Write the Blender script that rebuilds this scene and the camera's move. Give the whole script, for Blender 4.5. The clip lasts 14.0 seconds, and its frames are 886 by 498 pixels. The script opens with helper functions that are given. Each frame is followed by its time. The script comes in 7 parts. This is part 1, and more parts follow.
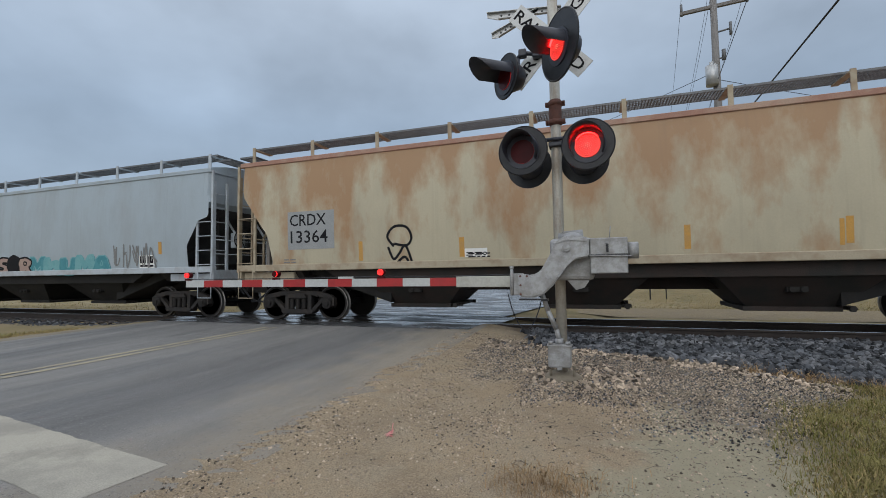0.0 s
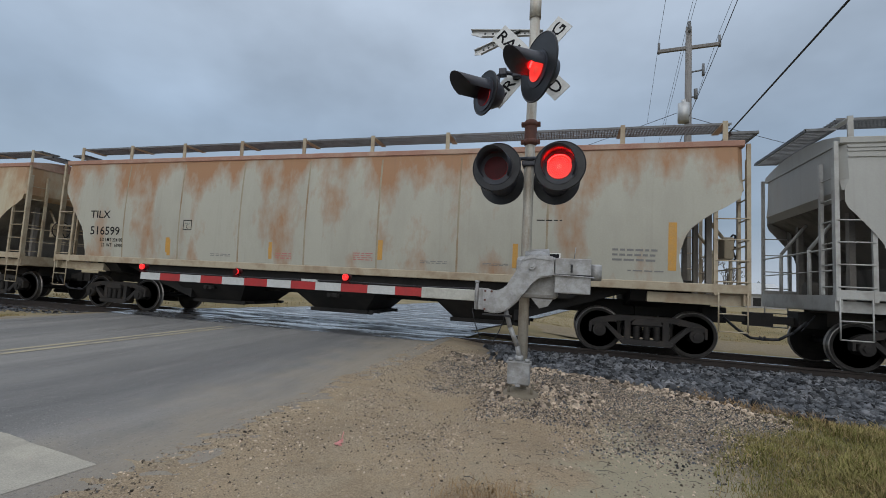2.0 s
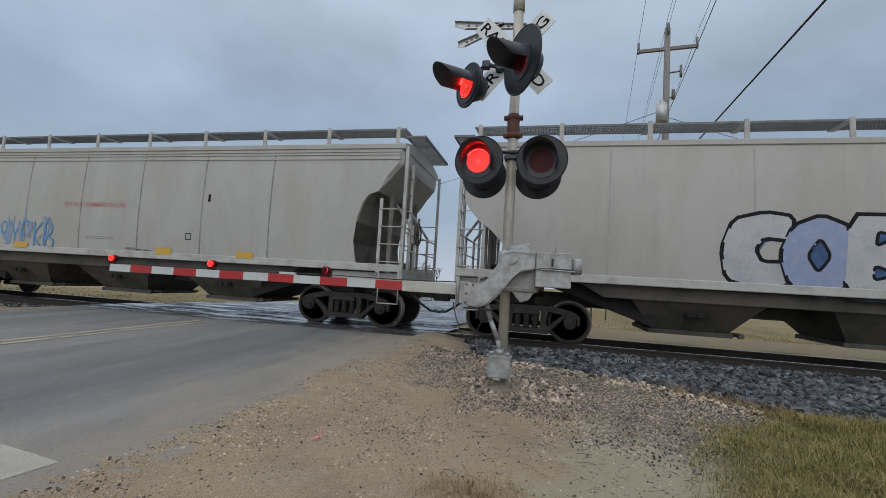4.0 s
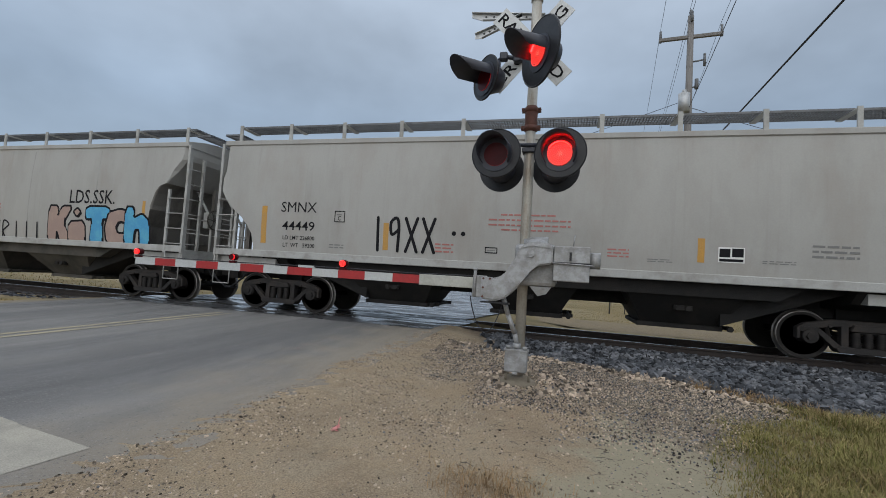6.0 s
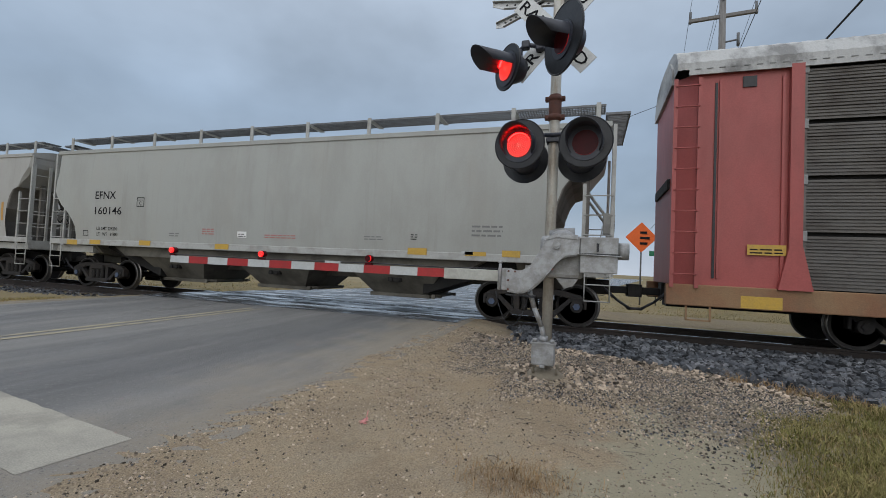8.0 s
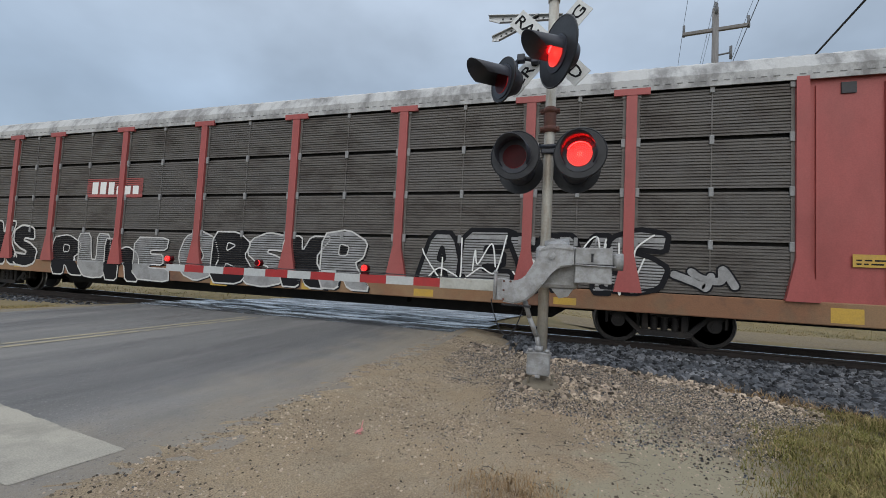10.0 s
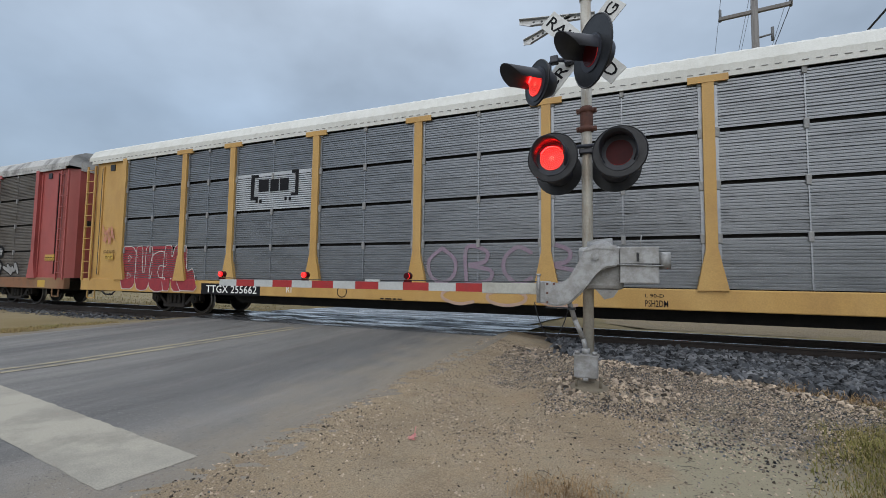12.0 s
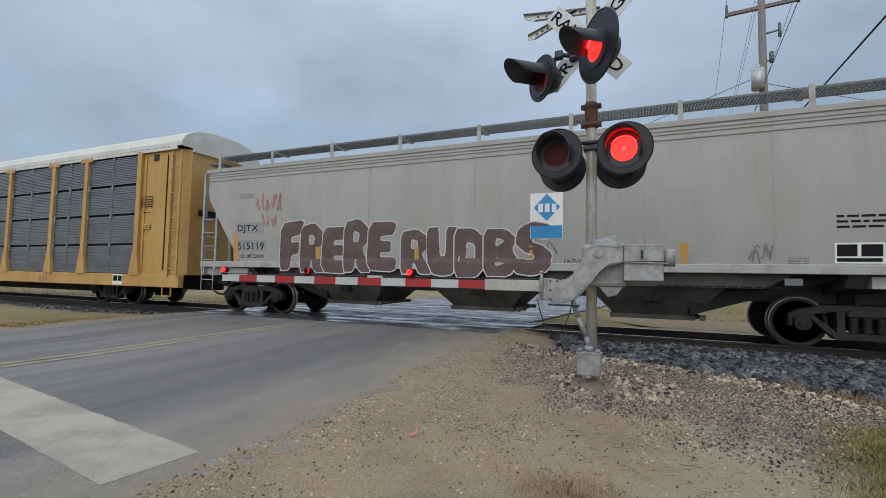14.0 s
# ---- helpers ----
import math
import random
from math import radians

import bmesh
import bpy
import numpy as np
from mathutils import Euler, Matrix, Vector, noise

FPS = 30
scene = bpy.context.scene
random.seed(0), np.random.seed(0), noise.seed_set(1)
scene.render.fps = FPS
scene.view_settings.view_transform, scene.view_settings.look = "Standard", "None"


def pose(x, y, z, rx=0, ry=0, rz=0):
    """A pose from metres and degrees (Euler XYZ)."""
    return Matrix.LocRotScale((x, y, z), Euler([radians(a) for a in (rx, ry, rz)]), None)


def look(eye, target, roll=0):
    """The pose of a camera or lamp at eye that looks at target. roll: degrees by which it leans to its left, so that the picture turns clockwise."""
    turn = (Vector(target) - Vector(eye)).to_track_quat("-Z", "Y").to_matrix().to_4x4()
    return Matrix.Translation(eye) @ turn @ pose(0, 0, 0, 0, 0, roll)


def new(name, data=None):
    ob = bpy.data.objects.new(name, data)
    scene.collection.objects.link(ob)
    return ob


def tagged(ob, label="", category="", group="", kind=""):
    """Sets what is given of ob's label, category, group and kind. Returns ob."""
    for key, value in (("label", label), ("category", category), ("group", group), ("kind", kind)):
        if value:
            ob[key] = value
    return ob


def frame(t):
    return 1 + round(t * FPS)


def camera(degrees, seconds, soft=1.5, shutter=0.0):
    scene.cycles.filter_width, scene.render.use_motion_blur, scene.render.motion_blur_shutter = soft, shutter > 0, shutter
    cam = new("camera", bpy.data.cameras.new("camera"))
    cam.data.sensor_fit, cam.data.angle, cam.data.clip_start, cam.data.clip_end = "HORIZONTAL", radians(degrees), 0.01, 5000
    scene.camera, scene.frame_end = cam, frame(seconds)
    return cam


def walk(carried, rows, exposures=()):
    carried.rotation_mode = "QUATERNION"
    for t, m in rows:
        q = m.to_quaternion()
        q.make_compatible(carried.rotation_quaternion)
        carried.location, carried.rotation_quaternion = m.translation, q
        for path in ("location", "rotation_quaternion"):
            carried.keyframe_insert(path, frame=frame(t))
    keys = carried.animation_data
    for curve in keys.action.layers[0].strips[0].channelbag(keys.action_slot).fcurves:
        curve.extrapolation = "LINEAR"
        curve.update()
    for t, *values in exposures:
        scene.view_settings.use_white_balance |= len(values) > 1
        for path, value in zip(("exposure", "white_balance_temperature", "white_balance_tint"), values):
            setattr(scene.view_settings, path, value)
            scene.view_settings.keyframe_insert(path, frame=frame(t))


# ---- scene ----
cam = camera(90.0, 14.0, soft=0.9)
PATH = [
    (0, (-0.07, -0.023, 1.218), (-0.727, 1.863, 1.325), -0.9),
    (0.5, (-0.034, -0.023, 1.223), (-0.675, 1.867, 1.349), 0.8),
    (1, (-0.024, 0.0, 1.204), (-0.642, 1.897, 1.345), 2.5),
    (1.5, (-0.022, -0.004, 1.205), (-0.603, 1.904, 1.36), 2.6),
    (2, (-0.02, 0.012, 1.203), (-0.558, 1.931, 1.365), 3.1),
    (2.5, (-0.025, 0.01, 1.195), (-0.535, 1.937, 1.36), 3.3),
    (3, (-0.047, 0.017, 1.186), (-0.547, 1.947, 1.337), 3.3),
    (5.3, (-0.024, 0.1, 1.162), (-0.425, 2.053, 1.31), 3.5),
    (5.5, (-0.028, 0.081, 1.168), (-0.461, 2.029, 1.304), 3.7),
    (6, (-0.041, 0.059, 1.174), (-0.566, 1.985, 1.289), 3.6),
    (6.5, (-0.04, 0.056, 1.178), (-0.641, 1.961, 1.279), 2.8),
    (7, (-0.033, 0.069, 1.168), (-0.657, 1.967, 1.261), 2.5),
    (7.5, (-0.036, 0.076, 1.166), (-0.671, 1.971, 1.25), 2.5),
    (8, (-0.033, 0.077, 1.177), (-0.666, 1.972, 1.256), 2.7),
    (10.5, (-0.015, 0.021, 1.191), (-0.634, 1.919, 1.316), 2.9),
    (11, (-0.042, -0.018, 1.188), (-0.688, 1.871, 1.312), 2.5),
    (11.5, (-0.069, -0.033, 1.192), (-0.78, 1.833, 1.313), 1.3),
    (12, (-0.074, -0.037, 1.212), (-0.84, 1.806, 1.344), 0.7),
    (12.5, (-0.075, -0.042, 1.211), (-0.871, 1.787, 1.351), 0.8),
    (13, (-0.074, -0.023, 1.204), (-0.885, 1.8, 1.337), 0.8),
    (13.5, (-0.077, -0.002, 1.2), (-0.876, 1.827, 1.323), 0.9),
    (14, (-0.082, -0.015, 1.213), (-0.86, 1.824, 1.329), 1.0),
]
walk(cam, [(t, look(eye, target, roll)) for t, eye, target, roll in PATH], exposures=[(0.0, 0.04), (1.5, 0.0), (8.0, 0.0), (10.3, 0.14), (14.0, 0.1)])

# ---- light ----
world = bpy.data.worlds.new("overcast_sky")
scene.world = world
world.use_nodes = True


def build_sky():
    nt = world.node_tree
    nt.nodes.clear()
    n, l = nt.nodes.new, nt.links.new
    out, bg = n("ShaderNodeOutputWorld"), n("ShaderNodeBackground")
    sky = n("ShaderNodeTexSky")
    sky.sky_type, sky.sun_disc = "NISHITA", False
    sky.sun_elevation, sky.sun_rotation = radians(SUN_HEIGHT), radians(SUN_TURN)
    sky.air_density, sky.dust_density = 1.0, 4.0
    grey = n("ShaderNodeMixRGB")
    dim = n("ShaderNodeVectorMath")
    dim.operation = "SCALE"
    dim.inputs["Scale"].default_value = SKY_SHARE
    l(sky.outputs[0], dim.inputs[0])
    tc, sep = n("ShaderNodeTexCoord"), n("ShaderNodeSeparateXYZ")
    l(tc.outputs["Generated"], sep.inputs[0])
    # cloud deck: brighter towards the zenith, as an overcast sky is
    ramp = n("ShaderNodeValToRGB")
    e = ramp.color_ramp.elements
    e[0].position, e[0].color = 0.0, (0.50, 0.56, 0.65, 1)
    e[1].position, e[1].color = 1.0, ZENITH
    for pos, col in ((0.06, (0.41, 0.485, 0.585, 1)), (0.14, (0.30, 0.385, 0.49, 1)), (0.30, (0.315, 0.405, 0.525, 1)), (0.55, (0.425, 0.505, 0.615, 1)), (0.68, (0.74, 0.80, 0.91, 1))):
        k = e.new(pos)
        k.color = col
    l(sep.outputs[2], ramp.inputs[0])
    mp = n("ShaderNodeMapping")
    mp.inputs["Scale"].default_value = (1.0, 1.0, 1.7)
    mp.inputs["Location"].default_value = (0.4, 0.0, 0.3)
    l(tc.outputs["Generated"], mp.inputs[0])
    big = n("ShaderNodeTexNoise")
    big.inputs["Scale"].default_value, big.inputs["Detail"].default_value, big.inputs["Roughness"].default_value = 2.2, 5, 0.5
    l(mp.outputs[0], big.inputs["Vector"])
    puff = n("ShaderNodeMapRange")
    puff.inputs["From Min"].default_value, puff.inputs["From Max"].default_value = 0.32, 0.70
    puff.inputs["To Min"].default_value, puff.inputs["To Max"].default_value = 0.80, 1.24
    l(big.outputs[0], puff.inputs[0])
    cloud = n("ShaderNodeVectorMath")
    cloud.operation = "SCALE"
    l(ramp.outputs[0], cloud.inputs[0])
    l(puff.outputs[0], cloud.inputs["Scale"])
    add = n("ShaderNodeVectorMath")
    l(cloud.outputs[0], add.inputs[0])
    l(dim.outputs[0], add.inputs[1])
    l(add.outputs[0], bg.inputs[0])
    bg.inputs[1].default_value = 1.0
    l(bg.outputs[0], out.inputs[0])


SUN_HEIGHT, SUN_TURN, SKY_SHARE = 31.0, 174.0, 0.008
ZENITH = (1.43, 1.54, 1.68, 1)
build_sky()
sun = new("sun", bpy.data.lights.new("sun", "SUN"))
sun.data.energy, sun.data.angle, sun.data.color = 1.0, radians(60), (1.0, 0.985, 0.96)
sun.matrix_world = look((2, -20, 17), (-1, 8, 0))


# ---- materials ----
def surface(name, base, second=None, scale=3.0, amount=0.5, rough=0.6, metal=0.0, bump=0.0, bump_scale=40.0, stretch=(1, 1, 1), third=None, third_scale=0.7, glow=None, random_tint=0.0, spec=0.4, grain_mix=0.22):
    """A painted or bare surface: base colour, patches of a second colour, wide stains of a third, fine grain."""
    m = bpy.data.materials.new(name)
    m.use_nodes = True
    nt = m.node_tree
    n, l = nt.nodes.new, nt.links.new
    b = nt.nodes["Principled BSDF"]
    b.inputs["Roughness"].default_value, b.inputs["Metallic"].default_value = rough, metal
    b.inputs["Specular IOR Level"].default_value = spec
    tc, mp = n("ShaderNodeTexCoord"), n("ShaderNodeMapping")
    mp.inputs["Scale"].default_value = stretch
    l(tc.outputs["Object"], mp.inputs[0])
    col = n("ShaderNodeRGB")
    col.outputs[0].default_value = (*base, 1)
    last = col.outputs[0]

    def patch(last, colour, sc, amt, detail=6, lo=0.46, hi=0.62):
        nz, mr, mx = n("ShaderNodeTexNoise"), n("ShaderNodeMapRange"), n("ShaderNodeMixRGB")
        nz.inputs["Scale"].default_value, nz.inputs["Detail"].default_value = sc, detail
        nz.inputs["Roughness"].default_value = 0.65
        l(mp.outputs[0], nz.inputs["Vector"])
        mr.inputs["From Min"].default_value, mr.inputs["From Max"].default_value = lo, hi
        mr.inputs["To Max"].default_value = amt
        l(nz.outputs[0], mr.inputs[0])
        l(mr.outputs[0], mx.inputs[0])
        l(last, mx.inputs[1])
        mx.inputs[2].default_value = (*colour, 1)
        return mx.outputs[0], nz
    if second:
        last, nz = patch(last, second, scale, amount)
    if third:
        last, _ = patch(last, third, third_scale, amount, 4)
    grain, gm = n("ShaderNodeTexNoise"), n("ShaderNodeMixRGB")
    grain.inputs["Scale"].default_value, grain.inputs["Detail"].default_value = bump_scale, 4
    l(tc.outputs["Object"], grain.inputs["Vector"])
    gm.blend_type, gm.inputs[0].default_value = "OVERLAY", grain_mix
    l(last, gm.inputs[1])
    l(grain.outputs[0], gm.inputs[2])
    last = gm.outputs[0]
    if random_tint:
        oi, hv, mr = n("ShaderNodeNewGeometry"), n("ShaderNodeHueSaturation"), n("ShaderNodeMapRange")
        mr.inputs["To Min"].default_value, mr.inputs["To Max"].default_value = 1 - random_tint, 1 + random_tint
        l(oi.outputs["Random Per Island"], mr.inputs[0])
        l(mr.outputs[0], hv.inputs["Value"])
        l(last, hv.inputs["Color"])
        last = hv.outputs[0]
    l(last, b.inputs["Base Color"])
    rr = n("ShaderNodeMapRange")
    rr.inputs["To Min"].default_value, rr.inputs["To Max"].default_value = max(0.03, rough - 0.12), min(1, rough + 0.12)
    l(grain.outputs[0], rr.inputs[0])
    l(rr.outputs[0], b.inputs["Roughness"])
    if bump:
        bp = n("ShaderNodeBump")
        bp.inputs["Strength"].default_value, bp.inputs["Distance"].default_value = bump, 0.02
        l(grain.outputs[0], bp.inputs["Height"])
        l(bp.outputs[0], b.inputs["Normal"])
    if glow:
        b.inputs["Emission Color"].default_value = (*glow[:3], 1)
        b.inputs["Emission Strength"].default_value = glow[3]
    return m


def car_paint(name, base, rust, rust_amount, top_rust, low=2.2, grime=(0.16, 0.14, 0.11), streaks=0.14):
    """Old railway paint: rust runs down from the roof edge, streaks of dirt, patches of bare primer, weld seams."""
    m = surface(name, base, grime, 1.1, 0.16, 0.55, stretch=(0.8, 0.8, 0.3), bump=0.03, bump_scale=30, grain_mix=0.07)
    nt = m.node_tree
    n, l = nt.nodes.new, nt.links.new
    b = nt.nodes["Principled BSDF"]
    last = b.inputs["Base Color"].links[0].from_socket
    tc, mp, nz, sep = n("ShaderNodeTexCoord"), n("ShaderNodeMapping"), n("ShaderNodeTexNoise"), n("ShaderNodeSeparateXYZ")
    mp.inputs["Scale"].default_value = (0.9, 0.9, 0.42)
    l(tc.outputs["Object"], mp.inputs[0])
    l(mp.outputs[0], nz.inputs["Vector"])
    nz.inputs["Scale"].default_value, nz.inputs["Detail"].default_value, nz.inputs["Roughness"].default_value = 1.3, 8, 0.62
    l(tc.outputs["Object"], sep.inputs[0])
    high = n("ShaderNodeMapRange")
    high.inputs["From Min"].default_value, high.inputs["From Max"].default_value = low, 4.4
    high.inputs["To Min"].default_value, high.inputs["To Max"].default_value = -0.02, top_rust
    l(sep.outputs[2], high.inputs[0])
    add, mr, mx = n("ShaderNodeMath"), n("ShaderNodeMapRange"), n("ShaderNodeMixRGB")
    l(nz.outputs[0], add.inputs[0])
    l(high.outputs[0], add.inputs[1])
    mr.inputs["From Min"].default_value, mr.inputs["From Max"].default_value, mr.inputs["To Max"].default_value = 0.505, 0.69, rust_amount
    l(add.outputs[0], mr.inputs[0])
    l(mr.outputs[0], mx.inputs[0])
    l(last, mx.inputs[1])
    mx.inputs[2].default_value = (*rust, 1)
    last = mx.outputs[0]
    # thin dirt runs below the seams
    wv, wr, wm = n("ShaderNodeTexNoise"), n("ShaderNodeMapRange"), n("ShaderNodeMixRGB")
    mp2 = n("ShaderNodeMapping")
    mp2.inputs["Scale"].default_value = (5.5, 5.5, 0.12)
    l(tc.outputs["Object"], mp2.inputs[0])
    l(mp2.outputs[0], wv.inputs["Vector"])
    wv.inputs["Scale"].default_value, wv.inputs["Detail"].default_value = 1.6, 5
    wr.inputs["From Min"].default_value, wr.inputs["From Max"].default_value, wr.inputs["To Max"].default_value = 0.56, 0.78, streaks
    l(wv.outputs[0], wr.inputs[0])
    l(wr.outputs[0], wm.inputs[0])
    l(last, wm.inputs[1])
    wm.inputs[2].default_value = (*grime, 1)
    l(wm.outputs[0], b.inputs["Base Color"])
    return m



def speckle(m, scale, pale, dark, amount, size=0.33):
    """Single grains on a surface: small pale and dark chips, each with its own tone, slightly proud."""
    nt = m.node_tree
    n, l = nt.nodes.new, nt.links.new
    b = nt.nodes["Principled BSDF"]
    last = b.inputs["Base Color"].links[0].from_socket
    tc, vo, sep = n("ShaderNodeTexCoord"), n("ShaderNodeTexVoronoi"), n("ShaderNodeSeparateColor")
    vo.inputs["Scale"].default_value = scale
    l(tc.outputs["Object"], vo.inputs["Vector"])
    l(vo.outputs["Color"], sep.inputs[0])
    tone, chip, pick, mul, mx = n("ShaderNodeMixRGB"), n("ShaderNodeMapRange"), n("ShaderNodeMapRange"), n("ShaderNodeMath"), n("ShaderNodeMixRGB")
    tone.inputs[1].default_value, tone.inputs[2].default_value = (*dark, 1), (*pale, 1)
    l(sep.outputs[0], tone.inputs[0])
    chip.inputs["From Min"].default_value, chip.inputs["From Max"].default_value = size + 0.08, size
    l(vo.outputs["Distance"], chip.inputs[0])
    pick.inputs["From Min"].default_value, pick.inputs["From Max"].default_value, pick.inputs["To Max"].default_value = 0.35, 0.75, amount
    l(sep.outputs[1], pick.inputs[0])
    mul.operation = "MULTIPLY"
    l(chip.outputs[0], mul.inputs[0])
    l(pick.outputs[0], mul.inputs[1])
    l(mul.outputs[0], mx.inputs[0])
    l(last, mx.inputs[1])
    l(tone.outputs[0], mx.inputs[2])
    l(mx.outputs[0], b.inputs["Base Color"])
    bp = n("ShaderNodeBump")
    bp.inputs["Strength"].default_value, bp.inputs["Distance"].default_value = 0.6, 0.4 / scale
    l(mul.outputs[0], bp.inputs["Height"])
    if b.inputs["Normal"].links:
        l(b.inputs["Normal"].links[0].from_socket, bp.inputs["Normal"])
    l(bp.outputs[0], b.inputs["Normal"])


def puddles(m, scale, stretch, lo, hi, dry, wet):
    """Standing water in patches: the roughness falls where the film of water lies."""
    nt = m.node_tree
    n, l = nt.nodes.new, nt.links.new
    b = nt.nodes["Principled BSDF"]
    tc, mp, nz, mr = n("ShaderNodeTexCoord"), n("ShaderNodeMapping"), n("ShaderNodeTexNoise"), n("ShaderNodeMapRange")
    mp.inputs["Scale"].default_value = stretch
    l(tc.outputs["Object"], mp.inputs[0])
    l(mp.outputs[0], nz.inputs["Vector"])
    nz.inputs["Scale"].default_value, nz.inputs["Detail"].default_value, nz.inputs["Roughness"].default_value = scale, 7, 0.6
    mr.inputs["From Min"].default_value, mr.inputs["From Max"].default_value = lo, hi
    mr.inputs["To Min"].default_value, mr.inputs["To Max"].default_value = dry, wet
    l(nz.outputs[0], mr.inputs[0])
    l(mr.outputs[0], b.inputs["Roughness"])


def dusty_edge(m):
    """Dust and washed sand carried on to the asphalt from the verge, and paler wheel tracks."""
    nt = m.node_tree
    n, l = nt.nodes.new, nt.links.new
    b = nt.nodes["Principled BSDF"]
    last = b.inputs["Base Color"].links[0].from_socket
    tc, sep, nz = n("ShaderNodeTexCoord"), n("ShaderNodeSeparateXYZ"), n("ShaderNodeTexNoise")
    l(tc.outputs["Object"], sep.inputs[0])
    l(tc.outputs["Object"], nz.inputs["Vector"])
    nz.inputs["Scale"].default_value, nz.inputs["Detail"].default_value = 1.7, 8
    a, mr, mx = n("ShaderNodeMath"), n("ShaderNodeMapRange"), n("ShaderNodeMixRGB")
    a.operation = "MULTIPLY_ADD"
    l(nz.outputs[0], a.inputs[0])
    a.inputs[1].default_value = 2.4
    l(sep.outputs[0], a.inputs[2])
    mr.inputs["From Min"].default_value, mr.inputs["From Max"].default_value, mr.inputs["To Max"].default_value = -3.3, -1.5, 0.8
    mr.interpolation_type = "SMOOTHSTEP"
    l(a.outputs[0], mr.inputs[0])
    l(mr.outputs[0], mx.inputs[0])
    l(last, mx.inputs[1])
    mx.inputs[2].default_value = (0.25, 0.212, 0.16, 1)
    l(mx.outputs[0], b.inputs["Base Color"])


def verge_material():
    """Sandy dirt; gravel towards the track, the shade between its stones painted in; pale clay where wheels have packed
    it; thin turf far right.
    """
    m = surface("verge_ground", (0.33, 0.256, 0.17), (0.24, 0.188, 0.13), 0.9, 0.7, 0.95, bump=0.9, bump_scale=95, third=(0.33, 0.27, 0.19), third_scale=2.4, spec=0.12, grain_mix=0.85)
    nt = m.node_tree
    n, l = nt.nodes.new, nt.links.new
    b = nt.nodes["Principled BSDF"]
    last = b.inputs["Base Color"].links[0].from_socket
    tc, sep = n("ShaderNodeTexCoord"), n("ShaderNodeSeparateXYZ")
    l(tc.outputs["Object"], sep.inputs[0])

    def layer(last, colour, kx, ky, k0, soft, wob, scale, amount):
        nz, mr, mx = n("ShaderNodeTexNoise"), n("ShaderNodeMapRange"), n("ShaderNodeMixRGB")
        nz.inputs["Scale"].default_value, nz.inputs["Detail"].default_value, nz.inputs["Roughness"].default_value = scale, 8, 0.6
        l(tc.outputs["Object"], nz.inputs["Vector"])
        s, one, two = None, n("ShaderNodeMath"), n("ShaderNodeMath")
        one.operation = two.operation = "MULTIPLY_ADD"
        l(sep.outputs[0], one.inputs[0])
        one.inputs[1].default_value, one.inputs[2].default_value = kx, k0 - wob * 0.5
        l(sep.outputs[1], two.inputs[0])
        two.inputs[1].default_value = ky
        l(one.outputs[0], two.inputs[2])
        three = n("ShaderNodeMath")
        three.operation = "MULTIPLY_ADD"
        l(nz.outputs[0], three.inputs[0])
        three.inputs[1].default_value = wob
        l(two.outputs[0], three.inputs[2])
        mr.interpolation_type = "SMOOTHSTEP"
        mr.inputs["From Min"].default_value, mr.inputs["From Max"].default_value, mr.inputs["To Max"].default_value = 0, soft, amount
        l(three.outputs[0], mr.inputs[0])
        l(mr.outputs[0], mx.inputs[0])
        l(last, mx.inputs[1])
        mx.inputs[2].default_value = (*colour, 1)
        return mx.outputs[0]
    last = layer(last, (0.32, 0.29, 0.205), 1.0, -0.25, 1.1, 0.6, 3.0, 1.2, 0.9)
    # dark brown below the gravel heap: shadows between stones, as ground colour
    last = layer(last, (0.15, 0.122, 0.094), 1.8, 1.0, -5.9, 0.9, 2.6, 1.9, 0.7)
    last = layer(last, (0.165, 0.135, 0.10), 0.0, 0.0, -0.16, 0.5, 2.0, 8.0, 0.6)
    last = layer(last, (0.20, 0.185, 0.135), 0.0, 0.0, -0.2, 0.3, 2.0, 2.2, 0.5)
    # near-black below the ballast shoulder: the shaded gaps, painted on the ground
    last = layer(last, (0.05, 0.05, 0.052), 0.95, 1.0, -8.5, 0.3, 0.5, 2.0, 0.95)
    last = layer(last, (0.11, 0.095, 0.05), 1.0, -0.5, 0.35, 0.5, 1.0, 2.0, 0.9)
    l(last, b.inputs["Base Color"])
    return m


ASPHALT = surface("asphalt", (0.158, 0.153, 0.145), (0.22, 0.21, 0.195), 0.9, 0.6, 0.6, bump=0.5, bump_scale=110, third=(0.075, 0.075, 0.076), third_scale=0.35, stretch=(1.3, 0.16, 1), spec=0.5, grain_mix=0.5)
dusty_edge(ASPHALT)
speckle(ASPHALT, 48.0, (0.30, 0.285, 0.262), (0.055, 0.054, 0.053), 0.75)
puddles(ASPHALT, 1.1, (1.4, 0.3, 1), 0.42, 0.68, 0.85, 0.42)
WET = surface("wet_crossing_asphalt", (0.05, 0.05, 0.052), (0.10, 0.098, 0.095), 1.4, 0.6, 0.16, bump=0.12, bump_scale=45, spec=0.6)
puddles(WET, 1.5, (0.5, 1.5, 1), 0.40, 0.60, 0.55, 0.06)

VERGE = verge_material()
speckle(VERGE, 85.0, (0.42, 0.345, 0.25), (0.10, 0.08, 0.058), 0.7, 0.30)
speckle(VERGE, 38.0, (0.38, 0.32, 0.25), (0.10, 0.082, 0.062), 0.5, 0.22)
GRAVEL = surface("fine_gravel", (0.235, 0.185, 0.115), (0.15, 0.12, 0.075), 14, 0.7, 0.95, bump=0.8, bump_scale=70, third=(0.20, 0.16, 0.11), third_scale=1.5, spec=0.15)
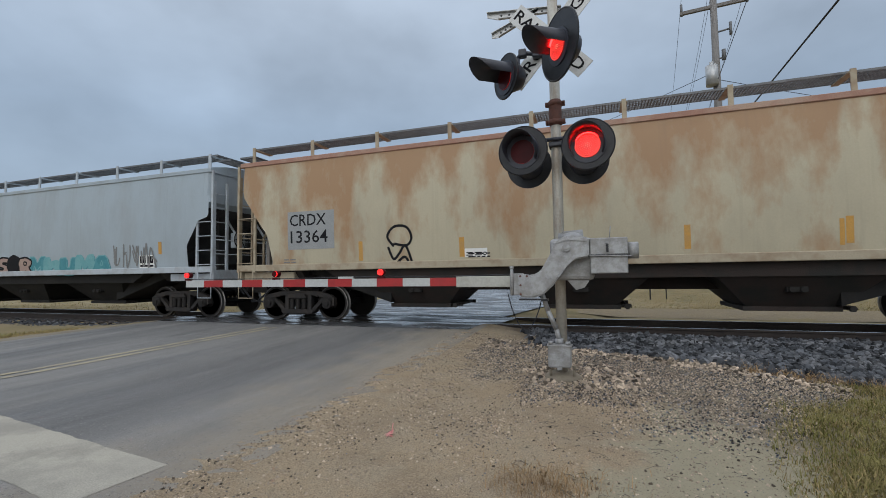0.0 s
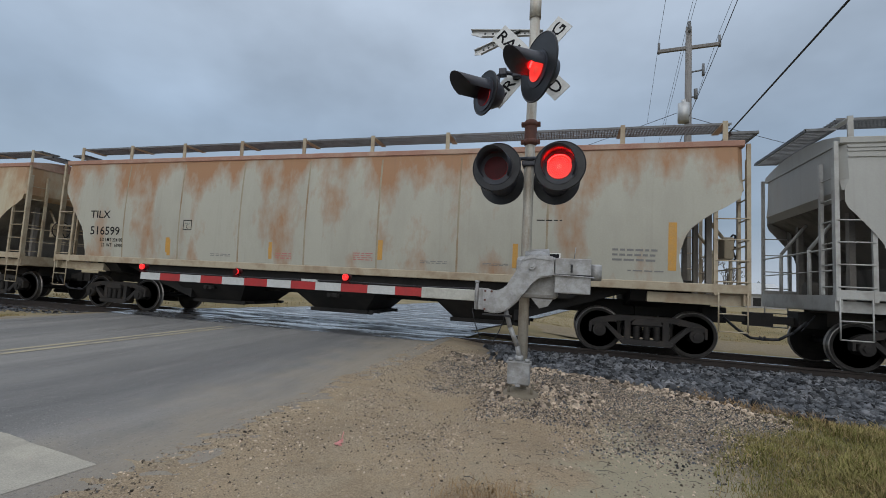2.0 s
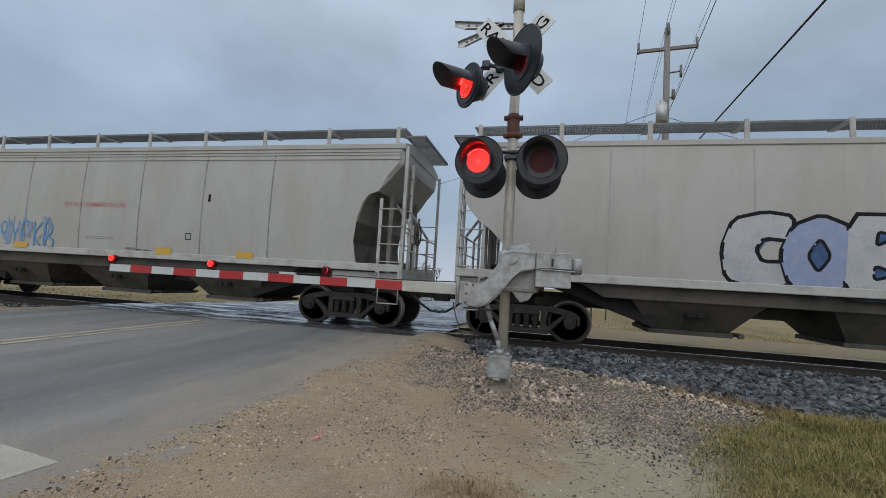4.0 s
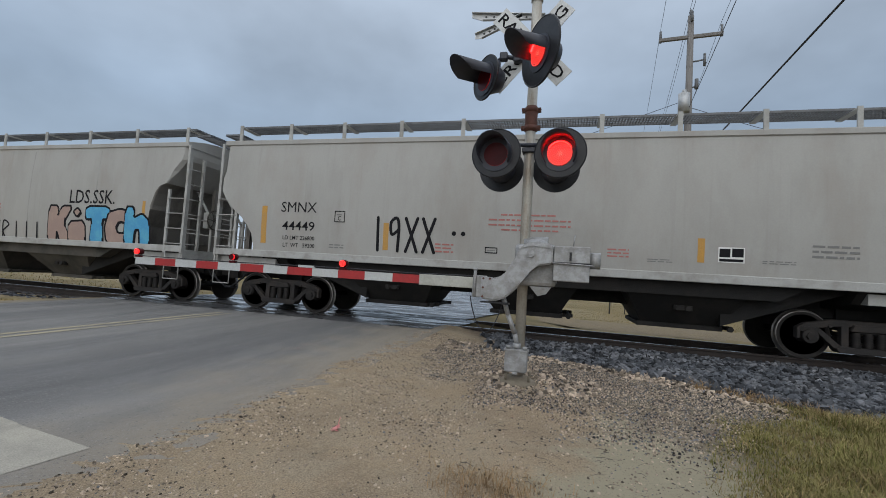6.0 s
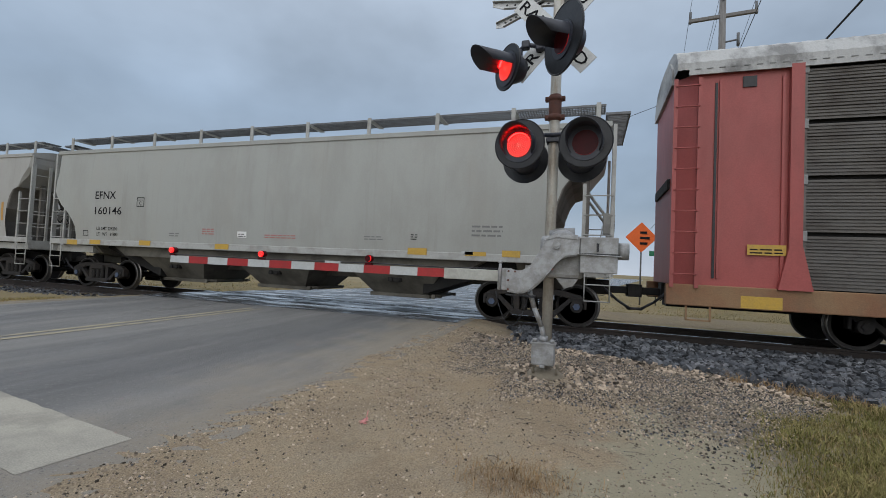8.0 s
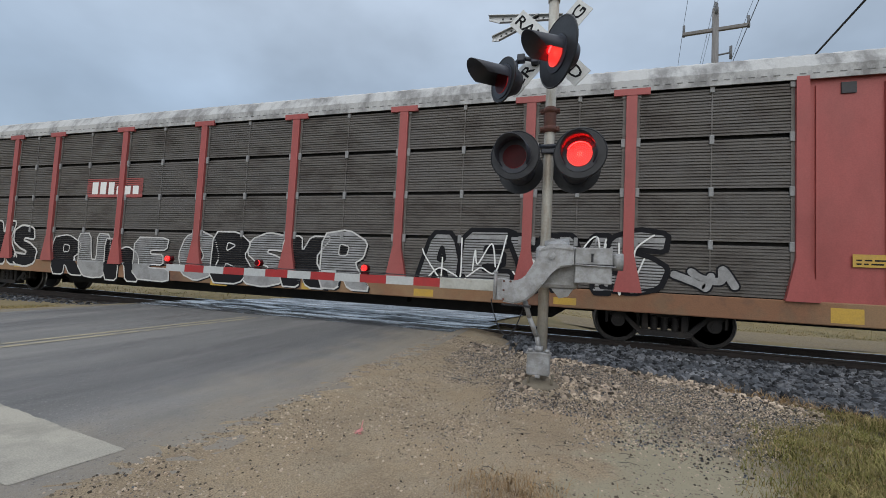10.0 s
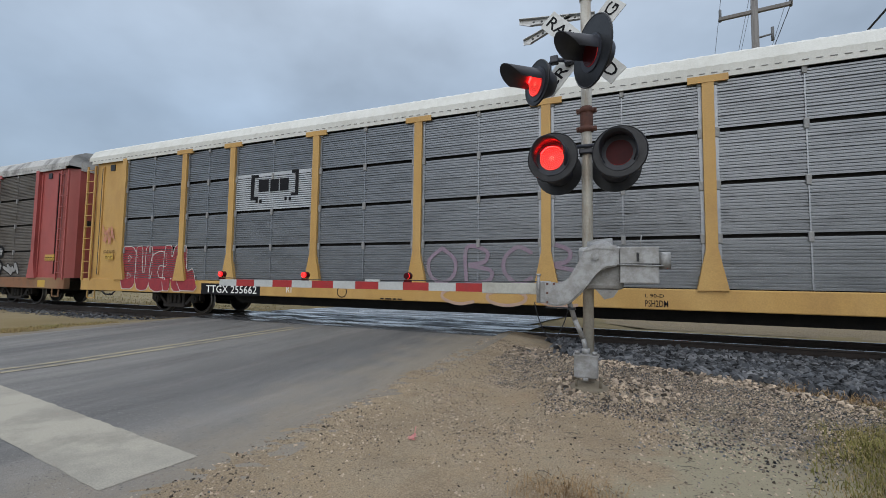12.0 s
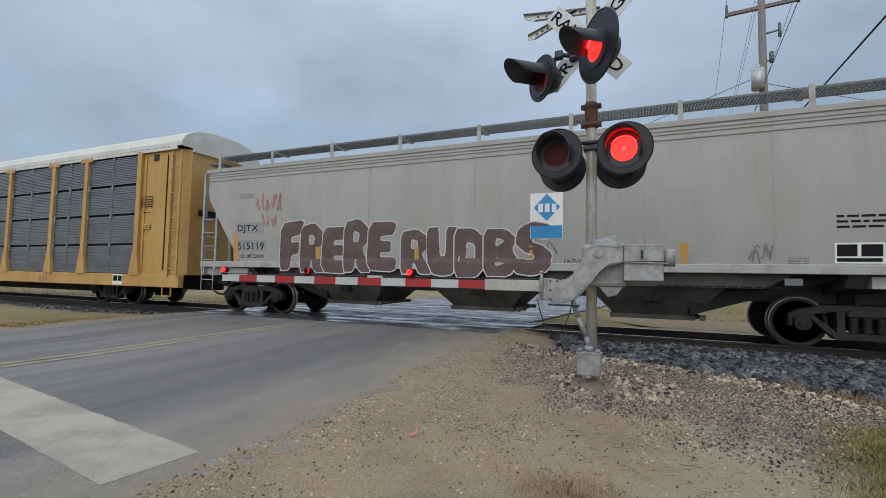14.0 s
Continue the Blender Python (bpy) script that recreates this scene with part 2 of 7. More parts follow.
FIELD = surface("dry_grass_ground", (0.20, 0.155, 0.08), (0.13, 0.115, 0.06), 0.6, 0.7, 0.95, bump=0.6, bump_scale=20, third=(0.30, 0.25, 0.16), third_scale=0.08, spec=0.1)
CLAY = surface("pale_worn_dirt", (0.22, 0.19, 0.145), (0.17, 0.145, 0.11), 1.6, 0.6, 0.9, bump=0.4, bump_scale=45, spec=0.15)
BED = surface("ballast_bed", (0.05, 0.05, 0.052), (0.09, 0.088, 0.085), 9, 0.7, 0.95, bump=0.8, bump_scale=40, spec=0.15)
STONE = surface("ballast_stone", (0.066, 0.07, 0.077), (0.18, 0.18, 0.184), 2.2, 0.6, 0.85, bump=0.3, bump_scale=40, random_tint=0.85, spec=0.2)
PEBBLE = surface("pale_pebble", (0.33, 0.265, 0.20), (0.13, 0.108, 0.088), 3, 0.6, 0.9, bump=0.3, bump_scale=60, random_tint=0.9, spec=0.2)
STRAW = surface("dry_straw", (0.30, 0.225, 0.11), (0.20, 0.19, 0.07), 1.4, 0.8, 0.9, random_tint=0.35, spec=0.1)
DEADSTRAW = surface("dead_brown_straw", (0.30, 0.20, 0.105), (0.21, 0.14, 0.08), 1.4, 0.8, 0.9, random_tint=0.4, spec=0.1)
GREENGRASS = surface("faded_green_grass", (0.165, 0.155, 0.05), (0.25, 0.20, 0.09), 1.2, 0.7, 0.9, random_tint=0.35, spec=0.1)
RAILSTEEL = surface("rusty_rail_steel", (0.036, 0.028, 0.024), (0.02, 0.017, 0.016), 5, 0.6, 0.75, metal=0.2, bump=0.2)
RAILTOP = surface("polished_rail_head", (0.62, 0.62, 0.63), (0.4, 0.4, 0.4), 3, 0.3, 0.22, metal=1.0)
CONCRETE = surface("concrete", (0.30, 0.295, 0.28), (0.21, 0.205, 0.19), 5, 0.6, 0.9, bump=0.3, bump_scale=60)
WHITELINE = surface("worn_white_road_paint", (0.37, 0.345, 0.29), (0.24, 0.225, 0.19), 1.6, 0.7, 0.75, bump=0.25, bump_scale=90, third=(0.27, 0.255, 0.22), third_scale=0.8, spec=0.1, grain_mix=0.45)
YELLOWLINE = surface("worn_yellow_road_paint", (0.33, 0.285, 0.195), (0.185, 0.172, 0.15), 4, 0.95, 0.8, bump=0.2, bump_scale=90)
MAST = surface("weathered_mast_paint", (0.44, 0.42, 0.37), (0.24, 0.17, 0.11), 2.2, 0.5, 0.5, metal=0.3, stretch=(4, 4, 0.8), bump=0.1)
CAST = surface("cast_aluminium", (0.36, 0.365, 0.37), (0.17, 0.165, 0.155), 5, 0.7, 0.55, metal=0.35, bump=0.06, bump_scale=50, third=(0.27, 0.265, 0.25), third_scale=14, grain_mix=0.15)
RUSTRED = surface("red_primer_collar", (0.13, 0.055, 0.04), (0.07, 0.04, 0.035), 8, 0.6, 0.7, bump=0.2)
BLACK = surface("black_enamel", (0.012, 0.013, 0.016), (0.03, 0.03, 0.032), 4, 0.5, 0.42)
HOOD = surface("grey_black_hood", (0.03, 0.033, 0.045), (0.045, 0.048, 0.06), 3, 0.5, 0.4)
SIGNWHITE = surface("sign_white", (0.62, 0.63, 0.62), (0.5, 0.5, 0.48), 3, 0.5, 0.45)
SIGNBACK = surface("sign_back_aluminium", (0.45, 0.46, 0.46), (0.36, 0.36, 0.35), 4, 0.5, 0.45, metal=0.4)
INK = surface("black_lettering", (0.016, 0.016, 0.018), None, 1, 0, 0.8, spec=0.1)
GREYINK = surface("faded_grey_lettering", (0.19, 0.19, 0.185), None, 1, 0, 0.7)
REDINK = surface("faded_red_lettering", (0.42, 0.16, 0.14), None, 1, 0, 0.7)
WHITEINK = surface("white_lettering", (0.75, 0.75, 0.72), None, 1, 0, 0.6)
GATEWHITE = surface("gate_white_sheeting", (0.46, 0.475, 0.465), (0.36, 0.365, 0.355), 5, 0.4, 0.4)
GATERED = surface("gate_red_sheeting", (0.36, 0.028, 0.028), (0.25, 0.03, 0.03), 5, 0.5, 0.4)
LIT = surface("lit_red_led", (0.5, 0.02, 0.02), None, 1, 0, 0.3, glow=(1.0, 0.015, 0.018, 0.9))
LITCORE = surface("lit_red_led_point", (0.6, 0.1, 0.05), None, 1, 0, 0.3, glow=(1.0, 0.06, 0.05, 2.6))
LITHOT = surface("lit_red_led_centre", (0.6, 0.1, 0.05), None, 1, 0, 0.3, glow=(1.0, 0.22, 0.16, 4.2))
# Strong red emitter added only to light the inside of the visors.
VISORGLOW = surface("added_visor_glow_strip", (0.6, 0.02, 0.02), None, 1, 0, 0.3, glow=(1.0, 0.004, 0.004, 45.0))
UNLIT = surface("unlit_red_lens", (0.06, 0.004, 0.006), (0.03, 0.004, 0.005), 9, 0.5, 0.4, spec=0.15)
# Black grime made darker still, so its colour holds the shade under the cars.
UNDER = surface("underbody_black_grime_and_shade", (0.009, 0.0085, 0.008), (0.02, 0.0175, 0.015), 2, 0.7, 0.8, bump=0.2)
WHEEL = surface("dark_wheel_steel", (0.016, 0.014, 0.013), (0.035, 0.03, 0.026), 6, 0.6, 0.6, metal=0.3)
TREAD = surface("polished_wheel_rim", (0.20, 0.19, 0.18), (0.09, 0.08, 0.07), 6, 0.6, 0.38, metal=0.8)
GRATE = surface("galvanised_grating", (0.16, 0.165, 0.17), (0.09, 0.09, 0.09), 4, 0.6, 0.6, metal=0.4)
HUBBLUE = surface("blue_bearing_cap", (0.07, 0.10, 0.17), (0.05, 0.05, 0.05), 10, 0.6, 0.5)
CORRUGATED = surface("galvanised_screen", (0.255, 0.27, 0.29), (0.17, 0.18, 0.194), 1.5, 0.6, 0.36, metal=0.6, stretch=(1, 1, 2.5), third=(0.25, 0.265, 0.285), third_scale=0.5)
CORRDIRTY = surface("dirty_galvanised_screen", (0.15, 0.138, 0.125), (0.08, 0.068, 0.06), 1.2, 0.75, 0.65, metal=0.2, stretch=(1, 1, 2.0), third=(0.155, 0.147, 0.139), third_scale=0.5)
RACKYELLOW = surface("faded_rack_yellow", (0.47, 0.28, 0.085), (0.36, 0.205, 0.07), 1.3, 0.5, 0.5, stretch=(1, 1, 0.5), third=(0.56, 0.36, 0.13), third_scale=0.6)
RACKRED = surface("faded_rack_red", (0.35, 0.08, 0.072), (0.25, 0.058, 0.052), 1.3, 0.6, 0.5, stretch=(1, 1, 0.5), third=(0.32, 0.09, 0.08), third_scale=0.6)
RACKROOF = surface("white_rack_roof", (0.60, 0.60, 0.56), (0.46, 0.45, 0.40), 1.0, 0.5, 0.6)
RACKROOFOLD = surface("sooty_white_rack_roof", (0.45, 0.45, 0.44), (0.17, 0.165, 0.16), 1.2, 0.85, 0.7, stretch=(1.4, 0.4, 1))
SILLRUST = surface("rusty_brown_sill", (0.22, 0.11, 0.06), (0.10, 0.06, 0.045), 2, 0.7, 0.8, bump=0.2, third=(0.30, 0.19, 0.10), third_scale=0.5)
REFLECT = surface("yellow_reflector", (0.50, 0.31, 0.05), (0.38, 0.25, 0.07), 6, 0.4, 0.4)
STRIPE = surface("faded_orange_stripe", (0.50, 0.27, 0.06), (0.4, 0.25, 0.1), 6, 0.5, 0.6)
POLEWOOD = surface("weathered_pole_wood", (0.20, 0.19, 0.18), (0.12, 0.11, 0.10), 6, 0.6, 0.9, stretch=(4, 4, 0.3), bump=0.2)
CABLE = surface("black_cable", (0.025, 0.026, 0.03), None, 1, 0, 0.6)
ORANGE = surface("fluorescent_orange_sign", (0.75, 0.13, 0.02), (0.6, 0.12, 0.03), 3, 0.3, 0.5)
SIGNGREEN = surface("green_street_sign", (0.02, 0.17, 0.08), None, 1, 0, 0.5)
PINK = surface("pink_marking_flag", (0.58, 0.24, 0.22), (0.45, 0.16, 0.15), 20, 0.5, 0.6)
BARK = surface("bare_grey_twigs", (0.10, 0.085, 0.075), (0.15, 0.13, 0.11), 4, 0.5, 0.9)
LEAF = surface("dull_evergreen_leaf", (0.05, 0.06, 0.035), (0.09, 0.085, 0.05), 2, 0.6, 0.8, random_tint=0.4)
TIEWOOD = surface("creosoted_tie", (0.055, 0.045, 0.04), (0.11, 0.10, 0.09), 5, 0.7, 0.95, stretch=(4, 0.6, 4), bump=0.3)


# ---- mesh helpers ----
def part(name, bm, material, parent=None, label="", smooth=False):
    me = bpy.data.meshes.new(name)
    bm.to_mesh(me)
    bm.free()
    for mt in material if isinstance(material, (list, tuple)) else (material,):
        me.materials.append(mt)
    if smooth:
        for p in me.polygons:
            p.use_smooth = True
    ob = new(name, me)
    if parent is not None:
        ob.parent = parent
    if label:
        ob["label"] = label
    return ob


def empty(name, m=None):
    ob = new(name)
    if m is not None:
        ob.matrix_basis = m
    return ob


def box(bm, x0, x1, y0, y1, z0, z1, bevel=0.0, mi=0):
    v = [bm.verts.new((x, y, z)) for x in (x0, x1) for y in (y0, y1) for z in (z0, z1)]
    fs = [bm.faces.new([v[i] for i in q]) for q in ((0, 1, 3, 2), (4, 6, 7, 5), (0, 4, 5, 1), (2, 3, 7, 6), (0, 2, 6, 4), (1, 5, 7, 3))]
    for f in fs:
        f.material_index = mi
    if bevel:
        bmesh.ops.bevel(bm, geom=list({e for f in fs for e in f.edges}), offset=bevel, segments=2, affect="EDGES", profile=0.5)
    return bm


def rod(bm, a, b, r, seg=8, r2=None, mi=0, caps=True):
    a, b = Vector(a), Vector(b)
    d = (b - a).normalized()
    s = d.cross(Vector((0, 0, 1)) if abs(d.z) < 0.9 else Vector((1, 0, 0))).normalized()
    t = d.cross(s)
    r2 = r if r2 is None else r2
    ring = [[bm.verts.new(p + rr * (math.cos(2 * math.pi * i / seg) * s + math.sin(2 * math.pi * i / seg) * t)) for i in range(seg)] for p, rr in ((a, r), (b, r2))]
    for i in range(seg):
        f = bm.faces.new((ring[0][i], ring[0][(i + 1) % seg], ring[1][(i + 1) % seg], ring[1][i]))
        f.material_index, f.smooth = mi, True
    if caps:
        bm.faces.new(ring[0][::-1]).material_index = mi
        bm.faces.new(ring[1]).material_index = mi
    return bm


def tube(bm, pts, r, seg=6):
    for a, b in zip(pts, pts[1:]):
        rod(bm, a, b, r, seg)
    return bm


def prism(bm, pts, axis, lo, hi, mi=0):
    """A flat outline (two coordinates) pushed along an axis: 'x', 'y' or 'z'."""
    def at(p, h):
        return (h, p[0], p[1]) if axis == "x" else (p[0], h, p[1]) if axis == "y" else (p[0], p[1], h)
    a, b = [bm.verts.new(at(p, lo)) for p in pts], [bm.verts.new(at(p, hi)) for p in pts]
    n = len(pts)
    fs = [bm.faces.new(a), bm.faces.new(b[::-1])]
    fs += [bm.faces.new((a[i], b[i], b[(i + 1) % n], a[(i + 1) % n])) for i in range(n)]
    for f in fs:
        f.material_index = mi
    bmesh.ops.recalc_face_normals(bm, faces=fs)
    return bm


def lathe(bm, prof, axis="y", seg=32, centre=(0, 0, 0), mi=0, smooth=True):
    """Profile of (radius, along) turned round an axis."""
    rings = []
    for r, h in prof:
        ring = []
        for i in range(seg):
            a = 2 * math.pi * i / seg
            c, s = r * math.cos(a), r * math.sin(a)
            p = (c, h, s) if axis == "y" else (h, c, s) if axis == "x" else (c, s, h)
            ring.append(bm.verts.new(Vector(p) + Vector(centre)))
        rings.append(ring)
    fs = []
    for a, b in zip(rings, rings[1:]):
        for i in range(seg):
            fs.append(bm.faces.new((a[i], a[(i + 1) % seg], b[(i + 1) % seg], b[i])))
    for ring in (rings[0], rings[-1]):
        fs.append(bm.faces.new(ring))
    for f in fs:
        f.material_index, f.smooth = mi, smooth and len(f.verts) == 4
    bmesh.ops.recalc_face_normals(bm, faces=fs)
    return bm


def B():
    return bmesh.new()


# ---- ground, road, track ----
TRACK_Y = 11.05
RAILS = (10.3, 11.8)
ROAD_DIR = Vector((0.13, 0.9915))


def road_x(u, y):
    """x of a line u metres right of the road's middle, at y."""
    return -7.62 + 0.131 * (y - 8.0) + u


def road_z(y):
    if y < 4.0:
        return -0.18
    if y < 9.9:
        return -0.18 + 0.17 * (y - 4.0) / 5.9
    if y < 12.4:
        return -0.01
    return max(-0.12, -0.01 - 0.012 * (y - 12.4))


def on_road(x, y):
    return road_x(-4.5, y) < x < road_x(4.4 + (0.5 if y > 8 else 0), y)


def ground_z(x, y):
    """Height of the land: the road bank, the verge, the ballast shoulder, a slight ditch."""
    side = max(x - road_x(4.6, y), road_x(-4.6, y) - x, 0.0)
    base = road_z(y) - 0.02
    low = -0.2 if y < 9 else -0.27
    if y > 13.5:
        low = -0.34
    if 7.9 < y < 14.2:
        low = -0.21
    mix = min(side / 2.2, 1.0)
    z = base * (1 - mix) + low * mix
    if y > 18:
        z += 0.75 * min(1.0, (y - 18) / 12) ** 2 * min(1.0, side / 10) * (1 if x > 0 else 0.5)
    if side > 0.2:
        z += 0.03 * noise.noise((x * 0.5, y * 0.5, 0)) + 0.012 * noise.noise((x * 2.3, y * 2.3, 3))
    if -1.9 < x < 0.9 and 4.6 < y < 7.4:
        z += 0.05 * math.exp(-((x + 0.5) ** 2 + (y - 6.0) ** 2) / 0.8)
    return z


def land(name, xs, ys, material, z, kind, label, category="ground"):
    verts, faces = [], []
    for y in ys:
        for x in xs:
            verts.append((x, y, z(x, y)))
    w = len(xs)
    for j in range(len(ys) - 1):
        for i in range(w - 1):
            faces.append((j * w + i, j * w + i + 1, (j + 1) * w + i + 1, (j + 1) * w + i))
    me = bpy.data.meshes.new(name)
    me.from_pydata(verts, [], faces)
    me.materials.append(material)
    for p in me.polygons:
        p.use_smooth = True
    ob = new(name, me)
    return tagged(ob, label, category, kind=kind)


def steps(*stretches):
    out = []
    for a, b, n in stretches:
        out += [a + (b - a) * i / n for i in range(n)]
    return out + [stretches[-1][1]]


XS = steps((-1500, -200, 8), (-200, -40, 12), (-40, -14, 20), (-14, 8, 90), (8, 40, 22), (40, 200, 12), (200, 1500, 8))
YS = steps((-300, -20, 8), (-20, 0, 10), (0, 16, 72), (16, 40, 24), (40, 200, 16), (200, 1800, 10))
ground = land("ground", XS, YS, FIELD, lambda x, y: ground_z(x, y) if y > -20 else -0.35, "structure", "dry straw-coloured grassland stretching to the horizon")


def sheet_between(name, left, right, ys, material, lift, label, category, wob=0.0, nx=10, height=None):
    """A strip over the land between two edges, given as functions of y."""
    verts, faces = [], []
    for j, y in enumerate(ys):
        a = left(y) + wob * noise.noise((y * 1.7, 1.3, 0))
        b = right(y) + wob * noise.noise((y * 1.7, 7.7, 0))
        for i in range(nx + 1):
            x = a + (b - a) * i / nx
            verts.append((x, y, (height or ground_z)(x, y) + lift))
    for j in range(len(ys) - 1):
        for i in range(nx):
            k = j * (nx + 1) + i
            faces.append((k, k + 1, k + nx + 2, k + nx + 1))
    me = bpy.data.meshes.new(name)
    me.from_pydata(verts, [], faces)
    me.materials.append(material)
    for p in me.polygons:
        p.use_smooth = True
    return tagged(new(name, me), label, category, kind="structure")


flat_road = lambda x, y: road_z(y)


def verge_z(x, y):
    """The verge laps raggedly over the road's edge, then follows the land."""
    e = x + 2.84
    t = min(1.0, max(0.0, (e + 0.3) / 1.6))
    t = t * t * (3 - 2 * t)
    rag = road_z(y) + 0.012 + 0.035 * (e + 0.12 * noise.noise((x * 1.2, y * 1.2, 0)) + 0.22 * noise.noise((x * 9, y * 9, 4)) + 0.2 * noise.noise((x * 25, y * 25, 1)))
    return rag * (1 - t) + (ground_z(x, y) + 0.02 + 0.012 * noise.noise((x * 4, y * 4, 2))) * t


sheet_between("verge", lambda y: -3.75, lambda y: 14.0, steps((-6, 0, 10), (0, 10.15, 160)), VERGE, 0.0, "sandy dirt and gravel verge beside the road", "dirt", 0.0, 220, verge_z)
sheet_between("far_gravel_track", lambda y: road_x(4.0, y), lambda y: 60, steps((15.6, 19.2, 12)), GRAVEL, 0.02, "pale gravel service track beyond the rails", "gravel", 0.3, 20)
sheet_between("left_verge_dirt", lambda y: road_x(-5.2, y), lambda y: road_x(-4.0, y), steps((-6, 9.6, 40)), CLAY, 0.014, "pale worn dirt along the road edge", "dirt", 0.08, 4)
sheet_between("road_near", lambda y: road_x(-4.35, y), lambda y: -2.5, steps((-8, 9.2, 40), (9.2, 10.2, 4)), ASPHALT, 0.012, "grey worn asphalt two-lane road, damp", "road", 0.0, 16, flat_road)
sheet_between("road_crossing", lambda y: road_x(-4.8, y), lambda y: road_x(5.0, y), steps((10.45, 11.66, 6)), WET, 0.006, "wet concrete panels between the rails", "crossing panel", 0.0, 12, flat_road)
sheet_between("road_far", lambda y: road_x(-4.6, y), lambda y: road_x(4.6, y), steps((11.95, 20, 16), (20, 160, 30)), WET, 0.012, "wet shining asphalt road beyond the rails", "road", 0.05, 14, flat_road)
sheet_between("road_apron_wet", lambda y: road_x(-4.6, y), lambda y: road_x(4.7, y), steps((9.25, 10.19, 6)), WET, 0.017, "wet patched asphalt at the rails", "road", 0.04, 14, flat_road)


def road_mark(name, u0, u1, y0, y1, material, label, square=True, n=90):
    """Paint on the road; a square end follows the road's own right angle."""
    bm = B()
    rows = []
    for i in range(n + 1):
        u = u0 + (u1 - u0) * i / n
        row = []
        for y in (y0, y1):
            yy = y - (0.131 * u if square else 0) + 0.012 * noise.noise((u * 3, y * 5, 2)) + 0.014 * noise.noise((u * 17, y * 5, 8))
            row.append(bm.verts.new((road_x(u, yy) + (0.03 * noise.noise((y * 3, u * 9, 5)) if i in (0, n) else 0), yy, road_z(yy) + 0.0145)))
        rows.append(row)
    for a, b in zip(rows, rows[1:]):
        bm.faces.new((a[0], b[0], b[1], a[1]))
    return tagged(part(name, bm, material), label, "road marking", kind="structure")


road_mark("stop_line", 0.25, 5.23, 2.51, 3.15, WHITELINE, "worn white stop line across the near lane")
for off in (-0.15, 0.12):
    bm = B()
    ys = steps((-8, 8.75, 30))
    ring = [(bm.verts.new((road_x(off - 0.065, y), y, road_z(y) + 0.018)), bm.verts.new((road_x(off + 0.065, y), y, road_z(y) + 0.018))) for y in ys]
    for a, b in zip(ring, ring[1:]):
        bm.faces.new((a[0], a[1], b[1], b[0]))
    tagged(part("yellow_line", bm, YELLOWLINE), "worn double yellow centre line", "road marking", "yellow centre lines", "structure")


def rail_profile(bm, x0, x1, y):
    pts = [(-0.07, -0.18), (0.07, -0.18), (0.07, -0.165), (0.012, -0.145), (0.012, -0.05), (0.036, -0.04), (0.036, -0.006), (0.03, 0.0), (-0.03, 0.0), (-0.036, -0.006), (-0.036, -0.04), (-0.012, -0.05), (-0.012, -0.145), (-0.07, -0.165)]
    prism(bm, [(y + a, b) for a, b in pts], "x", x0, x1)
    for f in bm.faces:
        if f.normal.z > 0.9 and f.calc_center_median().z > -0.01:
            f.material_index = 1


for y in RAILS:
    bm = B()
    rail_profile(bm, -400, 400, y)
    tagged(part("rail", bm, (RAILSTEEL, RAILTOP)), "rusty steel rail with a polished head", "rail", "running rails", "structure")

# ballast bed with its ties
bed = land("ballast_bed", steps((-60, -12.6, 40), (-12.6, -12.4, 2)), steps((8.5, 13.6, 16)), BED, lambda x, y: -0.21 - max(0, 9.3 - y) * 0.10 - max(0, y - 12.8) * 0.12 + 0.015 * noise.noise((x * 2, y * 2, 0)), "structure", "dark grey crushed-stone track bed", "ballast")
land("ballast_bed", steps((-1.35, 12, 56), (12, 60, 30)), steps((8.2, 13.6, 18)), BED, lambda x, y: -0.205 - max(0, 9.3 - y) * 0.09 - max(0, y - 12.8) * 0.12 + 0.015 * noise.noise((x * 2, y * 2, 0)), "structure", "dark grey crushed-stone track bed", "ballast")
tie_me = None
k = 0
x = -40.0
while x < 30:
    if x < -12.9 or x > -2.3:
        if tie_me is None:
            bm = B()
            box(bm, -0.115, 0.115, -1.3, 1.3, -0.17, 0.0, 0.01)
            t0 = part("railway_tie", bm, TIEWOOD)
            tie_me = t0.data
        else:
            t0 = new("railway_tie", tie_me)
        t0.matrix_basis = pose(x, TRACK_Y, -0.172 + 0.004 * math.sin(k * 2.1), 0, 0, 0.6 * math.sin(k * 3.7))
        tagged(t0, "grey weathered wooden railway tie", "railway tie", "ties under the rails", "structure")
    k += 1
    x += 0.54


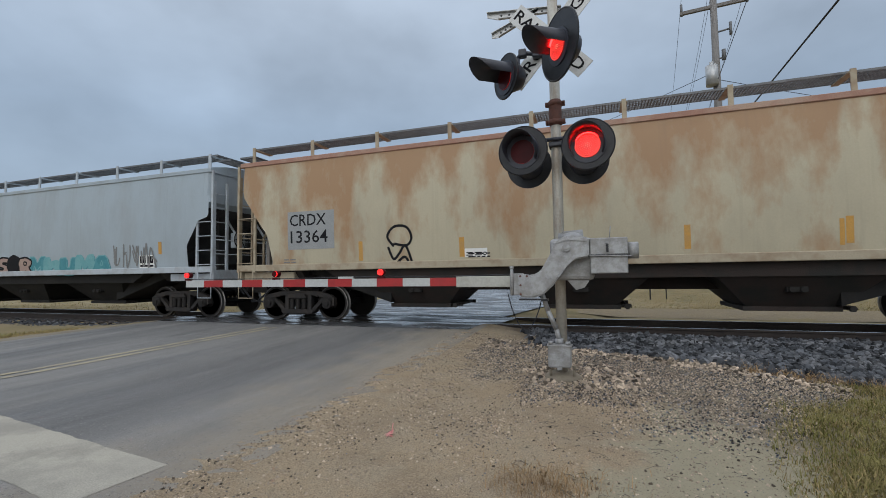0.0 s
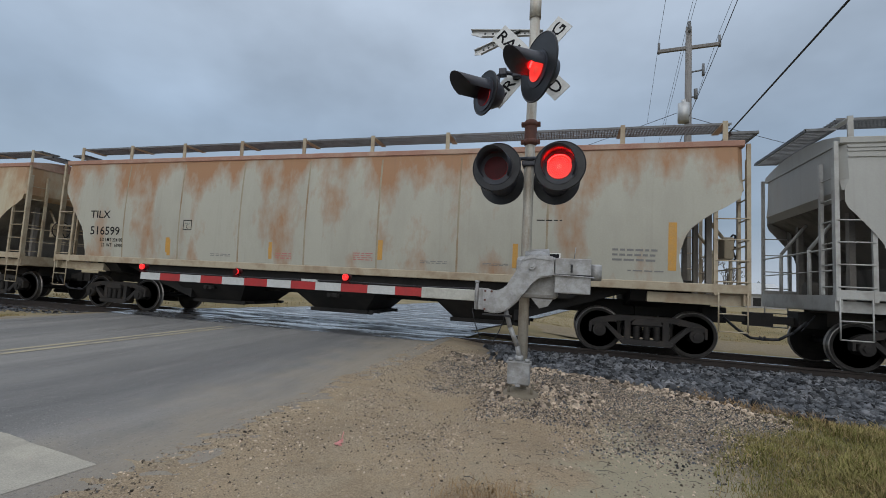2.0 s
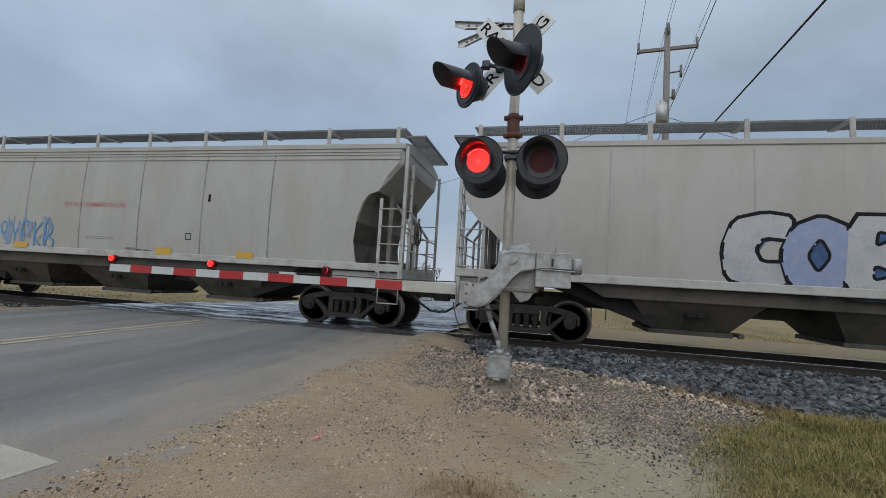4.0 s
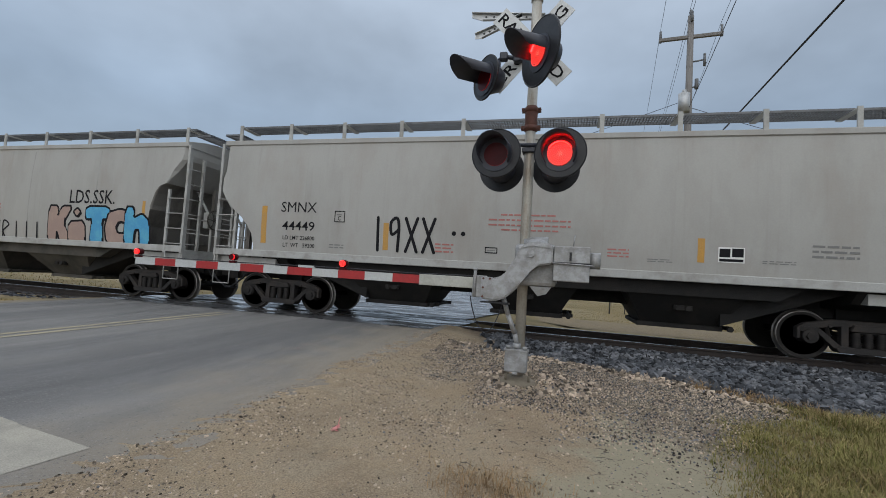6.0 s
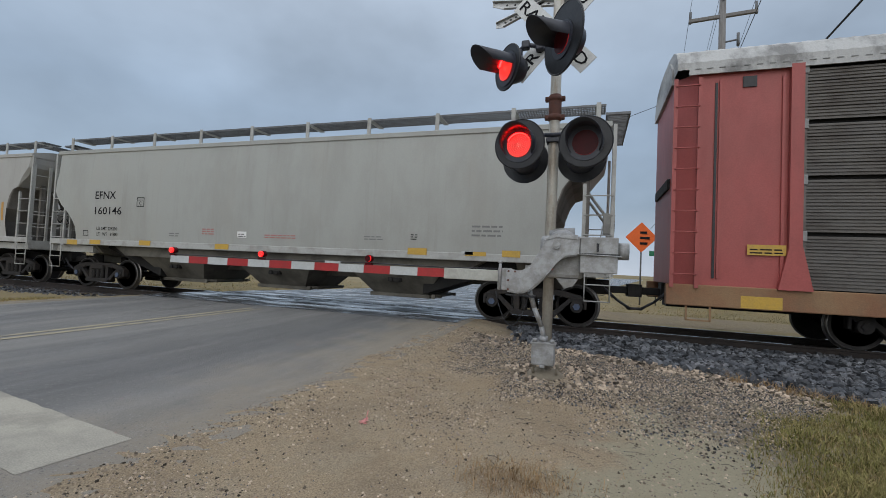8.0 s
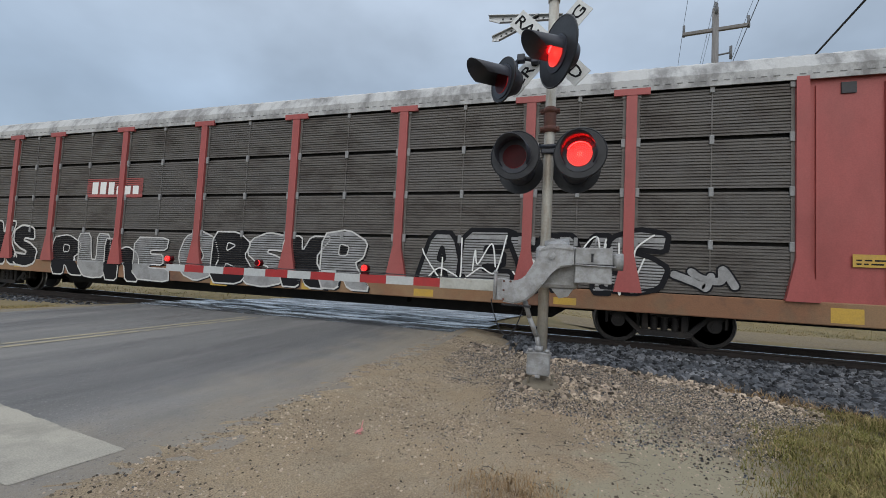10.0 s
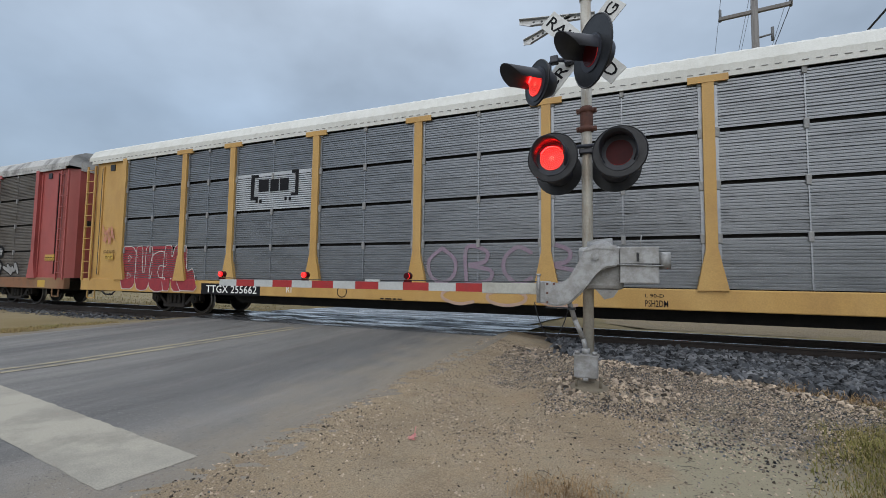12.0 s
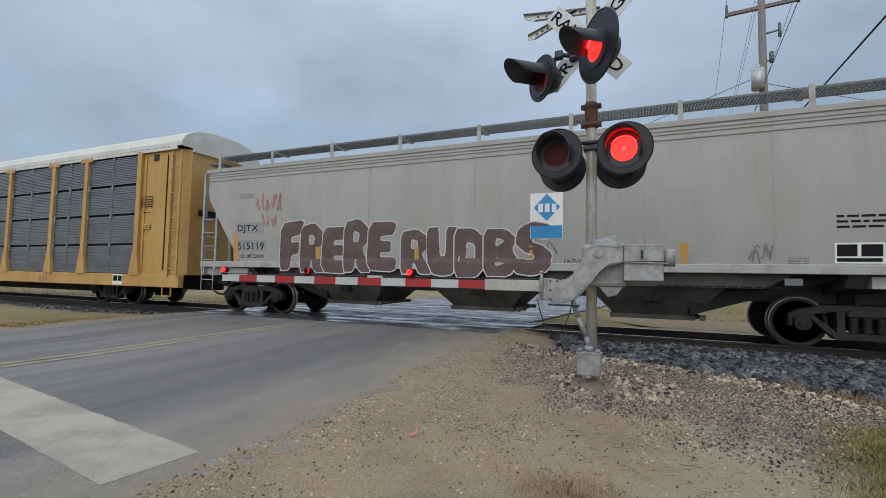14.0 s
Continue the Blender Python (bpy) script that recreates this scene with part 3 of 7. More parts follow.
def stones(name, n, where, size, material, label, category):
    """Crushed stone: irregular four- to six-sided lumps, joined."""
    rnd = random.Random(name)
    verts, faces = [], []
    shape = [(-1, -1, 0), (1, -0.9, 0.1), (1.1, 0.8, 0), (-0.8, 1, 0.1), (-0.6, -0.6, 1), (0.7, -0.5, 0.8), (0.5, 0.6, 1.1), (-0.5, 0.5, 0.9)]
    quads = [(0, 1, 5, 4), (1, 2, 6, 5), (2, 3, 7, 6), (3, 0, 4, 7), (4, 5, 6, 7)]
    for _ in range(n):
        x, y, z, f = where(rnd)
        s = (size[0] + (size[1] - size[0]) * rnd.random() ** 1.9) * f
        a, flat = rnd.uniform(0, 6.28), rnd.uniform(0.65, 1.25)
        c, d = math.cos(a), math.sin(a)
        tx, ty = rnd.uniform(-1.0, 1.0), rnd.uniform(-1.0, 1.0)
        base = len(verts)
        for px, py, pz in shape:
            px, py, pz = px * rnd.uniform(0.6, 1.1), py * rnd.uniform(0.55, 0.95), (pz - 0.35) * flat
            pz += tx * px * 0.5 + ty * py * 0.5
            verts.append((x + s * (px * c - py * d), y + s * (px * d + py * c), z + s * pz))
        faces += [tuple(base + i for i in q) for q in quads]
    me = bpy.data.meshes.new(name)
    me.from_pydata(verts, [], faces)
    me.materials.append(material)
    return tagged(new(name, me), label, category, kind="stuff")


# ---- lettering ----
def letters(name, text, height, x, z, material, parent, depth=0.004, side=None, lean=0.0, fat=0.007, lift=0.006, width=None, centre=False, label=""):
    """Raised paint letters on a face that looks to -y; x, z: the lower left corner. side(z): the face's distance from the middle line."""
    cu = bpy.data.curves.new(name, "FONT")
    cu.body, cu.size, cu.resolution_u, cu.offset, cu.shear = text, 1.0, 2, fat, lean
    tmp = bpy.data.objects.new("letters", cu)
    scene.collection.objects.link(tmp)
    bpy.context.view_layer.update()
    me = bpy.data.meshes.new_from_object(tmp.evaluated_get(bpy.context.evaluated_depsgraph_get()))
    bpy.data.objects.remove(tmp)
    bpy.data.curves.remove(cu)
    if not me.vertices:
        return None
    xs, ys = [v.co.x for v in me.vertices], [v.co.y for v in me.vertices]
    x0, y0, w, h = min(xs), min(ys), max(xs) - min(xs), max(ys) - min(ys)
    s = height / h
    sx = width / w if width else s
    for v in me.vertices:
        px = x + (v.co.x - x0) * sx - (w * sx / 2 if centre else 0)
        pz = z + (v.co.y - y0) * s
        v.co = (px, -((side(pz) if side else 0) + lift), pz)
    me.materials.clear()
    me.materials.append(material)
    me.name = name
    ob = new(name, me)
    ob.parent = parent
    if label:
        ob["label"] = label
    return ob


def bars(name, x, z, w, h, lines, material, parent, side, lift=0.006):
    """Small writing too fine to read: broken bars."""
    bm = B()
    rnd = random.Random(round(x * 100) + lines)
    step = h / lines
    for i in range(lines):
        px = x
        while px < x + w - 0.02:
            n = min(rnd.uniform(0.06, 0.2), x + w - px)
            zz = z + h - (i + 1) * step
            d = side(zz) + lift
            vs = [bm.verts.new(p) for p in ((px, -d, zz), (px + n, -d, zz), (px + n, -side(zz + step * 0.42) - lift, zz + step * 0.42), (px, -side(zz + step * 0.42) - lift, zz + step * 0.42))]
            bm.faces.new(vs)
            px += n + 0.035
    ob = part(name, bm, material, parent)
    ob["kind"] = "stuff"
    return ob


def slotted(bm):
    """Cut what is sprayed on a corrugated screen where the grooves lie back from it."""
    low, high = min(v.co.z for v in bm.verts), max(v.co.z for v in bm.verts)
    step = 0.945 / 16
    bands = [(1.08 + r * 1.008 + (i + 0.58) * step, 1.08 + r * 1.008 + (i + 0.94) * step) for r in range(4) for i in range(16)]
    bands = [q for q in bands if q[1] > low and q[0] < high]
    for q in bands:
        for z in q:
            bmesh.ops.bisect_plane(bm, geom=bm.verts[:] + bm.edges[:] + bm.faces[:], plane_co=(0, 0, z), plane_no=(0, 0, 1))
    gone = [f for f in bm.faces if any(a < f.calc_center_median().z < b for a, b in bands)]
    bmesh.ops.delete(bm, geom=gone, context="FACES")
    return bm


def plate(name, x, z, w, h, material, parent, side, lift=0.005, rows=4):
    """A painted panel or decal lying on the car side."""
    bm = B()
    ring = [[bm.verts.new((px, -(side(z + h * i / rows) + lift), z + h * i / rows)) for px in (x, x + w)] for i in range(rows + 1)]
    for a, b in zip(ring, ring[1:]):
        bm.faces.new((a[0], a[1], b[1], b[0]))
    if name == "patch" and side is rack_side:
        slotted(bm)
        ob = part(name, bm, material, parent)
        ob["kind"] = "stuff"
        return ob
    return part(name, bm, material, parent)


def frame_plate(name, x, z, w, h, t, material, parent, side, lift=0.006):
    bm = B()
    for a, b, c, d in ((x, z, w, t), (x, z + h - t, w, t), (x, z + t, t, h - 2 * t), (x + w - t, z + t, t, h - 2 * t)):
        vs = [bm.verts.new(p) for p in ((a, -side(b) - lift, b), (a + c, -side(b) - lift, b), (a + c, -side(b + d) - lift, b + d), (a, -side(b + d) - lift, b + d))]
        bm.faces.new(vs)
    return part(name, bm, material, parent)


# ---- the crossing signal ----
MX, MY = -0.53, 5.85
signal = empty("crossing_signal", pose(MX, MY, -0.12))
tagged(signal, "railway crossing signal mast with red flashing lamps and lowered gate mechanism", "crossing signal")
bm = B()
rod(bm, (0, 0, 0.02), (0, 0, 5.0), 0.066, 20)
rod(bm, (0, 0, 5.0), (0, 0, 5.35), 0.078, 20)
part("mast", bm, MAST, signal, "grey rust-stained steel mast")
bm = B()
lathe(bm, [(0.23, -0.06), (0.225, 0.01), (0.19, 0.035), (0.12, 0.075)], "z", 28)
for a in range(4):
    rod(bm, (0.2 * math.cos(a * 1.571 + 0.8), 0.2 * math.sin(a * 1.571 + 0.8), 0.04), (0.2 * math.cos(a * 1.571 + 0.8), 0.2 * math.sin(a * 1.571 + 0.8), 0.11), 0.018, 6)
part("base_plate", bm, CLAY, signal, "round concrete-coloured foot with bolts")
for z0 in (3.25, 3.49, 4.05):
    bm = B()
    lathe(bm, [(0.07, z0 - 0.005), (0.092, z0), (0.092, z0 + 0.055), (0.07, z0 + 0.06)], "z", 20)
    for s in (-1, 1):
        box(bm, min(0.05 * s, 0.125 * s), max(0.05 * s, 0.125 * s), -0.035, -0.012, z0 + 0.002, z0 + 0.055, 0.004)
        box(bm, min(0.05 * s, 0.125 * s), max(0.05 * s, 0.125 * s), 0.008, 0.03, z0 + 0.002, z0 + 0.055, 0.004)
        rod(bm, (0.107 * s, -0.055, z0 + 0.028), (0.107 * s, 0.045, z0 + 0.028), 0.011, 6)
    part("collar", bm, RUSTRED if z0 < 4 else MAST, signal, "rust-red clamp")
bm = B()
lathe(bm, [(0.072, 3.23), (0.081, 3.25), (0.080, 3.40), (0.083, 3.55), (0.072, 3.57)], "z", 24)
part("sleeve", bm, RUSTRED, signal, "rust-red sleeve on the mast")


def led_disc(radius, parent, rows_of=7):
    """An LED unit: a lens full of red points on one face, a plain dark back."""
    bm = B()
    lathe(bm, [(radius, 0.012), (radius, -0.012), (radius * 0.97, -0.016)], "y", 24)
    for f in bm.faces:
        f.material_index = 1 if f.calc_center_median().y > 0.01 else 0
    for r in range(rows_of + 1):
        rr = radius * 0.94 * r / rows_of
        n = max(1, round(2 * math.pi * rr / (radius * 0.17)))
        for i in range(n):
            a = 2 * math.pi * i / n + r * 0.37
            c = Vector((rr * math.cos(a), -0.0175, rr * math.sin(a)))
            s = radius * (0.036 + 0.02 * r / rows_of)
            top = bm.verts.new(c + Vector((0, -0.004, 0)))
            ring = [bm.verts.new(c + Vector((s * math.cos(q * 1.2566), 0, s * math.sin(q * 1.2566)))) for q in range(5)]
            for q in range(5):
                bm.faces.new((top, ring[q], ring[(q + 1) % 5])).material_index = 2 if r > rows_of * 0.3 else 3
    if radius > 0.1:
        # an added glowing strip above the lens, out of sight, that reddens the visor
        seg, arc = 20, []
        for i in range(seg + 1):
            a = radians(25 + 130 * i / seg)
            arc.append([bm.verts.new((radius * 0.985 * math.cos(a), y, radius * 0.985 * math.sin(a))) for y in (-0.017, -0.04)])
        for p, q in zip(arc, arc[1:]):
            bm.faces.new((p[0], q[0], q[1], p[1])).material_index = 4
    return part("led_unit", bm, (LIT if radius < 0.1 else LENSGLOW, UNLIT, LITCORE, LITHOT, VISORGLOW), parent, "red light-emitting lens")


LENSGLOW = surface("glowing_red_lens", (0.35, 0.01, 0.01), None, 1, 0, 0.3, glow=(1.0, 0.004, 0.005, 0.10))
FLASHERS = []


def lamp(at, turn, disc, hood_len, phase, live=True, tilt=0.0, sweep=(-38, 256), visor=0.205):
    """One flasher: round black background, hood, housing, LED unit; it looks to -y and is then turned."""
    bm = B()
    lathe(bm, [(disc, 0.0), (disc, -0.014), (disc * 0.975, -0.02), (disc * 0.955, -0.014), (0.2, -0.014), (0.2, 0.0)], "y", 56, smooth=False)
    ob = part("flasher", bm, BLACK, signal, "black round lamp background")
    ob.matrix_basis = pose(at[0] - MX, at[1] - MY, at[2] + 0.12, tilt, 0, turn)
    bm = B()
    lathe(bm, [(0.196, 0.0), (0.185, 0.10), (0.14, 0.20), (0.06, 0.24)], "y", 28)
    for f in [f for f in bm.faces if len(f.verts) > 4 and f.calc_center_median().y < 0.01]:
        bm.faces.remove(f)
    part("housing", bm, HOOD, ob)
    bm = B()
    lathe(bm, [(0.212, -0.016), (0.212, -0.026), (0.1492, -0.026), (0.1492, -0.016)], "y", 40, (0, 0, -0.018), smooth=False)
    for f in [f for f in bm.faces if len(f.verts) > 4]:
        bm.faces.remove(f)
    part("bezel", bm, HOOD, ob)
    # hood: a tube cut slantwise, long above and short below
    bm = B()
    seg, r = 40, visor
    rings = []
    for i in range(seg + 1):
        a = radians(sweep[0]) + radians(sweep[1]) * i / seg
        long = 0.02 + hood_len * max(0.0, (0.62 + math.sin(a)) / 1.62) ** 0.5
        rings.append([bm.verts.new((rr * math.cos(a), y, rr * math.sin(a) - (0.03 * long if y < -0.05 else 0))) for rr, y in ((r, -0.018), (r, -0.03 - long), (r - 0.006, -0.03 - long), (r - 0.006, -0.018))])
    for a, b in zip(rings, rings[1:]):
        for q in range(3):
            bm.faces.new((a[q], a[q + 1], b[q + 1], b[q]))
    part("hood", bm, HOOD, ob, "dark grey visor", True)
    if live:
        led = led_disc(0.15, ob, 6)
        FLASHERS.append((led, phase, (0, -0.022, -0.018)))
    return ob


lamp((-0.135, 5.52, 2.735), -6, 0.315, 0.27, "R")
lamp((-0.915, 5.52, 2.735), -6, 0.315, 0.27, "L")
lamp((-0.19, 6.16, 2.69), 174, 0.315, 0.30, "L", live=False)
lamp((-0.93, 6.16, 2.69), 174, 0.315, 0.30, "R", live=False)
lamp((-0.40, 5.1, 3.80), -55, 0.40, 0.40, "R", sweep=(-12, 204), visor=0.172)
lamp((-1.09, 5.47, 3.70), -48, 0.285, 0.46, "L", sweep=(-6, 192), visor=0.172)
bm = B()
tube(bm, [(0.32, -0.12, 3.0), (0.1, -0.09, 3.03), (-0.1, -0.09, 3.03), (-0.32, -0.12, 3.0)], 0.026, 10)
tube(bm, [(0.32, -0.12, 3.0), (0.34, 0.2, 2.95)], 0.024, 8)
tube(bm, [(-0.32, -0.12, 3.0), (-0.36, 0.2, 2.95)], 0.024, 8)
box(bm, -0.09, 0.09, -0.1, 0.09, 2.94, 3.0, 0.01)
part("lamp_arm", bm, HOOD, signal, "dark lamp bracket")
bm = B()
tube(bm, [(0.22, -0.6, 4.05), (0.1, -0.2, 4.10), (0, -0.03, 4.10), (-0.2, -0.19, 4.14), (-0.37, -0.24, 4.16), (-0.43, -0.26, 4.09), (-0.43, -0.26, 3.93)], 0.028, 10)
for p in ((-0.2, -0.19, 4.14), (-0.37, -0.24, 4.15)):
    box(bm, p[0] - 0.05, p[0] + 0.05, p[1] - 0.05, p[1] + 0.05, p[2] - 0.05, p[2] + 0.05, 0.015)
part("lamp_arm", bm, HOOD, signal, "dark curved lamp bracket")

# crossbuck
cb = empty("crossbuck", pose(0.0, -0.14, 4.31, 0, 0, -10))
cb.parent = signal
for words, ang in (("RAILROAD", -48), ("CROSSING", 48)):
    bm = B()
    box(bm, -0.67, 0.67, -0.006, 0.006, -0.125, 0.125)
    bl = part("blade", bm, SIGNWHITE, cb, "white crossbuck blade with black letters")
    bl.matrix_basis = pose(-0.045, 0.0, 0.02, 0, -ang, 0) if ang < 0 else pose(-0.05, -0.016, -0.01, 0, -ang + 2, 0)
    letters("lettering", words, 0.145, 0, -0.072, INK, bl, lift=0.009, fat=0.012, width=1.25, centre=True)
bm, holes = B(), []
for (ax, az, bx, bz) in ((-0.90, 0.58, 0.11, 0.48), (-0.84, 0.27, -0.2, 0.52)):
    az, bz = az + 4.35, bz + 4.35
    at = lambda q, up: (ax + (bx - ax) * q, az + (bz - az) * q + up)
    prism(bm, [at(0, -0.01), at(0.16, -0.055), at(1, -0.03), at(1, 0.035), at(0, 0.05)], "y", 0.085, 0.10)
    prism(bm, [at(0, 0.045), at(1, 0.03), at(1, 0.038), at(0, 0.053)], "y", 0.045, 0.086)
    prism(bm, [at(0.16, -0.058), at(1, -0.033), at(1, -0.026), at(0.16, -0.05)], "y", 0.045, 0.086)
    for i in range(7):
        holes.append(at(0.2 + 0.11 * i, 0.0))
bracket = part("sign_bracket", bm, SIGNBACK, signal, "pale sign bracket with dark discs for its holes")
# the plate is not pierced: black discs stand for the dark holes
for px, pz in holes:
    bm = B()
    rod(bm, (px, 0.0835, pz), (px, 0.09, pz), 0.016, 8)
    part("dark_hole_disc", bm, BLACK, bracket)

# gate mechanism and arm
bm = B()
prism(bm, [(-0.47, 1.31), (-0.30, 1.29), (-0.20, 1.34), (-0.08, 1.54), (0.0, 1.70), (0.10, 1.755), (0.26, 1.75), (0.37, 1.73), (0.37, 1.50), (0.20, 1.47), (0.08, 1.36), (-0.05, 1.17), (-0.18, 1.05), (-0.30, 1.01), (-0.47, 1.03)], "y", -0.42, -0.26)
bmesh.ops.bevel(bm, geom=bm.edges[:], offset=0.02, segments=2, affect="EDGES")
part("gate_casting", bm, CAST, signal, "grey cast-metal gate arm carrier", False)
bm = B()
rod(bm, (0.112, -0.47, 1.61), (0.112, -0.25, 1.61), 0.045, 20)
rod(bm, (0.112, -0.49, 1.61), (0.112, -0.47, 1.61), 0.022, 6)
part("pivot_bolt", bm, CAST, signal)
bm = B()
box(bm, -0.10, 0.42, -0.22, 0.16, 1.22, 1.74, 0.05)
rod(bm, (0.0, 0.0, 1.74), (0.30, 0.0, 1.76), 0.10, 16)
prism(bm, [(0.1, 1.22), (0.36, 1.22), (0.3, 1.13), (0.2, 1.10)], "y", -0.18, 0.1)
part("gate_gearbox", bm, CAST, signal, "grey cast gearbox")
bm = B()
box(bm, 0.375, 0.795, -0.36, 0.02, 1.52, 1.72, 0.012)
box(bm, 0.378, 0.792, -0.357, 0.017, 1.30, 1.515, 0.012)
cbx = part("gate_motor_box", bm, CAST, signal, "pale grey metal motor box")
bm = B()
box(bm, 0.365, 0.81, -0.372, -0.362, 1.51, 1.525)
box(bm, 0.56, 0.585, -0.375, -0.362, 1.55, 1.65)
part("latch", bm, BLACK, cbx, "black latch")
bm = B()
rod(bm, (0.573, -0.375, 1.66), (0.573, -0.35, 1.66), 0.022, 10)
rod(bm, (0.60, -0.3, 1.72), (0.615, -0.3, 1.86), 0.006, 5)
part("padlock", bm, CAST, cbx)
bm = B()
rod(bm, (0.795, -0.16, 1.57), (0.92, -0.16, 1.57), 0.10, 18)
part("motor_cap", bm, CAST, signal)
bm = B()
box(bm, -0.157, 0.119, -0.23, -0.085, 0.15, 0.435, 0.02)
box(bm, -0.17, 0.132, -0.235, -0.08, 0.405, 0.43, 0.006)
box(bm, -0.05, 0.01, -0.245, -0.23, 0.13, 0.16, 0.004)
jb = part("junction_box", bm, CAST, signal, "grey metal junction box with embossed lid")
bm = B()
for i in range(5):
    box(bm, -0.10, 0.05 - 0.03 * (i % 2), -0.234, -0.229, 0.24 + i * 0.03, 0.25 + i * 0.03)
part("embossing", bm, CAST, jb)
bm = B()
rod(bm, (-0.02, -0.15, 0.43), (-0.02, -0.15, 0.50), 0.05, 12)
tube(bm, [(-0.02, -0.15, 0.48), (-0.05, -0.18, 0.62), (-0.14, -0.24, 0.85), (-0.20, -0.28, 1.06)], 0.03, 10)
part("conduit", bm, CAST, signal, "grey flexible conduit")
bm = B()
pts = [(-0.62, -0.27, 1.05)]
for i in range(13):
    t = i / 12
    pts.append((-0.62 + 0.42 * t, -0.26, 1.02 - 0.42 * math.sin(math.pi * t) ** 0.8 + 0.02 * t))
tube(bm, pts, 0.007, 5)
part("loop_cable", bm, CABLE, signal, "thin black hanging cable")

arm = empty("gate_arm", pose(-1.12, 5.6, 1.094))
tagged(arm, "lowered red and white striped crossing gate arm", "gate arm")
bm = B()
box(bm, -0.72, 0.02, -0.035, 0.035, -0.07, 0.07, 0.006)
for px in (-0.1, -0.3, -0.55):
    for pz in (-0.045, 0.045):
        rod(bm, (px, -0.045, pz), (px, -0.03, pz), 0.012, 8)
part("arm_butt", bm, surface("galvanised_plate", (0.42, 0.42, 0.38), (0.3, 0.29, 0.25), 4, 0.5, 0.5, metal=0.3), arm, "dull galvanised sleeve")
bm = B()
box(bm, 0.0, 0.16, -0.08, 0.05, -0.17, 0.10, 0.01)
rod(bm, (0.03, -0.09, -0.17), (0.03, -0.09, 0.16), 0.02, 8)
rod(bm, (0.03, -0.09, 0.16), (0.03, -0.09, 0.19), 0.028, 6)
part("hinge", bm, CAST, arm, "rusty breakaway hinge")
lean = (5.70 - 5.6) / 5.57
x = -0.72
edge = -2.015 + 1.12 + 0.2032
i = 0
while x > -5.57:
    nxt = edge if i == 0 else x - 0.4064
    nxt = max(nxt, -5.57)
    bm = B()
    box(bm, nxt, x, -0.025 - lean * x, 0.025 - lean * x, -0.056, 0.056)
    part("stripe", bm, GATEWHITE if i % 2 == 0 else GATERED, arm)
    bm = None
    x = nxt
    i += 1
for off, ph in ((-5.55, "ON"), (-3.70, "L"), (-1.85, "R")):
    bm = B()
    box(bm, off - 0.05, off + 0.05, -0.03 - lean * off, 0.03 - lean * off, 0.056, 0.09)
    rod(bm, (off, 0.05 - lean * off, 0.145), (off, -0.02 - lean * off, 0.145), 0.052, 18)
    gl = part("gate_lamp", bm, UNLIT, arm, "small red gate lamp")
    led = led_disc(0.044, gl, 3)
    FLASHERS.append((led, ph, (off, -0.035 - lean * off, 0.145)))
bm = B()
tube(bm, [(0.0, 0.0, 0.09), (-0.8, 0.0, 0.075), (-1.8, 0.02, 0.085), (-3.6, 0.05, 0.07), (-5.5, 0.09, 0.08)], 0.007, 5)
part("lamp_cable", bm, CABLE, arm)
bm = B()
box(bm, -2.55, -2.30, 0.01, 0.05, 0.058, 0.09)
part("reflector", bm, GATEWHITE, arm)

bm = B()
tube(bm, [(0.355, 0.03, 1.515), (0.355, -0.385, 1.515), (0.825, -0.385, 1.50), (0.825, 0.03, 1.50)], 0.009, 6)
part("bail", bm, CAST, cbx, "wire bail round the motor box")
bm = B()
prism(bm, [(-0.47, 1.0), (-0.12, 1.0), (-0.12, 0.975), (-0.2, 0.975), (-0.2, 0.985), (-0.47, 0.985)], "y", -0.40, -0.28)
part("bracket", bm, BLACK, signal, "dark bracket under the arm carrier")
for px, pz in ((-0.44, 1.06), (-0.44, 1.17), (-0.44, 1.28), (-0.36, 1.28)):
    bm = B()
    rod(bm, (px, -0.435, pz), (px, -0.41, pz), 0.014, 6)
    part("bolt", bm, RUSTRED, signal, "rusty bolt")
bm = B()
prism(bm, [(-0.02, 1.66), (0.0, 1.69), (0.11, 1.73), (0.35, 1.70), (0.35, 1.68), (0.12, 1.705), (0.02, 1.675)], "y", -0.432, -0.418)
prism(bm, [(0.35, 1.53), (0.35, 1.51), (0.22, 1.49), (0.12, 1.40), (0.02, 1.26), (0.0, 1.27), (0.10, 1.43), (0.20, 1.51)], "y", -0.432, -0.418)
part("rib", bm, CAST, signal, "raised casting rib")
bm = B()
lathe(bm, [(0.15, 1.72), (0.14, 1.77), (0.09, 1.81), (0.02, 1.825)], "z", 20, (0.16, -0.05, 0))
part("dome_cap", bm, CAST, signal, "cast dome over the gearbox")
for px in (-0.12, 0.085):
    bm = B()
    rod(bm, (px, -0.20, 0.435), (px, -0.20, 0.47), 0.03, 8)
    part("lug", bm, CAST, jb)

# small flags of survey tape on the dirt
for px, py, big in ((-2.18, 4.805, False), (-1.822, 3.505, True)):
    bm = B()
    for i in range(7 if big else 4):
        a = i * 1.9 + px
        r = 0.034 + 0.014 * (i % 3)
        v = [bm.verts.new((r * q * math.cos(a + w), r * q * math.sin(a + w), 0.012 + 0.02 * q * (i % 2))) for q, w in ((0.0, 0), (0.7, -0.5), (1.2, 0.0), (0.7, 0.5))]
        bm.faces.new(v)
    if big:
        rod(bm, (0.01, 0.02, 0), (0.02, 0.05, 0.10), 0.004, 5)
    flag = part("survey_ribbon", bm, PINK)
    flag.location = (px, py, ground_z(px, py) + 0.02)
    tagged(flag, "faded pink survey ribbon lying on the dirt", "ribbon", "survey ribbons")

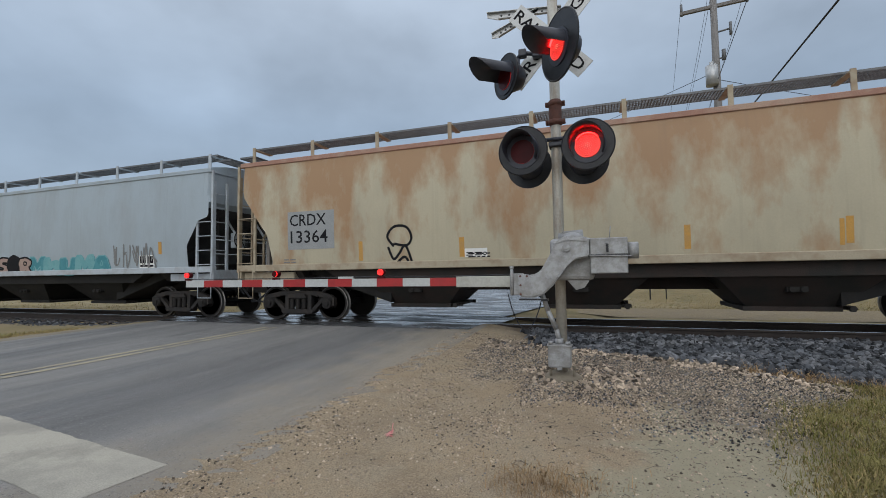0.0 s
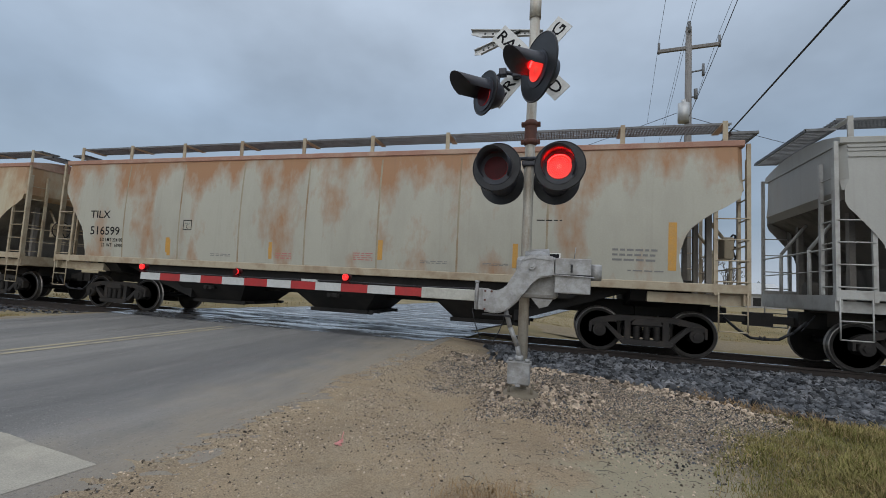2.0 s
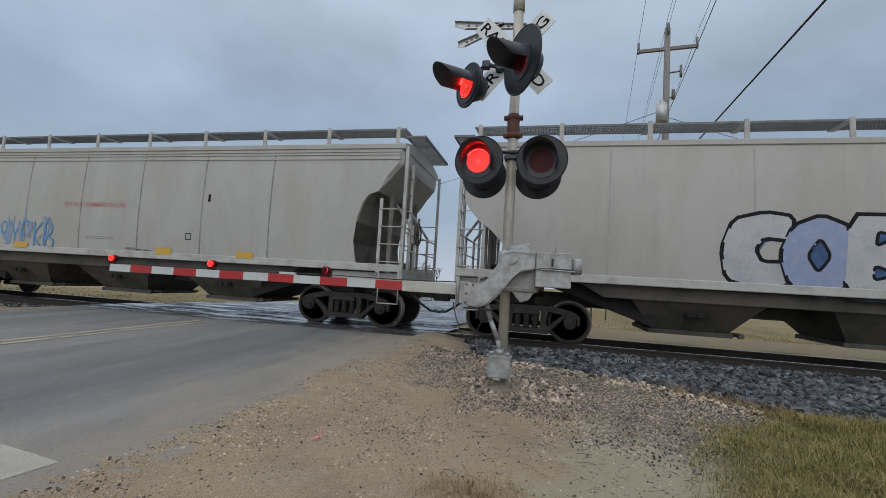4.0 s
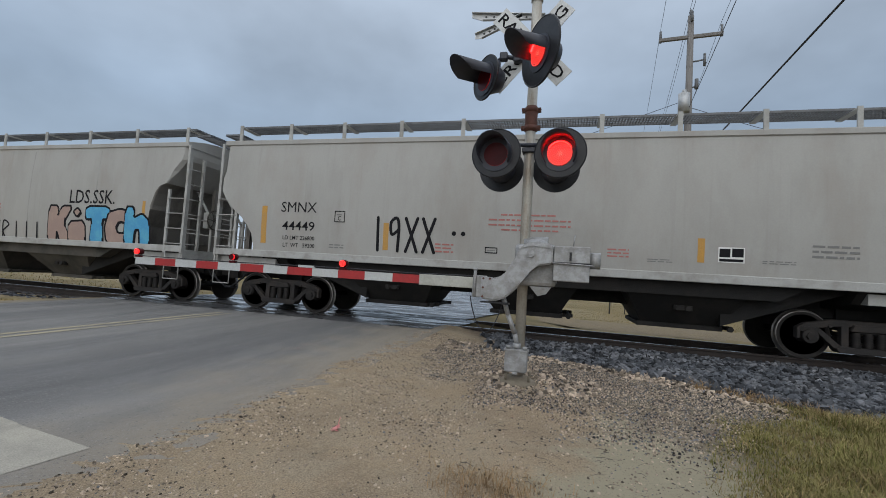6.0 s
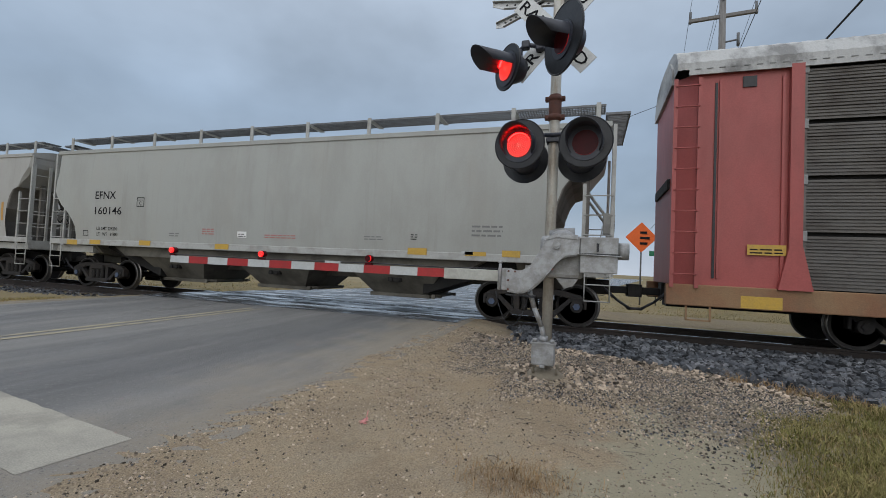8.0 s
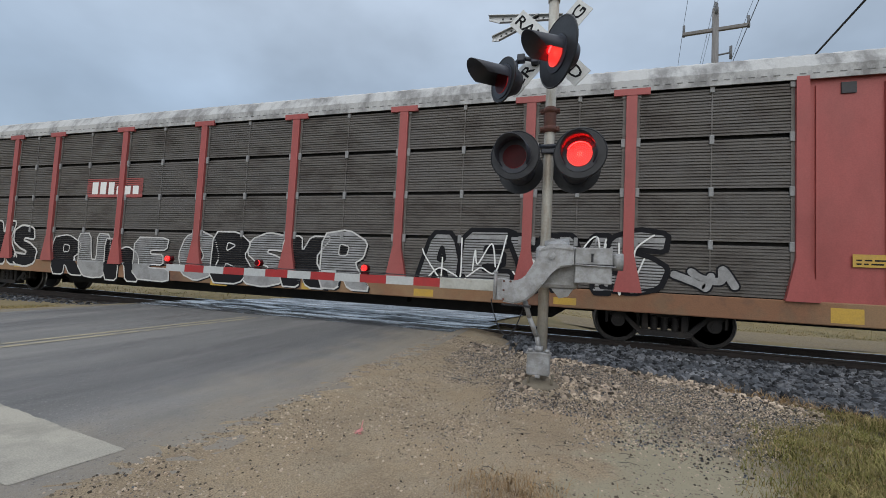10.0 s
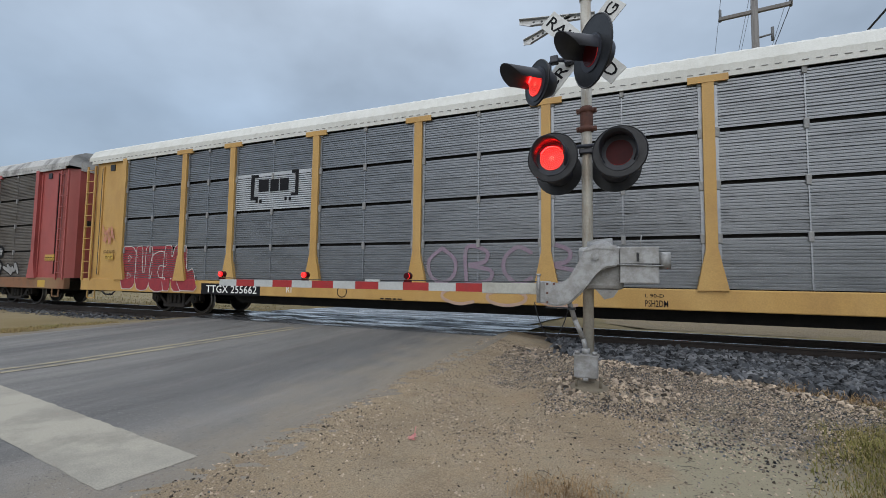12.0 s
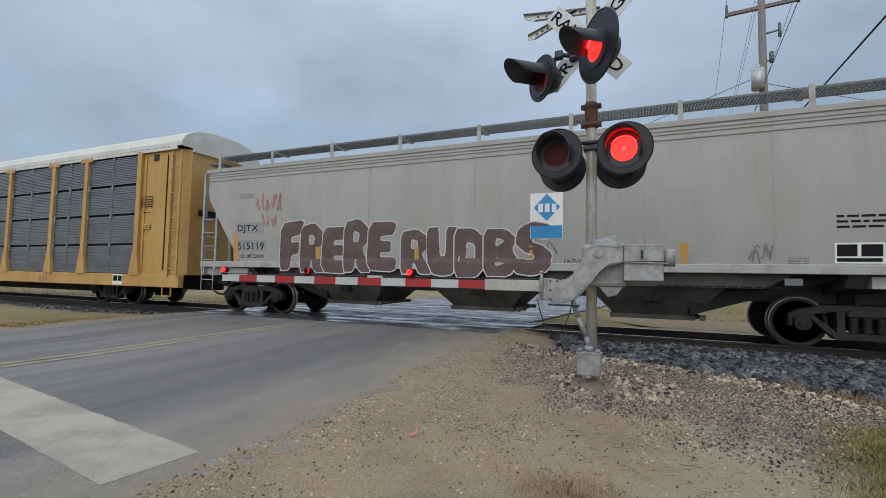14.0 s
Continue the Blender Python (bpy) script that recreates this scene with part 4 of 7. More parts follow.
# ---- poles and wires ----
POLES = ((7.14, 30.4), (10.6, 61.7), (14.0, 92.0), (2.4, -12.0))


def utility_pole(x, y, top, cans):
    p = empty("utility_pole", pose(x, y, -0.35, 0, 0, -6) @ Matrix.Scale(1.6, 4))
    tagged(p, "weathered wooden utility pole with crossarm and insulators", "utility pole", "line of utility poles")
    bm = B()
    rod(bm, (0, 0, 0), (0, 0, top + 0.35), 0.17, 12, 0.11)
    part("shaft", bm, POLEWOOD, p)
    bm = B()
    box(bm, -1.13, 1.13, -0.06, 0.06, top - 0.58, top - 0.45, 0.01)
    part("crossarm", bm, POLEWOOD, p)
    for a, b in (((-1.08, 0, top - 0.62), (-1.08, 0, top - 0.15)), ((1.08, 0, top - 0.62), (1.08, 0, top - 0.15)), ((0, 0, top + 0.3), (0, 0, top + 0.6)), ((0.02, -0.16, top + 0.05), (0.02, -0.16, top + 0.45))):
        bm = B()
        rod(bm, a, b, 0.048, 8)
        part("insulator", bm, GRATE, p)
    if cans:
        bm = B()
        rod(bm, (-0.18, -0.2, top - 3.65), (-0.18, -0.2, top - 2.9), 0.21, 16)
        rod(bm, (-0.18, -0.2, top - 2.9), (-0.18, -0.2, top - 2.75), 0.08, 8)
        part("transformer", bm, SIGNBACK, p, "grey transformer can")
        bm = B()
        rod(bm, (0, 0, top - 1.55), (0.52, 0, top - 1.5), 0.035, 8)
        rod(bm, (0.52, 0, top - 1.75), (0.52, 0, top - 1.25), 0.05, 8)
        part("side_arm", bm, GRATE, p, "small side arm")
        bm = B()
        rod(bm, (0.25, -0.1, top - 2.7), (0.25, -0.1, top - 2.3), 0.07, 8)
        rod(bm, (0, 0, top - 2.6), (0.25, -0.1, top - 2.6), 0.03, 6)
        part("cutout", bm, GRATE, p, "fuse cutout")
    return p


for i, (px, py) in enumerate(POLES):
    utility_pole(px, py, 11.52, i == 0)


def wire(a, b, sag, r=0.012, n=18):
    cu = bpy.data.curves.new("power_wire", "CURVE")
    cu.dimensions, cu.bevel_depth, cu.bevel_resolution = "3D", r, 1
    sp = cu.splines.new("POLY")
    sp.points.add(n)
    for i in range(n + 1):
        t = i / n
        sp.points[i].co = (*(a[k] + (b[k] - a[k]) * t - (sag * 4 * t * (1 - t) if k == 2 else 0) for k in range(3)), 1)
    ob = new("power_wire", cu)
    cu.materials.append(CABLE)
    return tagged(ob, "thin dark overhead wire strung between poles", "wire", "overhead wires")


for (ax, ay), (bx, by) in ((POLES[3], POLES[0]), (POLES[0], POLES[1]), (POLES[1], POLES[2])):
    for off, h in ((-1.73, 18.1), (0.0, 19.4), (0.08, 18.95), (1.73, 18.1)):
        wire((ax + off, ay, h), (bx + off, by, h), 0.55)
    wire((ax, ay, 12.55), (bx, by, 12.55), 0.5, 0.016)
wire((5.2, -12.0, 8.35), (8.6, 80, 8.3), 0.1, 0.03)
wire((7.14, 30.4, 13.2), (-40, 76, 13.6), 0.9, 0.018)
wire((7.14, 30.4, 12.7), (44, 54, 13.2), 0.9, 0.018)

# ---- far things ----
sg = empty("road_work_sign", pose(2.35, 24.2, -0.3))
tagged(sg, "orange diamond road-work sign on a post with a green street plate", "road sign")
bm = B()
box(bm, -0.54, 0.54, -0.01, 0.01, -0.54, 0.54, 0.004)
face = part("sign_face", bm, ORANGE, sg, "orange diamond panel")
face.matrix_basis = pose(0, 0, 3.4, 0, 45, 8)
for i, w in enumerate((0.5, 0.75, 0.55)):
    bm = B()
    box(bm, -w / 2, w / 2, -0.02, -0.012, 3.58 - i * 0.27, 3.70 - i * 0.27)
    part("marking", bm, INK, sg)
bm = B()
rod(bm, (0, 0.05, 0), (0, 0.05, 4.0), 0.04, 8)
rod(bm, (0.75, 0.3, 0), (0.75, 0.3, 3.1), 0.03, 8)
part("post", bm, GRATE, sg)
bm = B()
box(bm, 0.4, 1.1, 0.26, 0.275, 2.5, 2.75)
part("street_plate", bm, SIGNGREEN, sg, "green street plate")


def twig_tree(x, y, h, seed, green):
    """A small bare tree: tapered trunk, forking limbs, fine twigs, a few leaf clumps."""
    rnd = random.Random(seed)
    t = empty("bare_tree", pose(x, y, -0.4))
    tagged(t, "bare grey winter tree with fine twigs" if not green else "dull green scrub tree", "tree", "far tree line")
    bm, tips = B(), []

    def grow(p, d, ln, r, depth):
        q = p + d * ln
        rod(bm, p, q, r, 5 if depth < 2 else 3, r * 0.65, caps=False)
        if depth == 4:
            tips.append(q)
            return
        for _ in range(3 if depth else 4):
            nd = (d + Vector((rnd.uniform(-0.8, 0.8), rnd.uniform(-0.8, 0.8), rnd.uniform(-0.15, 0.5)))).normalized()
            grow(q, nd, ln * rnd.uniform(0.55, 0.8), r * 0.6, depth + 1)
    grow(Vector((0, 0, 0)), Vector((0, 0, 1)), h * 0.3, h * 0.025, 0)
    part("trunk", bm, BARK, t)
    if green:
        bm = B()
        for q in tips:
            for _ in range(5):
                c = q + Vector([rnd.gauss(0, h * 0.05) for _ in range(3)])
                s = rnd.uniform(0.08, 0.2) * h * 0.22
                v = [bm.verts.new(c + Vector([rnd.uniform(-s, s) for _ in range(3)])) for _ in range(3)]
                bm.faces.new(v)
        part("crown", bm, LEAF, t)
    return t


rnd = random.Random(4)
for i in range(34):
    px = -70 + i * 5.2 + rnd.uniform(-2, 2)
    py = rnd.uniform(95, 150)
    if abs(px - road_x(0, py)) > 7:
        twig_tree(px, py, rnd.uniform(4.5, 8.5), i, i % 3 == 0)
twig_tree(11.5, 46, 7.0, 77, False)
twig_tree(14.5, 49, 6.2, 78, False)
bm = B()
box(bm, -4, 4, -3, 3, 0, 2.6)
house = empty("far_house", pose(24, 72, -0.35, 0, 0, 12))
tagged(house, "small grey low house far beyond the field", "house")
part("wall", bm, CONCRETE, house)
bm = B()
prism(bm, [(-3.4, 2.6), (3.4, 2.6), (0, 4.2)], "x", -4.4, 4.4)
part("roof", bm, SIGNBACK, house)
for wx in (-2.4, 0.2, 2.3):
    bm = B()
    box(bm, wx - 0.5, wx + 0.5, -3.04, -2.98, 1.0, 2.1)
    part("window", bm, UNDER, house)


# ---- the train ----
SPEED = 12.2
FRAMEDARK = surface("truck_casting", (0.02, 0.018, 0.017), (0.045, 0.035, 0.028), 3, 0.6, 0.75, bump=0.2)


def ramp_of(pts):
    def f(z):
        if z <= pts[0][0]:
            return pts[0][1]
        for (a, b), (c, d) in zip(pts, pts[1:]):
            if z <= c:
                return b + (d - b) * (z - a) / (c - a)
        return pts[-1][1]
    return f


SIDE_PTS = [(1.40, 1.545), (1.8, 1.575), (2.3, 1.60), (2.9, 1.605), (3.5, 1.59), (3.9, 1.565), (4.15, 1.545)]
hopper_side = ramp_of(SIDE_PTS)
rack_side = lambda z: 1.56


def truck_mesh_set():
    """The meshes of one truck, shared by all trucks."""
    out = {}
    bm = B()
    prism(bm, [(-1.10, 0.62), (-0.98, 0.70), (-0.55, 0.79), (0.55, 0.79), (0.98, 0.70), (1.10, 0.62), (1.06, 0.56), (0.80, 0.61), (0.45, 0.67), (-0.45, 0.67), (-0.80, 0.61), (-1.06, 0.56)], "y", -0.07, 0.07)
    for q in (-1, 1):
        prism(bm, [(q * 1.12, 0.62), (q * 1.12, 0.40), (q * 1.06, 0.40), (q * 1.06, 0.60)], "y", -0.08, 0.08)
        prism(bm, [(q * 0.76, 0.62), (q * 0.86, 0.60), (q * 0.50, 0.24), (q * 0.34, 0.24)], "y", -0.07, 0.07)
        prism(bm, [(q * 0.30, 0.70), (q * 0.42, 0.70), (q * 0.42, 0.28), (q * 0.30, 0.28)], "y", -0.075, 0.075)
        rod(bm, (q * 0.60, -0.10, 0.66), (q * 0.60, -0.05, 0.66), 0.03, 8)
    prism(bm, [(-0.46, 0.19), (0.46, 0.19), (0.52, 0.27), (0.42, 0.31), (-0.42, 0.31), (-0.52, 0.27)], "y", -0.13, 0.13)
    prism(bm, [(-0.30, 0.60), (0.30, 0.60), (0.24, 0.72), (-0.24, 0.72)], "y", -0.14, 0.06)
    bmesh.ops.bevel(bm, geom=bm.edges[:], offset=0.008, segments=1, affect="EDGES")
    out["frame"] = part("side_frame", bm, FRAMEDARK)
    bm = B()
    lathe(bm, [(0.055 if i % 2 else 0.085, 0.31 + i * 0.0225) for i in range(13)], "z", 12)
    out["spring"] = part("spring", bm, WHEEL)
    bm = B()
    box(bm, -0.2, 0.2, -1.1, 1.1, 0.56, 0.72, 0.02)
    box(bm, -0.12, 0.12, -0.3, 0.3, 0.72, 1.02)
    for s in (-1, 1):
        box(bm, s * 0.36 - 0.05, s * 0.36 + 0.05, -0.9, 0.9, 0.35, 0.47)
    out["bolster"] = part("bolster", bm, UNDER)
    bm = B()
    for s in (-1, 1):
        lathe(bm, [(0.457, s * 0.82), (0.44, s * 0.826), (0.385, s * 0.822), (0.36, s * 0.79), (0.16, s * 0.80), (0.13, s * 0.85), (0.10, s * 0.855)], "y", 36, smooth=False)
        lathe(bm, [(0.10, s * 0.70), (0.455, s * 0.695), (0.485, s * 0.70), (0.486, s * 0.72), (0.462, s * 0.735), (0.457, s * 0.82)], "y", 36, mi=1, smooth=False)
        for k in range(6):
            a = k * math.pi / 3
            rod(bm, (0.25 * math.cos(a), s * 0.79, 0.25 * math.sin(a)), (0.25 * math.cos(a), s * 0.803, 0.25 * math.sin(a)), 0.02, 6)
    for f in bm.faces:
        c = f.calc_center_median()
        if f.material_index == 1 and math.hypot(c.x, c.z) < 0.44:
            f.material_index = 0
        if abs(c.y) > 0.822 and 0.435 < math.hypot(c.x, c.z):
            f.material_index = 1
    rod(bm, (0, -0.8, 0), (0, 0.8, 0), 0.08, 12)
    out["wheelset"] = part("wheelset", bm, (WHEEL, TREAD))
    for key, mt in (("bearing", WHEEL), ("bearing_blue", HUBBLUE)):
        bm = B()
        rod(bm, (0, -0.10, 0), (0, 0.13, 0), 0.13, 16)
        box(bm, -0.15, 0.15, -0.08, 0.08, 0.08, 0.17)
        rod(bm, (0, 0.13, 0), (0, 0.155, 0), 0.075, 6, mi=1)
        out[key] = part("bearing", bm, (WHEEL, mt))
    return out


GREYCLIP = surface("dull_galvanised_clip", (0.27, 0.27, 0.265), (0.16, 0.155, 0.15), 6, 0.6, 0.6)
# End sheets: grime, darkened further for the shade under the slope sheet.
GRIMESHADE = surface("grime_and_shade_on_end_sheet", (0.20, 0.185, 0.165), (0.08, 0.072, 0.064), 1.3, 0.75, 0.8, stretch=(1, 1, 0.5), third=(0.20, 0.185, 0.165), third_scale=0.8)
DARKGRIMESHADE = surface("black_grime_and_shade_on_end_sheet", (0.06, 0.056, 0.052), (0.025, 0.023, 0.021), 1.3, 0.75, 0.8, stretch=(1, 1, 0.5))
SEAMDIRT = surface("dirty_weld_seam", (0.17, 0.166, 0.154), (0.28, 0.276, 0.255), 3.0, 0.7, 0.7, stretch=(1, 1, 0.6))
SEAMTAN = surface("rust_stained_weld_seam", (0.30, 0.26, 0.185), (0.24, 0.14, 0.07), 2.0, 0.7, 0.7, stretch=(1, 1, 0.5))
SEAMFAINT = surface("faint_weld_seam", (0.30, 0.296, 0.275), (0.36, 0.355, 0.333), 2.0, 0.8, 0.6, stretch=(1, 1, 0.6))
PROTO = truck_mesh_set()
for o in PROTO.values():
    scene.collection.objects.unlink(o)
WHEELS, CARS = [], []


def share(key, name, parent, m=None):
    ob = new(name, PROTO[key].data)
    ob.parent = parent
    if m is not None:
        ob.matrix_basis = m
    return ob


def truck(car, x, base=1.83, blue=False):
    t = share("bolster", "truck", car, pose(x, 0, 0))
    t["label"] = "black four-wheel truck"
    for y in (-1, 1):
        share("frame", "side_frame", t, pose(0, y, 0))
        for px in (-0.19, 0.0, 0.19):
            share("spring", "spring", t, pose(px, y * 1.06, 0))
    for s in (-1, 1):
        w = share("wheelset", "wheelset", t, pose(s * base / 2, 0, 0.457))
        WHEELS.append((w, s * base / 2))
        for y in (-1, 1):
            share("bearing_blue" if blue else "bearing", "bearing", t, pose(s * base / 2, y, 0.457, 0, 0, 0 if y > 0 else 180))
    return t


def coupler(car, x, s):
    bm = B()
    box(bm, min(x, x + s * 0.55), max(x, x + s * 0.55), -0.08, 0.08, 0.76, 0.92, 0.02)
    prism(bm, [(x + s * 0.42, -0.17), (x + s * 0.66, -0.19), (x + s * 0.70, 0.04), (x + s * 0.58, 0.06), (x + s * 0.60, 0.16), (x + s * 0.42, 0.18)], "z", 0.70, 0.98)
    box(bm, min(x - s * 0.5, x), max(x - s * 0.5, x), -0.25, 0.25, 0.72, 1.05, 0.02)
    c = part("coupler", bm, UNDER, car, "black knuckle coupler")
    bm = B()
    tube(bm, [(x - s * 0.1, -0.35, 0.85), (x + s * 0.15, -0.38, 0.62), (x + s * 0.40, -0.36, 0.46), (x + s * 0.66, -0.3, 0.44), (x + s * 0.70, -0.25, 0.48)], 0.028, 8)
    tube(bm, [(x - s * 0.2, -0.45, 1.0), (x + s * 0.0, -0.46, 0.72), (x + s * 0.05, -0.46, 0.66)], 0.012, 6)
    part("air_hose", bm, CABLE, c, "black air hose")
    return c


def ladder(name, car, x0, x1, y, z0, z1, n, material, top0=None, stile=0.035, axis="x"):
    """Two stiles and round rungs, on the side (axis x) or on the end (axis y) of a car."""
    bm = B()
    if axis == "x":
        for xx, zt in ((x0, top0 or z1), (x1, z1)):
            box(bm, xx - stile, xx + stile, y - 0.02, y + 0.03, z0, zt)
    else:
        for yy in (y, y + x1 - x0):
            box(bm, x0 - 0.03, x0 + 0.03, yy - stile, yy + stile, z0, z1)
    for i in range(n):
        zz = z0 + 0.25 + i * 0.40
        if zz > (top0 or z1):
            break
        if axis == "x":
            rod(bm, (x0, y - 0.03, zz), (x1, y - 0.03, zz), 0.014, 6)
        else:
            rod(bm, (x0, y, zz), (x0, y + x1 - x0, zz), 0.014, 6)
    return part(name, bm, material, car)


# how far the side sheet is cut back from the car's end, by height: hand-brake end and plain end
BRAKE_END = [(1.4, 0.95), (1.6, 1.0), (2.0, 1.06), (2.55, 1.0), (2.9, 0.88), (3.08, 0.75), (3.15, 0.55), (3.5, 0.28), (3.8, 0.04), (4, 0), (5, 0)]
PLAIN_END = [(1.4, 1.0), (1.6, 1.02), (1.9, 0.95), (2.1, 0.82), (2.32, 0.62), (2.56, 0.3), (2.8, 0.1), (2.97, 0), (5, 0)]
CURVED_END = [(1.4, 0.95), (1.6, 1.02), (2.0, 1.08), (2.4, 0.97), (2.6, 0.83), (2.85, 0.5), (3.0, 0.22), (3.15, 0.03), (3.2, 0), (5, 0)]
SMALL_END = [(1.4, 0.66), (2.0, 0.64), (2.32, 0.55), (2.6, 0.36), (2.85, 0.15), (3.02, 0), (5, 0)]
LONG_END = [(1.4, 1.02), (1.6, 1.02), (2.27, 0.88), (2.6, 0.62), (3.05, 0.3), (3.35, 0.08), (3.5, 0), (5, 0)]
NOTCHED_END = [(1.4, 0.76), (2.1, 0.8), (2.8, 0.36), (2.88, 0.05), (2.92, 0), (5, 0)]
# the slope sheet between the sides lies deeper than their cut edges
SLOPE_SHEET = [(1.4, 1.5), (2.0, 1.38), (2.4, 1.06), (2.8, 0.62), (3.0, 0.36), (3.15, 0.1), (3.25, 0), (5, 0)]
STRAIGHT_END = [(1.40, 1.45), (1.7, 1.30), (2.4, 0.80), (3.1, 0.32), (3.45, 0.06), (3.55, 0.0), (5, 0.0)]


def hopper(x0, x1, paint, trim, label, trucks, bays=3, ends=(PLAIN_END, BRAKE_END), seams=None, roofmat=None, board=True, lips=False, post_every=1.85, blue=False, under=None, grime_shade=None, seam_mat=None):
    """A covered hopper car, built round its middle; x0, x1: its ends at the start."""
    mid, half = (x0 + x1) / 2, (x1 - x0) / 2
    under = under or UNDER
    car = empty("hopper_car", pose(mid, TRACK_Y, 0))
    tagged(car, label, "hopper car", "cars of the freight train")
    CARS.append((car, mid))
    cut_a, cut_b, slope = ramp_of(ends[0]), ramp_of(ends[1]), ramp_of(SLOPE_SHEET)
    bh = half - 0.12
    zs = [1.40, 1.6, 1.75, 1.9, 2.0, 2.1, 2.2, 2.32, 2.44, 2.56, 2.7, 2.8, 2.88, 2.97, 3.08, 3.15, 3.3, 3.5, 3.65, 3.8, 3.95, 4.15]
    rings = []
    bm = B()
    for z in zs:
        e0, e, w = bh - cut_a(z), bh - cut_b(z), hopper_side(z)
        d0, d1 = bh - max(cut_a(z), slope(z)), bh - max(cut_b(z), slope(z))
        c = 0.10 if z > 3.4 else 0.03
        rings.append([bm.verts.new(p) for p in ((-d0, -w + c, z), (-e0 + c, -w, z), (e - c, -w, z), (d1, -w + c, z), (d1, w - c, z), (e - c, w, z), (-e0 + c, w, z), (-d0, w - c, z))])
    for a, b in zip(rings, rings[1:]):
        for i in range(8):
            f = bm.faces.new((a[i], a[(i + 1) % 8], b[(i + 1) % 8], b[i]))
            f.smooth = i in (1, 5)
            # end faces below 3.2 m get the dark colour: grime plus painted shade
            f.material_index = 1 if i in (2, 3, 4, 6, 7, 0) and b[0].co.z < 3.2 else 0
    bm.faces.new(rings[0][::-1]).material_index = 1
    bm.faces.new(rings[-1])
    for edge in bm.edges:
        if len({f.smooth for f in edge.link_faces}) > 1:
            edge.smooth = False
    part("body", bm, (paint, grime_shade or GRIMESHADE), car)
    # weld seams: slightly proud vertical strips
    for sx in seams or ():
        bm = B()
        ring = []
        lo = 1.5
        for i in range(9):
            z = lo + (4.08 - lo) * i / 8
            ring.append([bm.verts.new((sx + q * (0.022 if seam_mat else 0.008), -hopper_side(z) - r, z)) for q, r in ((-1, 0.001), (-0.6, 0.003), (0.6, 0.003), (1, 0.001))])
        for a, b in zip(ring, ring[1:]):
            for q in range(3):
                bm.faces.new((a[q], a[q + 1], b[q + 1], b[q]))
        part("seam", bm, seam_mat or paint, car)
    # roof and its eave
    bm = B()
    w0 = hopper_side(4.15)
    prof = [(-w0, 4.15), (-w0 - 0.03, 4.17), (-w0 - 0.03, 4.27), (-w0 + 0.05, 4.30), (-1.05, 4.40), (-0.55, 4.46), (0, 4.48), (0.55, 4.46), (1.05, 4.40), (w0 - 0.05, 4.30), (w0 + 0.03, 4.27), (w0 + 0.03, 4.17), (w0, 4.15)]
    prism(bm, prof, "x", -bh - 0.02, bh + 0.02)
    part("roof", bm, roofmat or paint, car)
    if lips:
        for z in (3.92, 4.03, 4.10):
            bm = B()
            w = hopper_side(z)
            box(bm, -bh + 0.1, bh - 0.1, -w - 0.022, -w + 0.02, z - 0.018, z + 0.018)
            part("rib", bm, paint, car)
    bm = B()
    box(bm, -half * 0.8, half * 0.8, -0.3, 0.3, 4.46, 4.60, 0.03)
    for i in range(5):
        xx = (i - 2) * half * 0.36
        box(bm, xx - 0.05, xx + 0.05, -0.36, 0.36, 4.58, 4.64)
    part("hatch", bm, roofmat or paint, car, "long roof hatch")
    # running boards: open grating on brackets
    for s in (-1, 1):
        bm = B()
        y0, y1 = (s * 1.22, s * 0.70) if s < 0 else (0.70, 1.22)
        e = bh - 0.1
        for yy in (y0, y1):
            box(bm, -e, e, yy - 0.008, yy + 0.008, 4.708, 4.752)
        n = int(2 * e / 0.06)
        for i in range(n):
            xx = -e + (i + 0.5) * 2 * e / n
            box(bm, xx - 0.007, xx + 0.007, y0, y1, 4.722, 4.75)
        for q in (0.2, 0.4, 0.6, 0.8):
            yy = y0 + (y1 - y0) * q
            box(bm, -e, e, yy - 0.006, yy + 0.006, 4.72, 4.75)
        part("running_board", bm, GRATE, car, "open steel roof walkway")
        n = max(2, round(2 * e / post_every))
        for i in range(n + 1):
            xx = -e + 0.15 + i * (2 * e - 0.3) / n
            bm = B()
            box(bm, xx - 0.045, xx + 0.045, s * 1.36 - 0.015, s * 1.36 + 0.015, 4.27, 4.74)
            box(bm, xx - 0.06, xx + 0.06, min(s * 1.36, s * 0.7), max(s * 1.36, s * 0.7), 4.675, 4.70)
            part("walkway_bracket", bm, trim, car)
    for s in (-1, 1):
        bm = B()
        a, b = sorted((s * (bh - 0.1), s * (bh + 0.38)))
        for yy in (-1.2, 1.2):
            box(bm, a, b, yy - 0.02, yy + 0.02, 4.52, 4.57)
        for i in range(26):
            yy = -1.2 + i * 2.4 / 25
            box(bm, a, b, yy - 0.012, yy + 0.012, 4.53, 4.56)
        box(bm, a, a + 0.03, -1.2, 1.2, 4.52, 4.58)
        box(bm, b - 0.03, b, -1.2, 1.2, 4.52, 4.58)
        part("end_walkway", bm, GRATE, car, "open steel end walkway")
    # side sills, end platforms
    for s in (-1, 1):
        bm = B()
        y0, y1 = sorted((s * 1.42, s * 1.575))
        box(bm, -half + 0.02, half - 0.02, y0, y1, 1.33, 1.50, 0.015)
        part("side_sill", bm, trim, car)
        bm = B()
        e = half - 0.05
        a, b = sorted((s * (half - 1.75), s * e))
        box(bm, a, b, -1.42, 1.42, 1.10, 1.30)
        box(bm, min(s * (half - 0.12), s * half), max(s * (half - 0.12), s * half), -1.54, 1.54, 1.12, 1.40)
        part("end_platform", bm, trim, car)
    bm = B()
    box(bm, -half + 0.3, half - 0.3, -0.22, 0.22, 0.78, 1.10)
